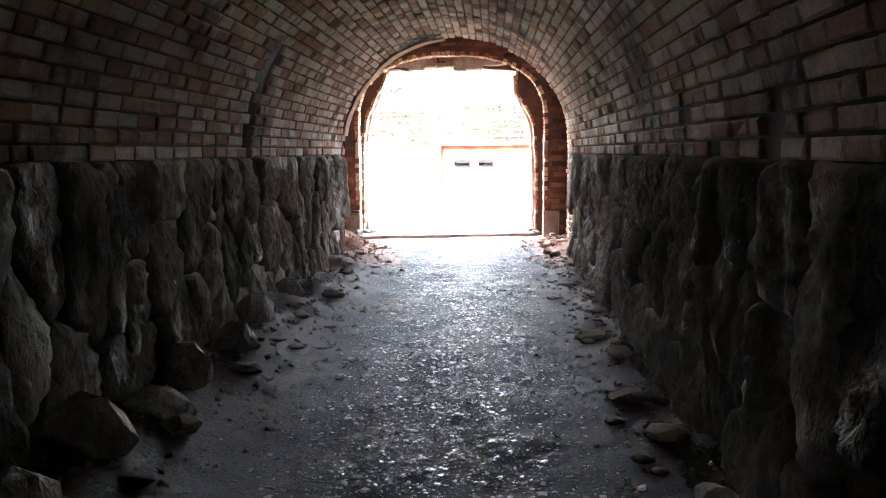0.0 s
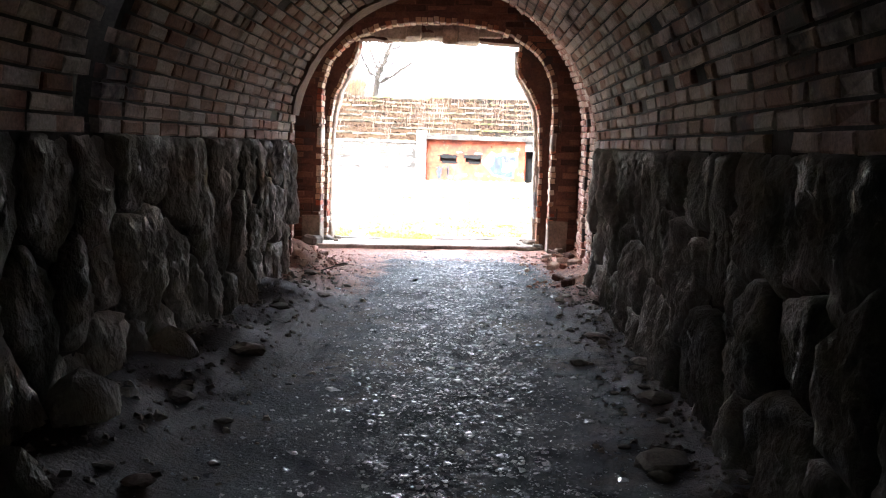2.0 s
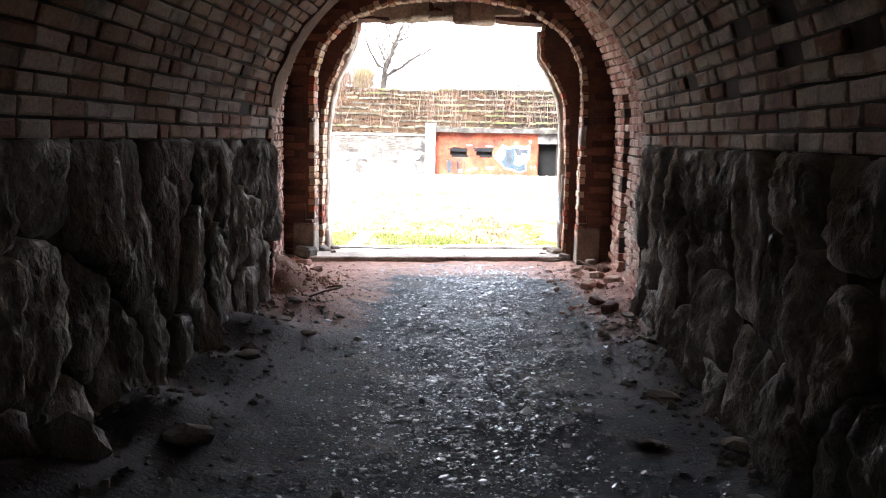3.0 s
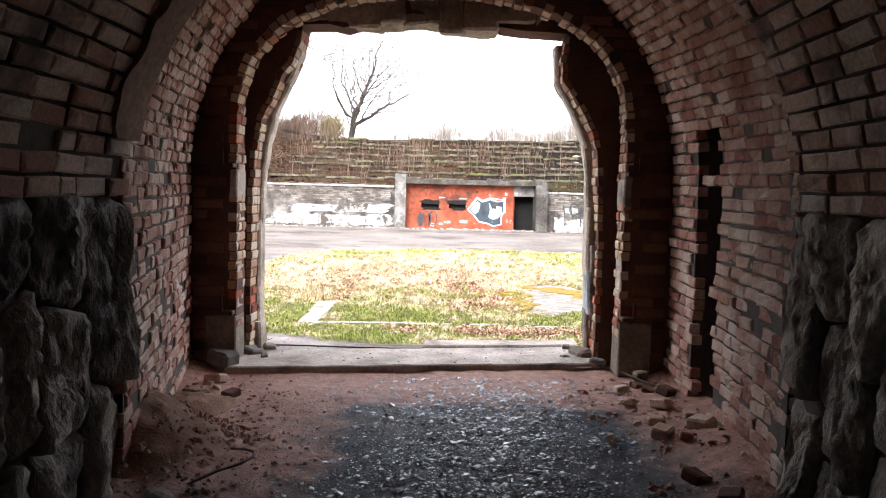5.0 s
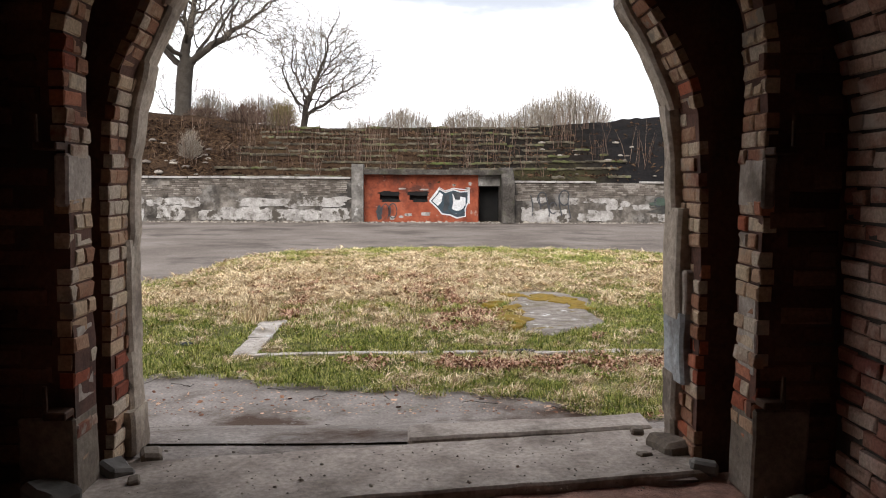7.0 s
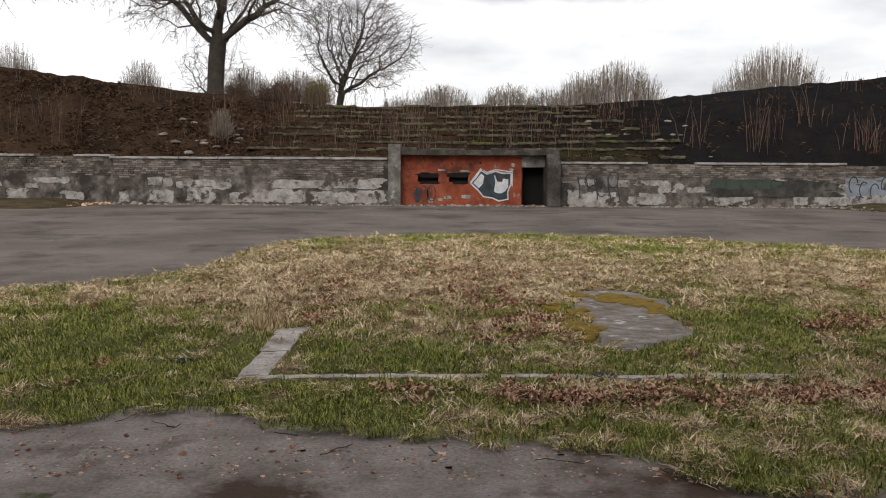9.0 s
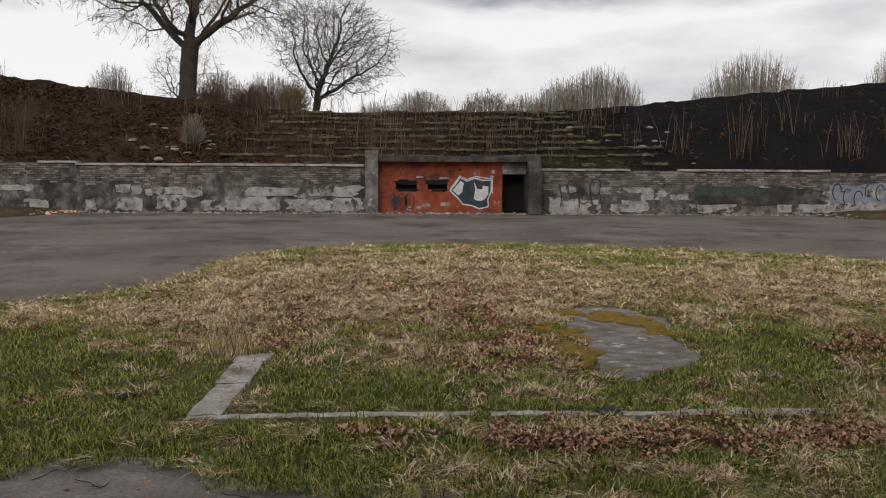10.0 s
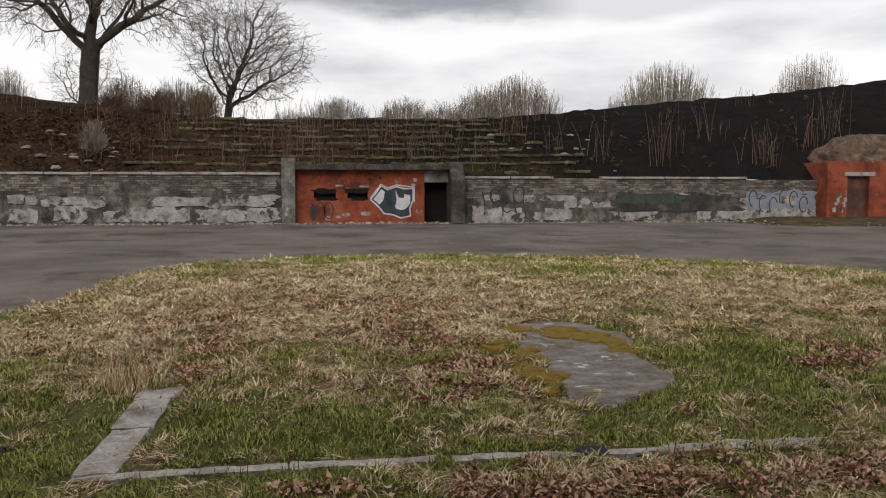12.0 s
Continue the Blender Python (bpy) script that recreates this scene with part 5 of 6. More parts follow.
def foot_strip(x0, x1, n, seed):
    g = random.Random(seed)
    return chips(n, lambda: g.uniform(x0, x1), lambda: YW - 0.45 - abs(g.gauss(0, 0.25)), 0.10, asphalt_h, M["rubble_island"], "wall_foot_rubble", "dark line of rubble and dead leaves at the wall foot")


foot_strip(-17, 20, 900, 4)
# larger pale repairs
patch("limewash_patch", blob(-4.4, 0.30, 2.6, 0.5, 3.3), WF - 0.035, 0.019, M["white"], cw)
patch("limewash_patch", blob(-3.9, -0.42, 1.5, 0.5, 7.3), WF - 0.035, 0.021, M["white"], cw)
patch("limewash_patch", blob(-7.2, 0.25, 3.0, 0.42, 9.1), WF - 0.035, 0.023, M["white"], cw)
patch("limewash_patch", blob(11.2, 0.2, 0.9, 0.6, 12.3), WF - 0.035, 0.019, M["white"], cw2)
patch("limewash_patch", blob(7.7, -0.66, 2.4, 0.42, 15.3), WF - 0.035, 0.021, M["white"], cw2)
# faded graffiti on the walls
gr = random.Random(5)
for x in (6.7, 7.15, 7.6, 8.3, 8.8):
    stroke("graffiti_line", [(x + 0.10 * math.sin(3 * t + x), -0.55 + 1.25 * t) for t in [i / 10 for i in range(11)]], WF - 0.045, 0.06, M["paint_dark"], cw2)
for cx, cz, r in ((7.3, 0.5, 0.35), (8.5, 0.55, 0.4), (7.9, 0.0, 0.3)):
    stroke("graffiti_line", arc(cx, cz, r * 0.7, r, 20, 320), WF - 0.046, 0.06, M["paint_dark"], cw2)
patch("black_paint", blob(16.6, 0.12, 6.4, 0.85, 25.0), WF - 0.035, 0.030, M["paint_black"], cw2, "flaking black painted panel on the wall")
patch("green_graffiti", blob(15.2, 0.35, 3.6, 0.45, 21.0), WF - 0.035, 0.034, M["paint_green"], cw2, "faded dark green graffiti block")
for i in range(5):
    stroke("graffiti_line", arc(13.6 + 0.75 * i, 0.35, 0.2, 0.24, gr.uniform(0, 90), gr.uniform(220, 330)), WF - 0.066, 0.07, M["paint_dark"], cw2)
patch("grey_graffiti", blob(22.2, 0.1, 3.6, 1.5, 31.0), WF + 0.415, 0.006, M["paint_grey"], cw4, "blue-grey graffiti block")
for i in range(6):
    stroke("graffiti_line", arc(20.8 + 0.55 * i, 0.2 + gr.uniform(-0.2, 0.2), 0.22, 0.4, gr.uniform(0, 90), gr.uniform(200, 330)), WF + 0.404, 0.06, M["paint_dark"], cw4)
for cx in (-13.0, -11.0):
    stroke("graffiti_line", arc(cx, 0.32, 0.11, 0.18, 0, 340), WF - 0.061, 0.035, M["white"], cw)

# graffiti on the bunker front
GY = BY - 0.012
for cx in (-0.9, 0.67):
    patch("soot_stain", blob(cx, 0.74, 1.12, 0.24, cx * 3 + 9), GY + 0.004, 0.006, M["black"], bunker, "ragged soot above the firing slit")
    patch("soot_stain", blob(cx + 0.1, 0.34, 0.9, 0.14, cx * 5 + 4), GY + 0.004, 0.006, M["black"], bunker)
patch("soot_stain", blob(-1.45, -0.3, 0.28, 0.7, 6.2), GY + 0.004, 0.005, M["paint_dark"], bunker, "dark sprayed blot")
outer = [(1.28, 0.34), (1.55, 0.62), (1.80, 0.98), (2.12, 0.80), (2.55, 0.95), (2.95, 0.84), (3.36, 0.86), (3.36, 0.30), (3.20, -0.10), (3.22, -0.48), (2.75, -0.58), (2.40, -0.42), (1.95, -0.36), (1.70, -0.05), (1.28, 0.34)]
patch("graffiti_fill", outer[:-1], GY, 0.004, M["paint_teal"], bunker, "teal and dark sprayed emblem ground")
patch("graffiti_shape", [(1.42, 0.34), (1.66, 0.62), (1.82, 0.82), (1.98, 0.70), (1.92, 0.30), (1.72, 0.08)], GY - 0.004, 0.004, M["paint_white"], bunker, "white sprayed wedge")
patch("graffiti_shape", [(2.02, 0.62), (2.34, 0.72), (2.36, 0.02), (2.12, -0.26), (1.98, -0.18), (2.06, 0.2)], GY - 0.004, 0.004, M["paint_dark"], bunker, "dark sprayed stroke")
patch("graffiti_shape", [(2.50, 0.74), (3.22, 0.66), (3.22, 0.10), (3.05, -0.22), (2.72, -0.34), (2.46, -0.16), (2.56, 0.30)], GY - 0.003, 0.004, M["paint_white"], bunker, "white sprayed face")
patch("graffiti_shape", [(2.48, 0.84), (3.26, 0.76), (3.26, 0.52), (2.94, 0.58), (2.92, 0.40), (2.66, 0.42), (2.56, 0.66)], GY - 0.007, 0.004, M["paint_dark"], bunker, "dark sprayed brow")
stroke("graffiti_shape", arc(2.78, 0.14, 0.46, 0.40, 190, 350), GY - 0.006, 0.15, M["paint_teal"], bunker, "teal sprayed crescent")
stroke("graffiti_shape", arc(2.78, 0.02, 0.52, 0.44, 198, 342), GY - 0.009, 0.06, M["paint_dark"], bunker)
stroke("graffiti_outline", outer, GY - 0.012, 0.07, M["paint_white"], bunker, "white sprayed outline")
stroke("graffiti_shape", [(1.30, 0.40), (1.80, 1.06), (2.12, 0.88), (2.55, 1.03), (3.42, 0.92), (3.42, 0.2)], GY - 0.004, 0.06, M["paint_white"], bunker, "white sprayed outer line")
for pts in (arc(-0.72, -0.20, 0.22, 0.40, 0, 350), arc(-1.12, -0.25, 0.2, 0.42, -60, 200), [(-1.42, 0.1), (-1.35, -0.65)], [(-0.85, 0.0), (-0.86, -0.4)]):
    stroke("graffiti_line", pts, GY - 0.003, 0.055, M["paint_dark"], bunker, "thin dark sprayed tag")
for i in range(9):
    patch("paint_chip", blob(gr.uniform(-1.9, 3.6), gr.choice([gr.uniform(-0.7, -0.2), gr.uniform(0.9, 1.4)]), gr.uniform(0.15, 0.5), gr.uniform(0.08, 0.2), i * 3.0), GY + 0.008, 0.006, M["white"], bunker)

# ---------- brick hut at the right-hand corner of the court ----------
hut = new("brick_hut", None)
hut.location = (27.5, 54.4, ZC)
tagged(hut, "orange-red brick hut with a bricked doorway under a crumbling dome", "hut")


def hpart(name, x0, x1, y0, y1, z0, z1, mat, label="", **k):
    bm = rough_box(x0, x1, y0, y1, z0, z1, **k)
    bmesh.ops.translate(bm, verts=bm.verts[:], vec=-Vector(hut.location))
    return part(name, bm, mat, hut, label)


HY = 53.9
hpart("wall", 24.3, 25.4, HY, HY + 0.5, ZC - 0.3, 2.25, M["orange"], "orange-red brick", step=0.3, amount=0.03)
hpart("wall", 26.6, 31, HY, HY + 0.5, ZC - 0.3, 2.25, M["orange"], "orange-red brick", step=0.3, amount=0.03)
hpart("wall", 25.4, 26.6, HY, HY + 0.5, 1.62, 2.25, M["orange"], "orange-red brick", step=0.3, amount=0.02)
hpart("wall", 24.3, 24.7, HY + 0.5, HY + 3.5, ZC - 0.2, 2.2, M["orange"], "orange-red side wall", step=0.4, amount=0.03)
hpart("lintel", 25.2, 26.85, HY - 0.07, HY + 0.3, 1.5, 1.70, M["concrete"], "pale stone lintel", step=0.3)
hpart("bricked_door", 25.35, 26.65, HY + 0.3, HY + 0.48, ZC, 1.55, M["gate_plain"], "dark brown bricked-up doorway", step=0.4)
bm = bmesh.new()
bmesh.ops.create_uvsphere(bm, u_segments=64, v_segments=36, radius=1)
for v in bm.verts:
    k = 1 + 0.12 * noise.noise(v.co * 3) + 0.09 * noise.noise(v.co * 8) + 0.05 * noise.noise(v.co * 17)
    v.co = Vector((v.co.x * 2.85 * k + 0.1, v.co.y * 1.9 * k + 1.5, max(v.co.z, -0.05) * 1.55 * k + 2.95))
M["dome"] = surface("reddish_dome_brick", [(0.045, 0.032, 0.024), (0.12, 0.078, 0.052), (0.22, 0.15, 0.105)], 2.4, 9, 0.96, 1.0, 0.05, stain=(0.09, 0.075, 0.06), stain_scale=0.8)
part("dome", bm, M["dome"], hut, "crumbling reddish brown brick dome", True)
for i in range(7):
    patch("paint_chip", blob(24.7 + 0.1 * i, -0.2 + 0.25 * (i % 4), 0.18, 0.25, i * 2.0), HY - 0.03, 0.01, M["white"], hut)

# earth strip with rubble along the right-hand wall foot
V, F = grid_sheet(18.2, 30, 48.5, YW + 0.2, 30, 16, lambda x, y: ZC - 0.06 + 0.28 * max(0, min(1, (x - 18.6) / 3)) * max(0, min(1, (y - 49.5 - 1.0 * max(0, 21 - x)) / 2.5)) + 0.06 * lump(x, y, 1.5))
thing("earth_strip", mesh_from("earth_strip", V, F, M["soil"], True), "strip of earth and dead leaves at the wall foot", "earth", "structure")
V, F = grid_sheet(-34, -16.6, 47, YW + 0.4, 30, 16, lambda x, y: ZC - 0.06 + 0.3 * max(0, min(1, (-17.2 - x) / 2)) * max(0, min(1, (y - 49.0 - 0.5 * max(0, x + 19)) / 3)) + 0.06 * lump(x, y, 1.5))
thing("earth_strip", mesh_from("earth_strip", V, F, M["soil"], True), "grassy earth strip at the wall foot", "earth", "structure")

er2 = random.Random(47)
chips(900, lambda: er2.uniform(19.5, 29), lambda: YW - 0.5 - abs(er2.gauss(0, 1.4)), 0.09, lambda x, y: asphalt_h(x, y) + 0.02, M["rubble_island"], "corner_rubble", "scattered brick and stone rubble by the hut", 0.4, 0.5)
chips(700, lambda: er2.uniform(-31, -16.8), lambda: YW - 0.2 - abs(er2.gauss(0, 1.2)), 0.09, lambda x, y: asphalt_h(x, y) + 0.06, M["leaf"], "corner_leaves", "dead leaves and rubble along the wall foot", 0.4, 0.5)

# ---------- concrete kerb and slab in the lawn ----------
M["lichen"] = surface("lichened_concrete", [(0.30, 0.25, 0.21), (0.48, 0.42, 0.365), (0.66, 0.60, 0.54)], 4, 30, 0.93, 1.0, 0.04, stain=(0.20, 0.165, 0.125), stain_scale=2.2, spots=[((0.62, 0.60, 0.57), 2.2, 0.58, 0.64, 9.0), ((0.16, 0.13, 0.09), 5.0, 0.62, 0.68, 31.0)])
kr = random.Random(15)


def slab_level(x, y):
    """The lawn's height without its small tussocks."""
    return ZC + 0.05 + 0.22 * math.exp(-((y - 31) / 6.5) ** 2) * math.exp(-((x - 2) / 9) ** 2) + 0.03 * lump(x, y, 0.7, 2)


def kerb_piece(x0, x1, y0, y1, slope, seed):
    z = slab_level((x0 + x1) / 2, (y0 + y1) / 2)
    ks = solid("kerb_stone", x0, x1, y0, y1, z - 0.25, z + 0.05, M["lichen"], "weathered concrete kerb piece sunk in the lawn", "kerb", "", "kerb pieces in the lawn", step=0.07, amount=0.022, bevel=0.015, seed=seed)
    for v in ks.data.vertices:
        v.co.y += slope * (v.co.x - x0) + 0.03 * lump(v.co.x, v.co.y, 5, seed)
        v.co.z = min(v.co.z, slab_level(v.co.x, v.co.y) + 0.003 + 0.010 * lump(v.co.x, v.co.y, 8, 1))


x = -1.95
while x < 2.5:
    l = kr.uniform(0.8, 1.5)
    y = 20.82 + 0.02 * (x + 1.9)
    kerb_piece(x, x + l - 0.004, y, y + kr.uniform(0.12, 0.18), 0.02, x)
    x += l
y = 20.96
while y < 23.0:
    l = kr.uniform(0.7, 1.1)
    kerb_piece(-2.0 + kr.uniform(-0.02, 0.03), -1.63 + kr.uniform(-0.05, 0.03), y, min(y + l, 23.2) - 0.015, 0.0, y)
    y += l


def flat_patch(name, outline, lift, depth, mat, label, category, kind=""):
    """A low slab with an irregular outline and a rough top."""
    n = len(outline)
    cx, cy = sum(p[0] for p in outline) / n, sum(p[1] for p in outline) / n
    V, F = [], []
    for r, (s, d) in enumerate([(1.03, -depth), (1.0, -0.01), (0.95, 0.0), (0.75, 0.0), (0.5, 0.0), (0.25, 0.0)]):
        for x, y in outline:
            X, Y = cx + (x - cx) * s, cy + (y - cy) * s
            V.append((X, Y, slab_level(X, Y) + lift + d + 0.012 * lump(X, Y, 7.0, 9)))
    V.append((cx, cy, slab_level(cx, cy) + lift))
    for r in range(5):
        for i in range(n):
            j = (i + 1) % n
            F.append((r * n + i, r * n + j, (r + 1) * n + j, (r + 1) * n + i))
    F += [(5 * n + i, 5 * n + (i + 1) % n, len(V) - 1) for i in range(n)]
    return thing(name, mesh_from(name, V, F, mat, True), label, category, kind)


def ragged(pts, n, amount, seed):
    q = resample(pts, n)
    return [(x + amount * lump(x, y, 2.5, seed), y + amount * lump(x, y, 2.5, seed + 3)) for x, y in q]


M["slab"] = surface("scuffed_slab_concrete", [(0.14, 0.112, 0.09), (0.25, 0.212, 0.178), (0.38, 0.332, 0.29)], 4, 30, 0.93, 1.0, 0.03, stain=(0.15, 0.12, 0.075), stain_scale=1.5, spots=[((0.66, 0.64, 0.61), 2.6, 0.60, 0.64, 9.0), ((0.20, 0.14, 0.03), 2.2, 0.60, 0.66, 17.0)], stretch=(1, 1.6, 1))
SLAB = [(1.95, 22.35), (2.35, 22.1), (2.95, 22.55), (3.25, 22.95), (3.2, 23.9), (3.45, 25.0), (3.2, 25.6), (2.6, 26.0), (2.1, 25.7), (2.2, 25.1), (1.95, 24.4), (2.1, 23.7), (2.0, 23.0)]
slab_edge = ragged(SLAB, 70, 0.16, 3)


def in_slab(x, y):
    """Whether a place lies on the concrete slab."""
    odd = False
    for (ax, ay), (bx, by) in zip(slab_edge, slab_edge[1:] + slab_edge[:1]):
        if (ay > y) != (by > y) and x < ax + (bx - ax) * (y - ay) / (by - ay):
            odd = not odd
    return odd


flat_patch("concrete_slab", slab_edge, 0.018, 0.3, M["slab"], "cracked grey concrete slab lying in the lawn", "slab")
mr = random.Random(70)
MOSS_BANDS = [((1.75, 24.7), (1.95, 22.6), 9, 0.17), ((2.15, 24.35), (1.85, 23.6), 3, 0.13), ((2.1, 25.35), (2.9, 25.2), 5, 0.16), ((2.8, 25.1), (3.3, 24.2), 6, 0.17), ((2.5, 25.5), (3.2, 25.0), 3, 0.15)]
for (ax, ay), (bx, by), count, size in MOSS_BANDS:
    for i in range(count):
        u = (i + mr.uniform(0.2, 0.8)) / count
        mx, my, w = ax + (bx - ax) * u + mr.gauss(0, 0.05), ay + (by - ay) * u + mr.gauss(0, 0.09), size * mr.uniform(0.6, 1.2)
        tuft = flat_patch("moss_patch", ragged([(mx + w * math.cos(a) * mr.uniform(0.6, 1.4), my + 1.5 * w * math.sin(a) * mr.uniform(0.6, 1.3)) for a in [0.785 * j for j in range(8)]], 26, 0.2, 5), mr.uniform(0.024, 0.04), 0.07, M["moss"], "ochre yellow moss tuft on the concrete slab", "moss")
        tagged(tuft, group="moss on the slab")
dark = boulder(1, 0.7, 0.4, 3.3, M["tar"])
for x, y, s in ((-2.75, 21.6, 0.26), (1.75, 20.98, 0.34), (2.1, 20.97, 0.2)):
    thing("flat_stone", dark, "dark flat stone lying in the grass", "stone", "", "flat stones in the lawn", pose(x, y, lawn_h(x, y) + 0.01, 0, 0, 20) @ Matrix.Diagonal((s, s, s * 0.5, 1)))
for i in range(16):
    x, y = kr.uniform(-15.5, -11.0), YW + kr.uniform(1.0, 4.5)
    ob = loose(x, y, kr.uniform(0.25, 0.7), i, bank_h(x, y), "pale stone tumbled on the dark bank", "stones on the bank")
for i in range(14):
    x, y = kr.uniform(8.0, 14.0), YW + kr.uniform(1.0, 6.5)
    loose(x, y, kr.uniform(0.2, 0.5), i, bank_h(x, y), "pale stone tumbled on the dark bank", "stones on the bank")


# ---------- grass ----------
GX, GY0, GS = -14.5, 17.0, 0.08
GNX, GNY = 410, 295
cells = [(GX + GS * i, GY0 + GS * j) for j in range(GNY) for i in range(GNX)]


def field(f):
    return np.array([f(x, y) for x, y in cells], dtype=np.float32).reshape(GNY, GNX)


def stand_height(x, y):
    z = lawn_h(x, y)
    return max(z, apron_h(x, y) + 0.015) if y < 20.5 else z


def bare(x, y):
    """Ground that the blades leave free: kerb and slab."""
    if in_slab(x, y):
        return True
    if -1.95 < x < -1.66 + 0.08 * lump(0, y, 3, 22) and 20.85 < y < 23.1:
        return lump(x, y, 4.0, 23) < 0.42
    ky = 20.82 + 0.02 * (x + 1.9)
    return -1.95 < x < 2.4 and ky + 0.02 < y < ky + 0.15 + 0.06 * lump(x, 0, 4, 2) and lump(x, y, 3.0, 21) < 0.38


DRY, LEAFY, GROUND = field(dryness), field(leafy), field(stand_height)
OPEN = field(lambda x, y: inside_lawn(x, y) and not bare(x, y))


def pick(grid, x, y):
    return grid[np.clip(((y - GY0) / GS + 0.5).astype(int), 0, GNY - 1), np.clip(((x - GX) / GS + 0.5).astype(int), 0, GNX - 1)]


def blades(n, name, label, mat, accept, y0, y1, h0, h1, lie, width, rise, per, spread, turn, full, seed, pull=1.3, heap=0.0):
    """Grass in tufts: each tuft leans one way and its blades differ a little; full blades bend, the far ones are plain."""
    g = np.random.default_rng(seed)
    k = int(n / per * 6)
    cy = y0 + (y1 - y0) * g.random(k) ** pull
    half = 2.6 + (cy - 13.5) * 0.66
    cx = np.clip(g.uniform(-1, 1, k) * half + 0.4, -13.8, 17)
    ok = accept(pick(DRY, cx, cy) + g.normal(0, 0.16, k), pick(LEAFY, cx, cy)) & (pick(OPEN, cx, cy) > 0)
    cx, cy = cx[ok][:n // per], cy[ok][:n // per]
    m = len(cx)
    a0, size = np.repeat(g.uniform(0, 6.283, m), per), np.repeat(g.uniform(0.6, 1.5, m), per)
    sp = np.repeat(spread * (0.7 + (cy - 13) / 22), per)
    x, y = np.repeat(cx, per) + g.normal(0, 1, m * per) * sp, np.repeat(cy, per) + g.normal(0, 1, m * per) * sp
    ok = pick(OPEN, x, y) > 0
    x, y, a0, size = x[ok], y[ok], a0[ok], size[ok]
    c = len(x)
    off2 = (x - np.repeat(cx, per)[ok]) ** 2 + (y - np.repeat(cy, per)[ok]) ** 2
    z = pick(GROUND, x, y) - 0.008 + heap * size * np.exp(-off2 / (1.2 * sp[ok] ** 2))
    w = width * (0.6 + (y - 12) / 16)
    h = g.uniform(h0, h1, c) * size
    a = a0 + g.normal(0, turn, c)
    le = lie * g.uniform(0.4, 1.25, c)
    up = h * rise * np.sqrt(np.maximum(0.05, 1 - np.minimum(le, 0.98) ** 2)) * g.uniform(0.6, 1.2, c)
    dx, dy = np.cos(a) * h * le, np.sin(a) * h * le
    px, py = -np.sin(a) * w, np.cos(a) * w
    tip = np.stack([x + dx, y + dy, z + up * np.where(le < 0.8, 1.0, 0.65)], 1)
    root_a, root_b = np.stack([x - px, y - py, z], 1), np.stack([x + px, y + py, z], 1)
    if full:
        mid_a = np.stack([x + dx * 0.45 - px * 0.8, y + dy * 0.45 - py * 0.8, z + up * 0.75], 1)
        mid_b = np.stack([x + dx * 0.45 + px * 0.8, y + dy * 0.45 + py * 0.8, z + up * 0.75], 1)
        V = np.stack([root_a, root_b, mid_b, mid_a, tip], 1).reshape(-1, 3)
        T = (np.arange(c)[:, None, None] * 5 + np.array([[0, 1, 2], [0, 2, 3], [3, 2, 4]])[None]).reshape(-1, 3)
    else:
        V = np.stack([root_a, root_b, tip], 1).reshape(-1, 3)
        T = np.arange(3 * c).reshape(-1, 3)
    return thing(name, tri_mesh(name, V, T, mat), label, "grass", "stuff")


def is_green(d, l):
    return (d < 0.56) & (l < 0.62)


def is_dry(d, l):
    return (d > 0.44) & (l < 0.75)


blades(190000, "green_grass", "short fresh green spring grass", M["green"], is_green, 17.4, 24.5, 0.035, 0.10, 0.8, 0.0036, 0.75, 24, 0.06, 1.6, True, 5, 1.3, 0.02)
blades(150000, "green_grass", "short fresh green spring grass over the mound", M["green"], is_green, 24.0, 39.0, 0.05, 0.13, 0.8, 0.0048, 0.75, 20, 0.075, 1.6, False, 6, 1.1)
blades(90000, "dry_grass", "flattened straw-coloured dry grass", M["straw"], is_dry, 17.4, 25.5, 0.06, 0.20, 0.98, 0.0036, 0.38, 34, 0.075, 0.55, True, 7, 1.3, 0.045)
blades(190000, "dry_grass", "flattened straw-coloured dry grass over the mound", M["straw"], is_dry, 25.0, 38.5, 0.07, 0.22, 0.98, 0.0060, 0.36, 40, 0.11, 0.5, False, 8, 1.1, 0.06)
# a pale standing tuft at the end of the kerb
tg = random.Random(6)
V, F = [], []
for i in range(170):
    x, y = -2.15 + tg.gauss(0, 0.12), 23.3 + tg.gauss(0, 0.14)
    a, h, le = tg.uniform(0, 6.283), tg.uniform(0.15, 0.42), tg.uniform(0.1, 0.6)
    z, b, w = lawn_h(x, y), len(V), 0.005
    V += [(x - w, y, z), (x + w, y, z), (x + math.cos(a) * h * le, y + math.sin(a) * h * le, z + h)]
    F.append((b, b + 1, b + 2))
thing("grass_tuft", mesh_from("grass_tuft", V, F, M["straw"]), "tall pale dry grass tuft beside the kerb", "grass", "stuff")


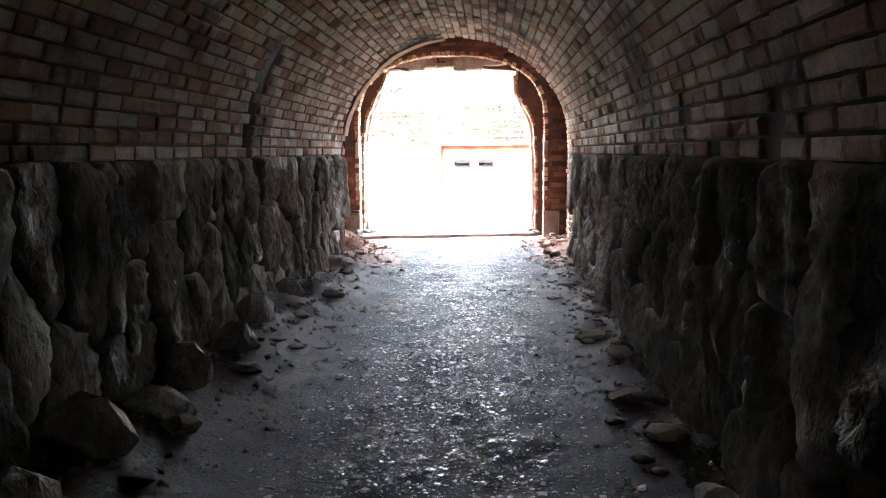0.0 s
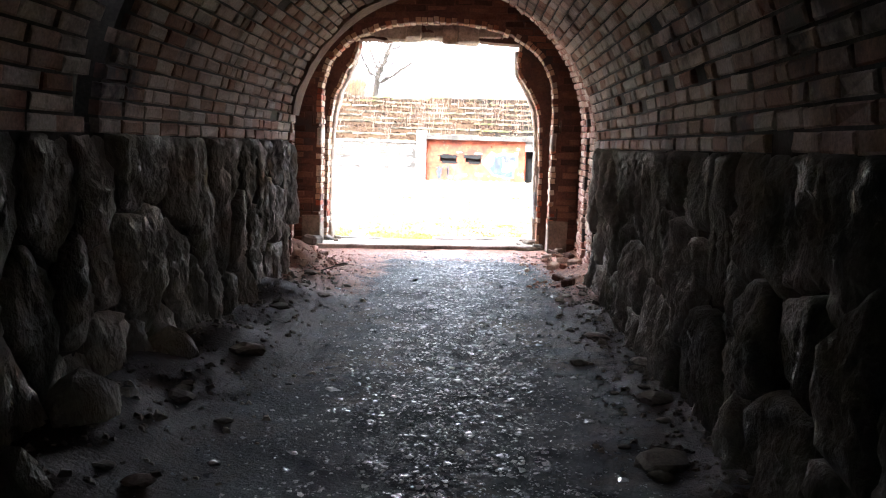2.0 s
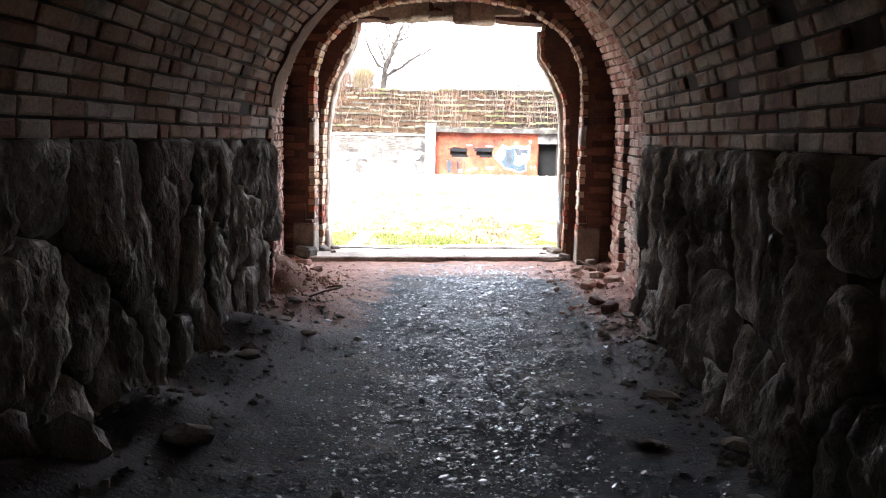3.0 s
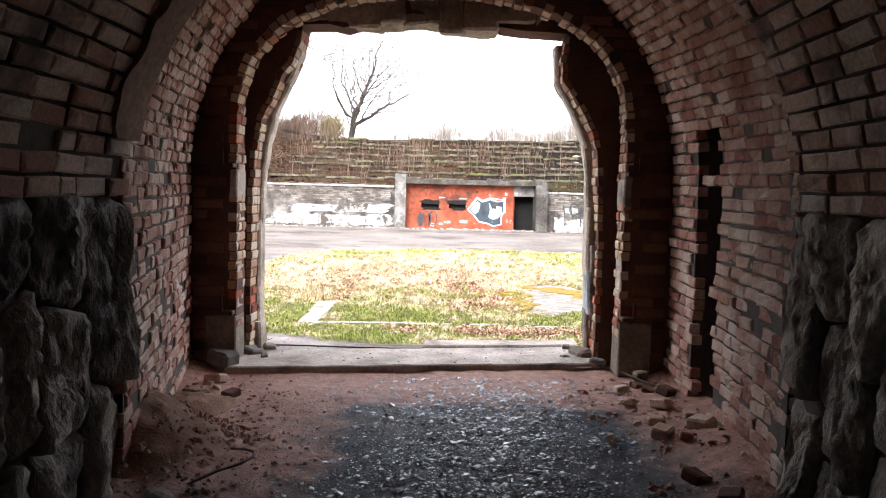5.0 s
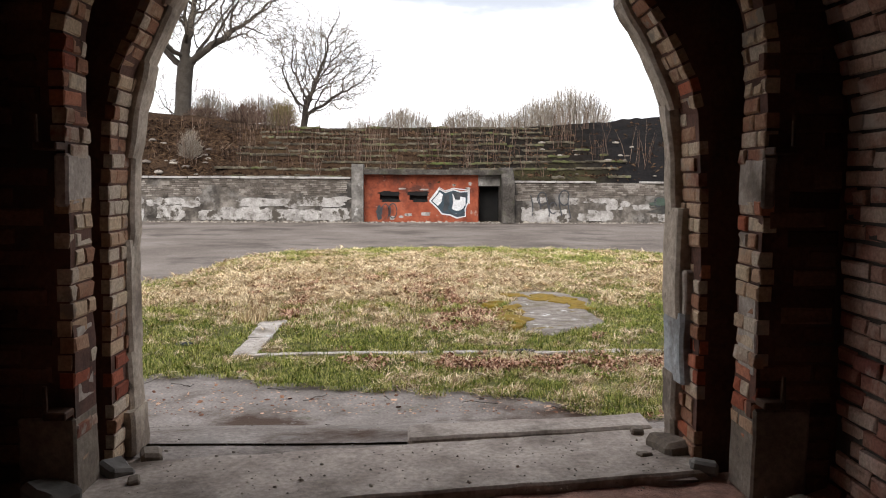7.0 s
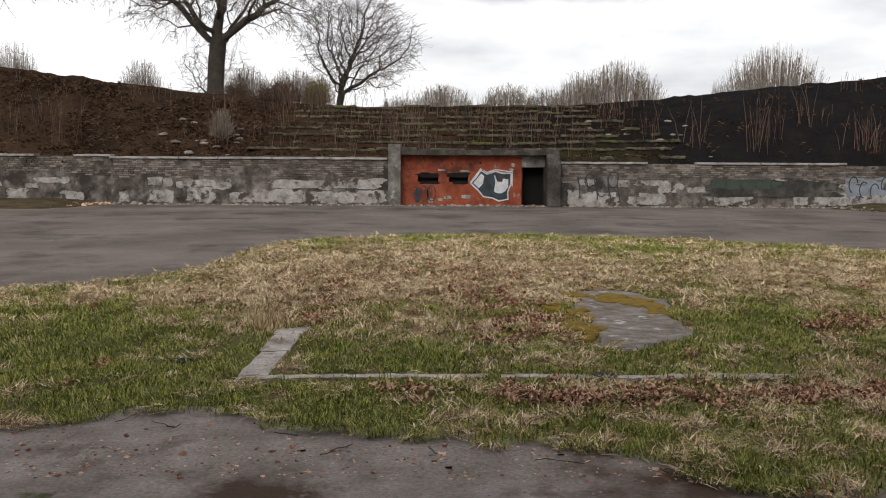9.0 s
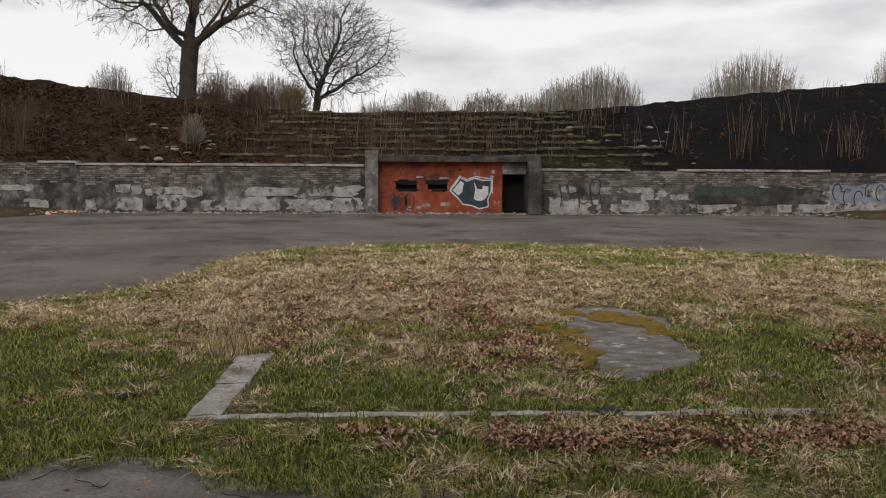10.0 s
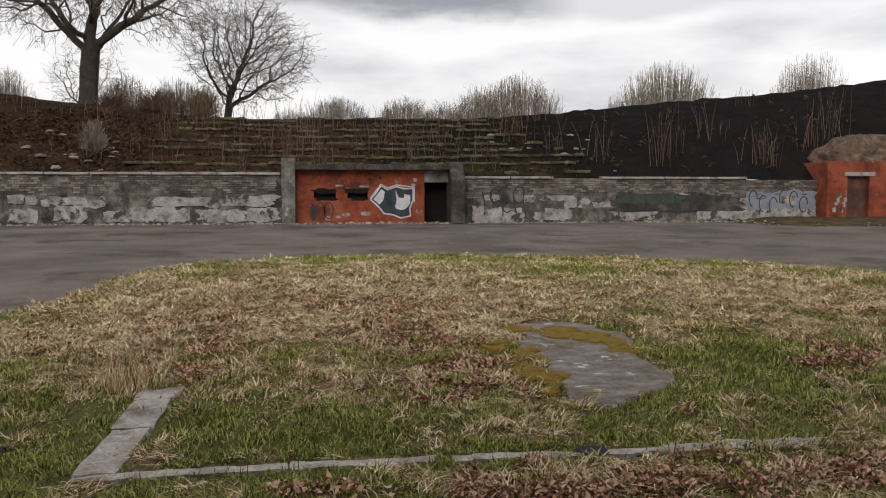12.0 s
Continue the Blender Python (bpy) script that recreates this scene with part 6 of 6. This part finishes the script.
def leaves(n):
    g = np.random.default_rng(44)
    k = n * 12
    y = 17.5 + 14 * g.random(k) ** 1.3
    x = g.uniform(-5.5, 12, k)
    ok = (pick(OPEN, x, y) > 0) & (pick(LEAFY, x, y) > 0.33 + np.abs(g.normal(0, 0.24, k)))
    x, y = x[ok][:n], y[ok][:n]
    c = len(x)
    s, a = g.uniform(0.012, 0.030, c), g.uniform(0, 6.283, c)
    u, v = np.cos(a) * s, np.sin(a) * s
    z = pick(GROUND, x, y) + g.uniform(0.012, 0.07, c)
    t = g.normal(0, 0.6, (4, c)) * s
    V = np.stack([np.stack([x + u, y + v, z + t[0]], 1), np.stack([x - v * 0.6, y + u * 0.6, z + t[1]], 1), np.stack([x - u, y - v, z + t[2]], 1), np.stack([x + v * 0.6, y - u * 0.6, z + t[3]], 1)], 1).reshape(-1, 3)
    T = (np.arange(c)[:, None, None] * 4 + np.array([[0, 1, 2], [0, 2, 3]])[None]).reshape(-1, 3)
    thing("dead_leaves", tri_mesh("dead_leaves", V, T, M["leaf"]), "drifts of brown dead leaves on the lawn", "leaves", "stuff")


leaves(48000)


# ---------- trees and scrub ----------
class Tubes:
    def __init__(self):
        self.v, self.f = [], []

    def add(self, pts, radii, sides):
        b = len(self.v)
        for i, (p, r) in enumerate(zip(pts, radii)):
            d = (pts[min(i + 1, len(pts) - 1)] - pts[max(i - 1, 0)]).normalized()
            s = d.cross(Vector((0.3, 1, 0.2))).normalized()
            t = d.cross(s)
            for k in range(sides):
                a = 2 * math.pi * k / sides
                q = p + (s * math.cos(a) + t * math.sin(a)) * r
                self.v.append(q[:])
        for i in range(len(pts) - 1):
            for k in range(sides):
                j = (k + 1) % sides
                self.f.append((b + i * sides + k, b + i * sides + j, b + (i + 1) * sides + j, b + (i + 1) * sides + k))


def grow(seed, trunk, attract, step, reach, kill, pull=(0, 0, 0)):
    """Grow a branching skeleton from the trunk's points towards points scattered in the crown. Gives places and parents."""
    g = np.random.default_rng(seed)
    pos, par = [np.array(p, float) for p in trunk], [-1] + list(range(len(trunk) - 1))
    A = attract.copy()
    near = np.zeros(len(A), int)
    dist = np.full(len(A), 1e9)

    def look_at(first):
        for k in range(first, len(pos)):
            d = np.linalg.norm(A - pos[k], axis=1)
            m = d < dist
            dist[m], near[m] = d[m], k
    look_at(0)
    for _ in range(90):
        if len(A) == 0 or len(pos) > 8000:
            break
        first = len(pos)
        active = dist < reach
        if not active.any():
            break
        for k in np.unique(near[active]):
            d = A[active & (near == k)] - pos[k]
            v = (d / (np.linalg.norm(d, axis=1)[:, None] + 1e-6)).mean(0) + g.normal(0, 0.16, 3) + np.array(pull)
            pos.append(pos[k] + step * v / (np.linalg.norm(v) + 1e-6))
            par.append(int(k))
        look_at(first)
        keep = dist > kill
        A, near, dist = A[keep], near[keep], dist[keep]
    return pos, par


def crown_points(seed, n, centre, radii, floor=-1.0):
    """Points scattered in an uneven ellipsoid, denser towards its skin."""
    g = np.random.default_rng(seed)
    out = []
    while len(out) < n:
        v = g.normal(0, 1, 3)
        v /= np.linalg.norm(v)
        if v[2] < floor:
            continue
        edge = 0.86 + 0.22 * noise.noise(Vector(v * 2.2) + Vector((seed, 0, 0)))
        out.append(np.array(centre) + v * np.array(radii) * edge * g.random() ** 0.42)
    return np.array(out)


def tree(name, x, y, z, trunk, trunk_r, centre, radii, n, seed, label, step=0.45, twig_r=0.012, floor=-1.0, twigs=3, droop=0.1):
    rng = random.Random(seed)
    root = new(name, None)
    root.location = (x, y, z)
    tagged(root, label, "tree", "trees on the bank")
    pos, par = grow(seed, trunk, crown_points(seed, n, centre, radii, floor), step, max(radii) * 1.6, step * 1.15)
    kids = [[] for _ in pos]
    for k, p in enumerate(par):
        if p >= 0:
            kids[p].append(k)
    ends = sum(1 for q in kids if not q)
    power = math.log(max(ends, 3)) / math.log(trunk_r / twig_r)
    rad = [0.0] * len(pos)
    for k in range(len(pos) - 1, -1, -1):
        rad[k] = sum(rad[q] ** power for q in kids[k]) ** (1 / power) if kids[k] else twig_r
    big, small = Tubes(), Tubes()
    todo = [0]
    while todo:
        k = todo.pop()
        chain = [par[k]] if par[k] >= 0 else []
        while True:
            chain.append(k)
            if not kids[k]:
                break
            q = max(kids[k], key=lambda c: rad[c])
            todo += [c for c in kids[k] if c != q]
            k = q
        if len(chain) < 2:
            continue
        rr = [rad[c] for c in chain]
        rr[0] = min(rr[0], rr[1] * 1.25)
        if chain[0] == 0:
            rr[0] *= 1.4
        (big if rr[1] > 0.05 else small).add([Vector(pos[c]) for c in chain], rr, 8 if rr[1] > 0.12 else (5 if rr[1] > 0.05 else 3))
        for c in chain[1:]:
            if rad[c] < twig_r * 2.2:
                for _ in range(twigs):
                    p, l = Vector(pos[c]), rng.uniform(0.3, 0.85)
                    d = (p - Vector(centre)).normalized() * 0.5 + Vector((rng.gauss(0, 0.6), rng.gauss(0, 0.6), rng.gauss(0, 0.5) - droop))
                    m = p + d * l * 0.5
                    small.add([p, m, m + (d + Vector((rng.gauss(0, 0.3), 0, rng.gauss(0.1, 0.3)))) * l * 0.5], [twig_r * 0.6, twig_r * 0.5, twig_r * 0.9], 3)
    part_mesh("trunk", mesh_from("trunk", big.v, big.f, M["bark"], True), root, "dark trunk and bare limbs")
    part_mesh("crown", mesh_from("crown", small.v, small.f, M["twig"]), root, "bare twigs with first buds")
    return root


tree("bare_tree", -15.6, 68.6, bank_h(-15.6, 68.6) - 0.1, [(0, 0, -0.5), (0.02, 0, 1.2), (0.1, 0, 2.6), (0.25, 0, 4.0)], 0.56, (0.4, 0, 8.2), (9.0, 5.6, 5.6), 3600, 3, "large dark bare tree standing on the bank", 0.42, 0.016, -0.72, 3, 0.45)
tree("bare_tree", -8.7, 79.0, 5.0, [(0, 0, -0.5), (0.1, 0, 0.9), (0.25, 0, 1.8)], 0.30, (1.7, 0, 5.7), (5.3, 4.2, 5.3), 2400, 8, "slender bare tree behind the bank with fine twigs", 0.34, 0.016, -0.9, 3, 0.15)
tree("bare_tree", -28.5, 63.0, bank_h(-28.5, 63) - 0.1, [(0, 0, -0.5), (0.1, 0, 1.8), (0.3, 0, 3.6)], 0.5, (0.8, 0, 6.6), (8.2, 5.0, 5.0), 1500, 12, "large bare tree with long spreading boughs", 0.42, 0.016, -0.5, 3, 0.5)


def dome_scrub(x, y, w, top, n, seed, label="round thicket of bare upright branches behind the bank", mat="twig"):
    """A thicket: many thin stems rising and splaying from the ground."""
    rng = random.Random(seed)
    n = int(n * 2.6)
    z0 = 3.8
    t = Tubes()
    for k in range(n):
        u = rng.uniform(-1, 1)
        v = rng.uniform(-1, 1)
        h = (top - z0) * math.sqrt(max(0.06, 1 - u * u * 0.93)) * rng.uniform(0.74, 1.0)
        bx, by = u * w * 0.36, v * w * 0.3
        tx = u * w * 0.5 + rng.gauss(0, 0.22)
        pts = [Vector((bx, by, 0)), Vector((bx + (tx - bx) * 0.45, by, h * 0.55)), Vector((tx + rng.gauss(0, 0.06), by + rng.gauss(0, 0.1), h))]
        t.add(pts, [0.026, 0.017, 0.009], 3)
        for m in range(5):
            f = rng.uniform(0.5, 0.95)
            p = pts[1].lerp(pts[2], (f - 0.5) * 2)
            q = p + Vector((rng.gauss(0, 0.22), rng.gauss(0, 0.2), rng.uniform(0.2, 0.45)))
            t.add([p, q], [0.011, 0.006], 3)
    return thing("thicket", mesh_from("thicket", t.v, t.f, M["scrub"]), label, "thicket", "stuff", "thickets behind the bank", pose(x, y, z0))


def px_world(px, py, y=80.0):
    """Bearing in the court to a place on the plane at y."""
    k = (y - 12.87) / 1444
    return 0.16 + (px - 791) * k, 1.42 + (287 - py) * k


for i, (px, w, top, n) in enumerate([(30, 110, 78, 110), (255, 90, 108, 90), (440, 110, 118, 150), (520, 110, 122, 160), (778, 130, 150, 130), (895, 110, 149, 120), (960, 90, 158, 90), (1020, 110, 128, 120), (1085, 170, 108, 210), (1350, 190, 82, 260), (1260, 40, 140, 30), (1620, 140, 60, 150), (700, 80, 172, 60)]):
    x, z = px_world(px, top)
    dome_scrub(x, 80.0, w * 0.0465, z, n, i + 2)
tree("bare_tree", -20.2, 84.0, 4.5, [(0, 0, -0.5), (0, 0, 0.8), (0, 0, 1.8)], 0.16, (0, 0, 4.4), (3.4, 2.6, 3.6), 900, 21, "small grey bare tree behind the bank", 0.4, 0.012, -0.8, 3, 0.1)


def weed_clump(x, y, n, h, seed, spread=0.6, label="clump of dry reddish weed stems on the bank"):
    rng = random.Random(seed)
    t = Tubes()
    for k in range(n):
        bx, by = rng.gauss(0, spread * 0.5), rng.gauss(0, spread * 0.3)
        hh = h * rng.uniform(0.5, 1.1)
        lean = rng.gauss(0, 0.16)
        zz = bank_h(x + bx, y + by) - bank_h(x, y)
        pts = [Vector((bx, by, zz - 0.1)), Vector((bx + lean * hh * 0.4, by, zz + hh * 0.55)), Vector((bx + lean * hh, by + rng.gauss(0, 0.05), zz + hh))]
        t.add(pts, [0.014, 0.010, 0.005], 3)
        if rng.random() < 0.5:
            p = pts[1].lerp(pts[2], rng.uniform(0, 0.6))
            t.add([p, p + Vector((rng.gauss(0, 0.15), 0, 0.35))], [0.012, 0.006], 3)
    return thing("weed_clump", mesh_from("weed_clump", t.v, t.f, M["stem"]), label, "weeds", "stuff", "weed clumps on the bank", pose(x, y, bank_h(x, y)))


wc = random.Random(33)
for i in range(46):
    x = wc.uniform(-10, 13)
    y = YW + wc.uniform(0.8, 9.0)
    weed_clump(x, y, wc.randint(5, 14), wc.uniform(0.9, 2.1), i, wc.uniform(0.5, 1.6))
for i, (x, y, n, h) in enumerate([(16.4, 56.5, 16, 2.9), (17.3, 57, 12, 2.6), (22.0, 56.3, 34, 2.0), (25.0, 57, 18, 2.4), (27, 58, 16, 3.2), (19.5, 58, 8, 2.4), (13.8, 57.5, 10, 2.4), (-20.5, 56.3, 18, 2.6), (-22.5, 57, 12, 2.2), (-24.5, 56.5, 20, 1.8), (-12.2, 57.2, 22, 2.0), (-7.5, 62.5, 30, 1.6), (-9.5, 63, 36, 1.8), (-5.5, 63.5, 18, 1.2)]):
    weed_clump(x, y, n, h, 100 + i, 1.0)
for i in range(14):
    x = wc.choice([wc.uniform(-27, -10), wc.uniform(-24, -12), wc.uniform(13, 30)])
    y = YW + wc.uniform(1.0, 7.0)
    weed_clump(x, y, wc.randint(6, 14), wc.uniform(0.4, 1.1), 200 + i, 1.3, "low dry grass tuft on the dark bank")

# ---------- roots, wire and brick lumps on the chamber floor ----------
def wire(name, pts, r, mat, label, category):
    t = Tubes()
    t.add([Vector(p) for p in pts], [r] * len(pts), 6)
    return thing(name, mesh_from(name, t.v, t.f, mat, True), label, category)


wire("root", [(-0.62 + 0.22 * math.sin(0.5 * i), 11.35 + 0.10 * i, floor_height(-0.6, 11.3 + 0.1 * i) + 0.02 + 0.05 * math.sin(0.52 * i)) for i in range(7)], 0.007, M["twig"], "thin pale root curling out of the dirt", "root")
wire("iron_bar", [(2.12, 13.75, 0.02), (1.98, 14.0, 0.03), (1.88, 14.16, 0.05)], 0.011, M["iron"], "rusty iron bar lying by the gate wall", "bar")
lr = random.Random(91)
LUMP = [rough_box(-0.06, 0.06, -0.05, 0.05, 0, 0.06, 0.04, 0.012, 0.012, i * 1.9) for i in range(4)]
LUMPS = []
for bm in LUMP:
    me = bpy.data.meshes.new("brick_lump")
    bm.to_mesh(me)
    bm.free()
    me.materials.append(M["red_object"] if len(LUMPS) % 2 else M["soot_object"])
    LUMPS.append(me)
for i in range(26):
    east = i % 5 < 3
    x = lr.uniform(1.75, 2.15) if east else lr.uniform(-1.35, -0.9)
    y = lr.uniform(11.4, 14.0)
    s = lr.uniform(0.5, 1.3)
    thing("brick_lump", LUMPS[i % 4], "broken red brick lump lying in the dust", "brick", group="broken brick lumps", m=pose(x, y, floor_height(x, y) - 0.005, lr.uniform(-14, 14), lr.uniform(-14, 14), lr.uniform(0, 360)) @ Matrix.Diagonal((s, s, s, 1)))


# ---------- matted dead growth on the bank ----------
def bank_growth(n):
    g = np.random.default_rng(77)
    V, F = [], []
    for k in range(n // 10):
        cx, cy = g.uniform(-31, 31), YW + 0.5 + 7.6 * g.random()
        if lump(cx, cy, 0.35, 6) < -0.05 + g.normal(0, 0.15) or (-10 < cx < 12 and g.random() < 0.5) or (cx > 12 and g.random() < 0.93):
            continue
        a0 = g.uniform(0, 6.283)
        for j in range(10):
            x, y = cx + g.normal(0, 0.22), cy + g.normal(0, 0.22)
            h, a = g.uniform(0.12, 0.38), a0 + g.normal(0, 0.7)
            dx, dy, w = math.cos(a) * h, math.sin(a) * h, g.uniform(0.003, 0.007)
            z, up = bank_h(x, y) - 0.02, h * g.uniform(0.15, 0.6)
            b = len(V)
            V += [(x - w, y, z), (x + w, y, z), (x + dx * 0.5 + w, y + dy * 0.5, z + up), (x + dx, y + dy, z + up * g.uniform(0.2, 1.0))]
            F += [(b, b + 1, b + 2), (b, b + 2, b + 3)]
    mat = surface("dead_bank_growth", [(0.018, 0.011, 0.008), (0.05, 0.029, 0.018), (0.105, 0.066, 0.04)], 0.5, 5, 0.95, 0, 0, "island", rnd_amount=0.55, spec=0.03)
    thing("bank_growth", mesh_from("bank_growth", V, F, mat), "matted dead brown growth on the scorched bank", "grass", "stuff")


bank_growth(52000)
M["olive"] = surface("budding_olive_twigs", [(0.10, 0.085, 0.035), (0.19, 0.16, 0.07), (0.26, 0.20, 0.12)], 2, 10, 0.95, 0, 0, "island", rnd_amount=0.7, spec=0.05)


def bush(x, y, w, h, n, seed, mat, label):
    rng = random.Random(seed)
    t = Tubes()
    for k in range(n):
        a, s = rng.uniform(0, 6.283), rng.random() ** 0.5
        tip = Vector((math.cos(a) * s * w / 2, math.sin(a) * s * w / 2, h * math.sqrt(max(0.05, 1 - s * s)) * rng.uniform(0.6, 1.0)))
        t.add([tip * 0.1, tip * 0.55 + Vector((rng.gauss(0, 0.1), 0, 0.1)), tip], [0.014, 0.01, 0.006], 3)
        for m in range(3):
            p = tip * rng.uniform(0.5, 0.95)
            t.add([p, p + Vector((rng.gauss(0, 0.15), rng.gauss(0, 0.15), rng.uniform(0.1, 0.35)))], [0.007, 0.004], 3)
    thing("bush", mesh_from("bush", t.v, t.f, M[mat]), label, "bush", "stuff", "bushes on the bank", pose(x, y, bank_h(x, y) - 0.05))


bush(-8.1, 65.0, 2.4, 2.2, 420, 3, "olive", "budding olive-green bush on the bank crest")
bush(-10.6, 65.5, 3.6, 1.7, 420, 4, "stem", "reddish brown bare bush on the bank crest")
bush(-12.2, 57.6, 1.6, 1.9, 260, 5, "scrub", "pale dry bush on the bank")
bush(-13.5, 66.0, 3.0, 1.2, 260, 6, "stem", "reddish brown bare bush on the bank crest")

# twigs and leaf crumbs at the edge of the apron
er = random.Random(101)
for i in range(14):
    x = er.uniform(-3.2, 4.0)
    y = interp(NEAR, x) + er.uniform(-0.35, 0.1)
    a, l = er.uniform(0, 3.14), er.uniform(0.1, 0.38)
    z = apron_h(x, y) + 0.012
    pts = [(x + math.cos(a) * l * (k / 4 - 0.5), y + math.sin(a) * l * (k / 4 - 0.5) + er.gauss(0, 0.012), z + abs(er.gauss(0, 0.008))) for k in range(5)]
    tagged(wire("twig", pts, 0.0035, M["bark"], "dead twig lying on the apron edge", "twig"), group="twigs on the apron")
ev = NR
chips(1600, lambda: ev.uniform(-4, 5), lambda: 18.3 + abs(ev.normal(0, 0.7)), 0.022, apron_h, M["leaf"], "leaf_crumbs", "brown leaf crumbs on the apron edge", 0.15, 0.4)
chips(900, lambda: ev.uniform(-4, 4), lambda: ev.uniform(15.4, 19.4), 0.014, apron_h, M["rubble_island"], "apron_grit", "pale grit on the asphalt apron", 0.3, 0.4)


# heap of crumbled brick earth at the foot of the chamber wall
def earth_heap(x, y, rx, ry, h, seed):
    V, F = [], []
    n, m = 12, 36
    for i in range(n + 1):
        r = i / n
        for k in range(m):
            a = 6.2832 * k / m
            px, py = x + rx * r * math.cos(a) * (1 + 0.18 * lump(k * 0.6, 0, 1, seed)), y + ry * r * math.sin(a)
            V.append((px, py, floor_height(px, py) - 0.03 + h * (1 - r * r) ** 1.2 + 0.05 * (1 - r) * lump(px, py, 6, seed) + 0.02 * lump(px, py, 17, seed)))
    for i in range(n):
        for k in range(m):
            j = (k + 1) % m
            F.append((i * m + k, i * m + j, (i + 1) * m + j, (i + 1) * m + k))
    return thing("earth_heap", mesh_from("earth_heap", V, F, M["heap"], True), "heap of orange-brown crumbled brick earth by the wall", "earth", "stuff")


M["heap"] = surface("ochre_brick_earth", [(0.12, 0.062, 0.04), (0.22, 0.12, 0.078), (0.33, 0.20, 0.13)], 4, 60, 0.96, 1.0, 0.02, spots=[((0.30, 0.10, 0.05), 7.0, 0.62, 0.68, 5.0)])
earth_heap(-1.02, 12.05, 0.42, 0.75, 0.16, 2.0)
earth_heap(-1.2, 13.1, 0.38, 0.6, 0.08, 5.0)
chips(420, lambda: ev.normal(-0.75, 0.22), lambda: ev.normal(12.2, 0.6), 0.019, lambda x, y: floor_height(x, y) + 0.12 * max(0, 1 - ((x + 1.0) / 0.5) ** 2 - ((y - 12.05) / 0.75) ** 2), M["red_island"], "brick_crumbs", "red and ochre brick crumbs on the chamber floor", 0.5, 0.4)
chips(2600, lambda: ev.uniform(-0.6, 2.0), lambda: ev.uniform(10.8, 13.2), 0.009, floor_height, M["chip"], "floor_chips", "grey stone chips scattered on the chamber floor", 0.4, 0.4)
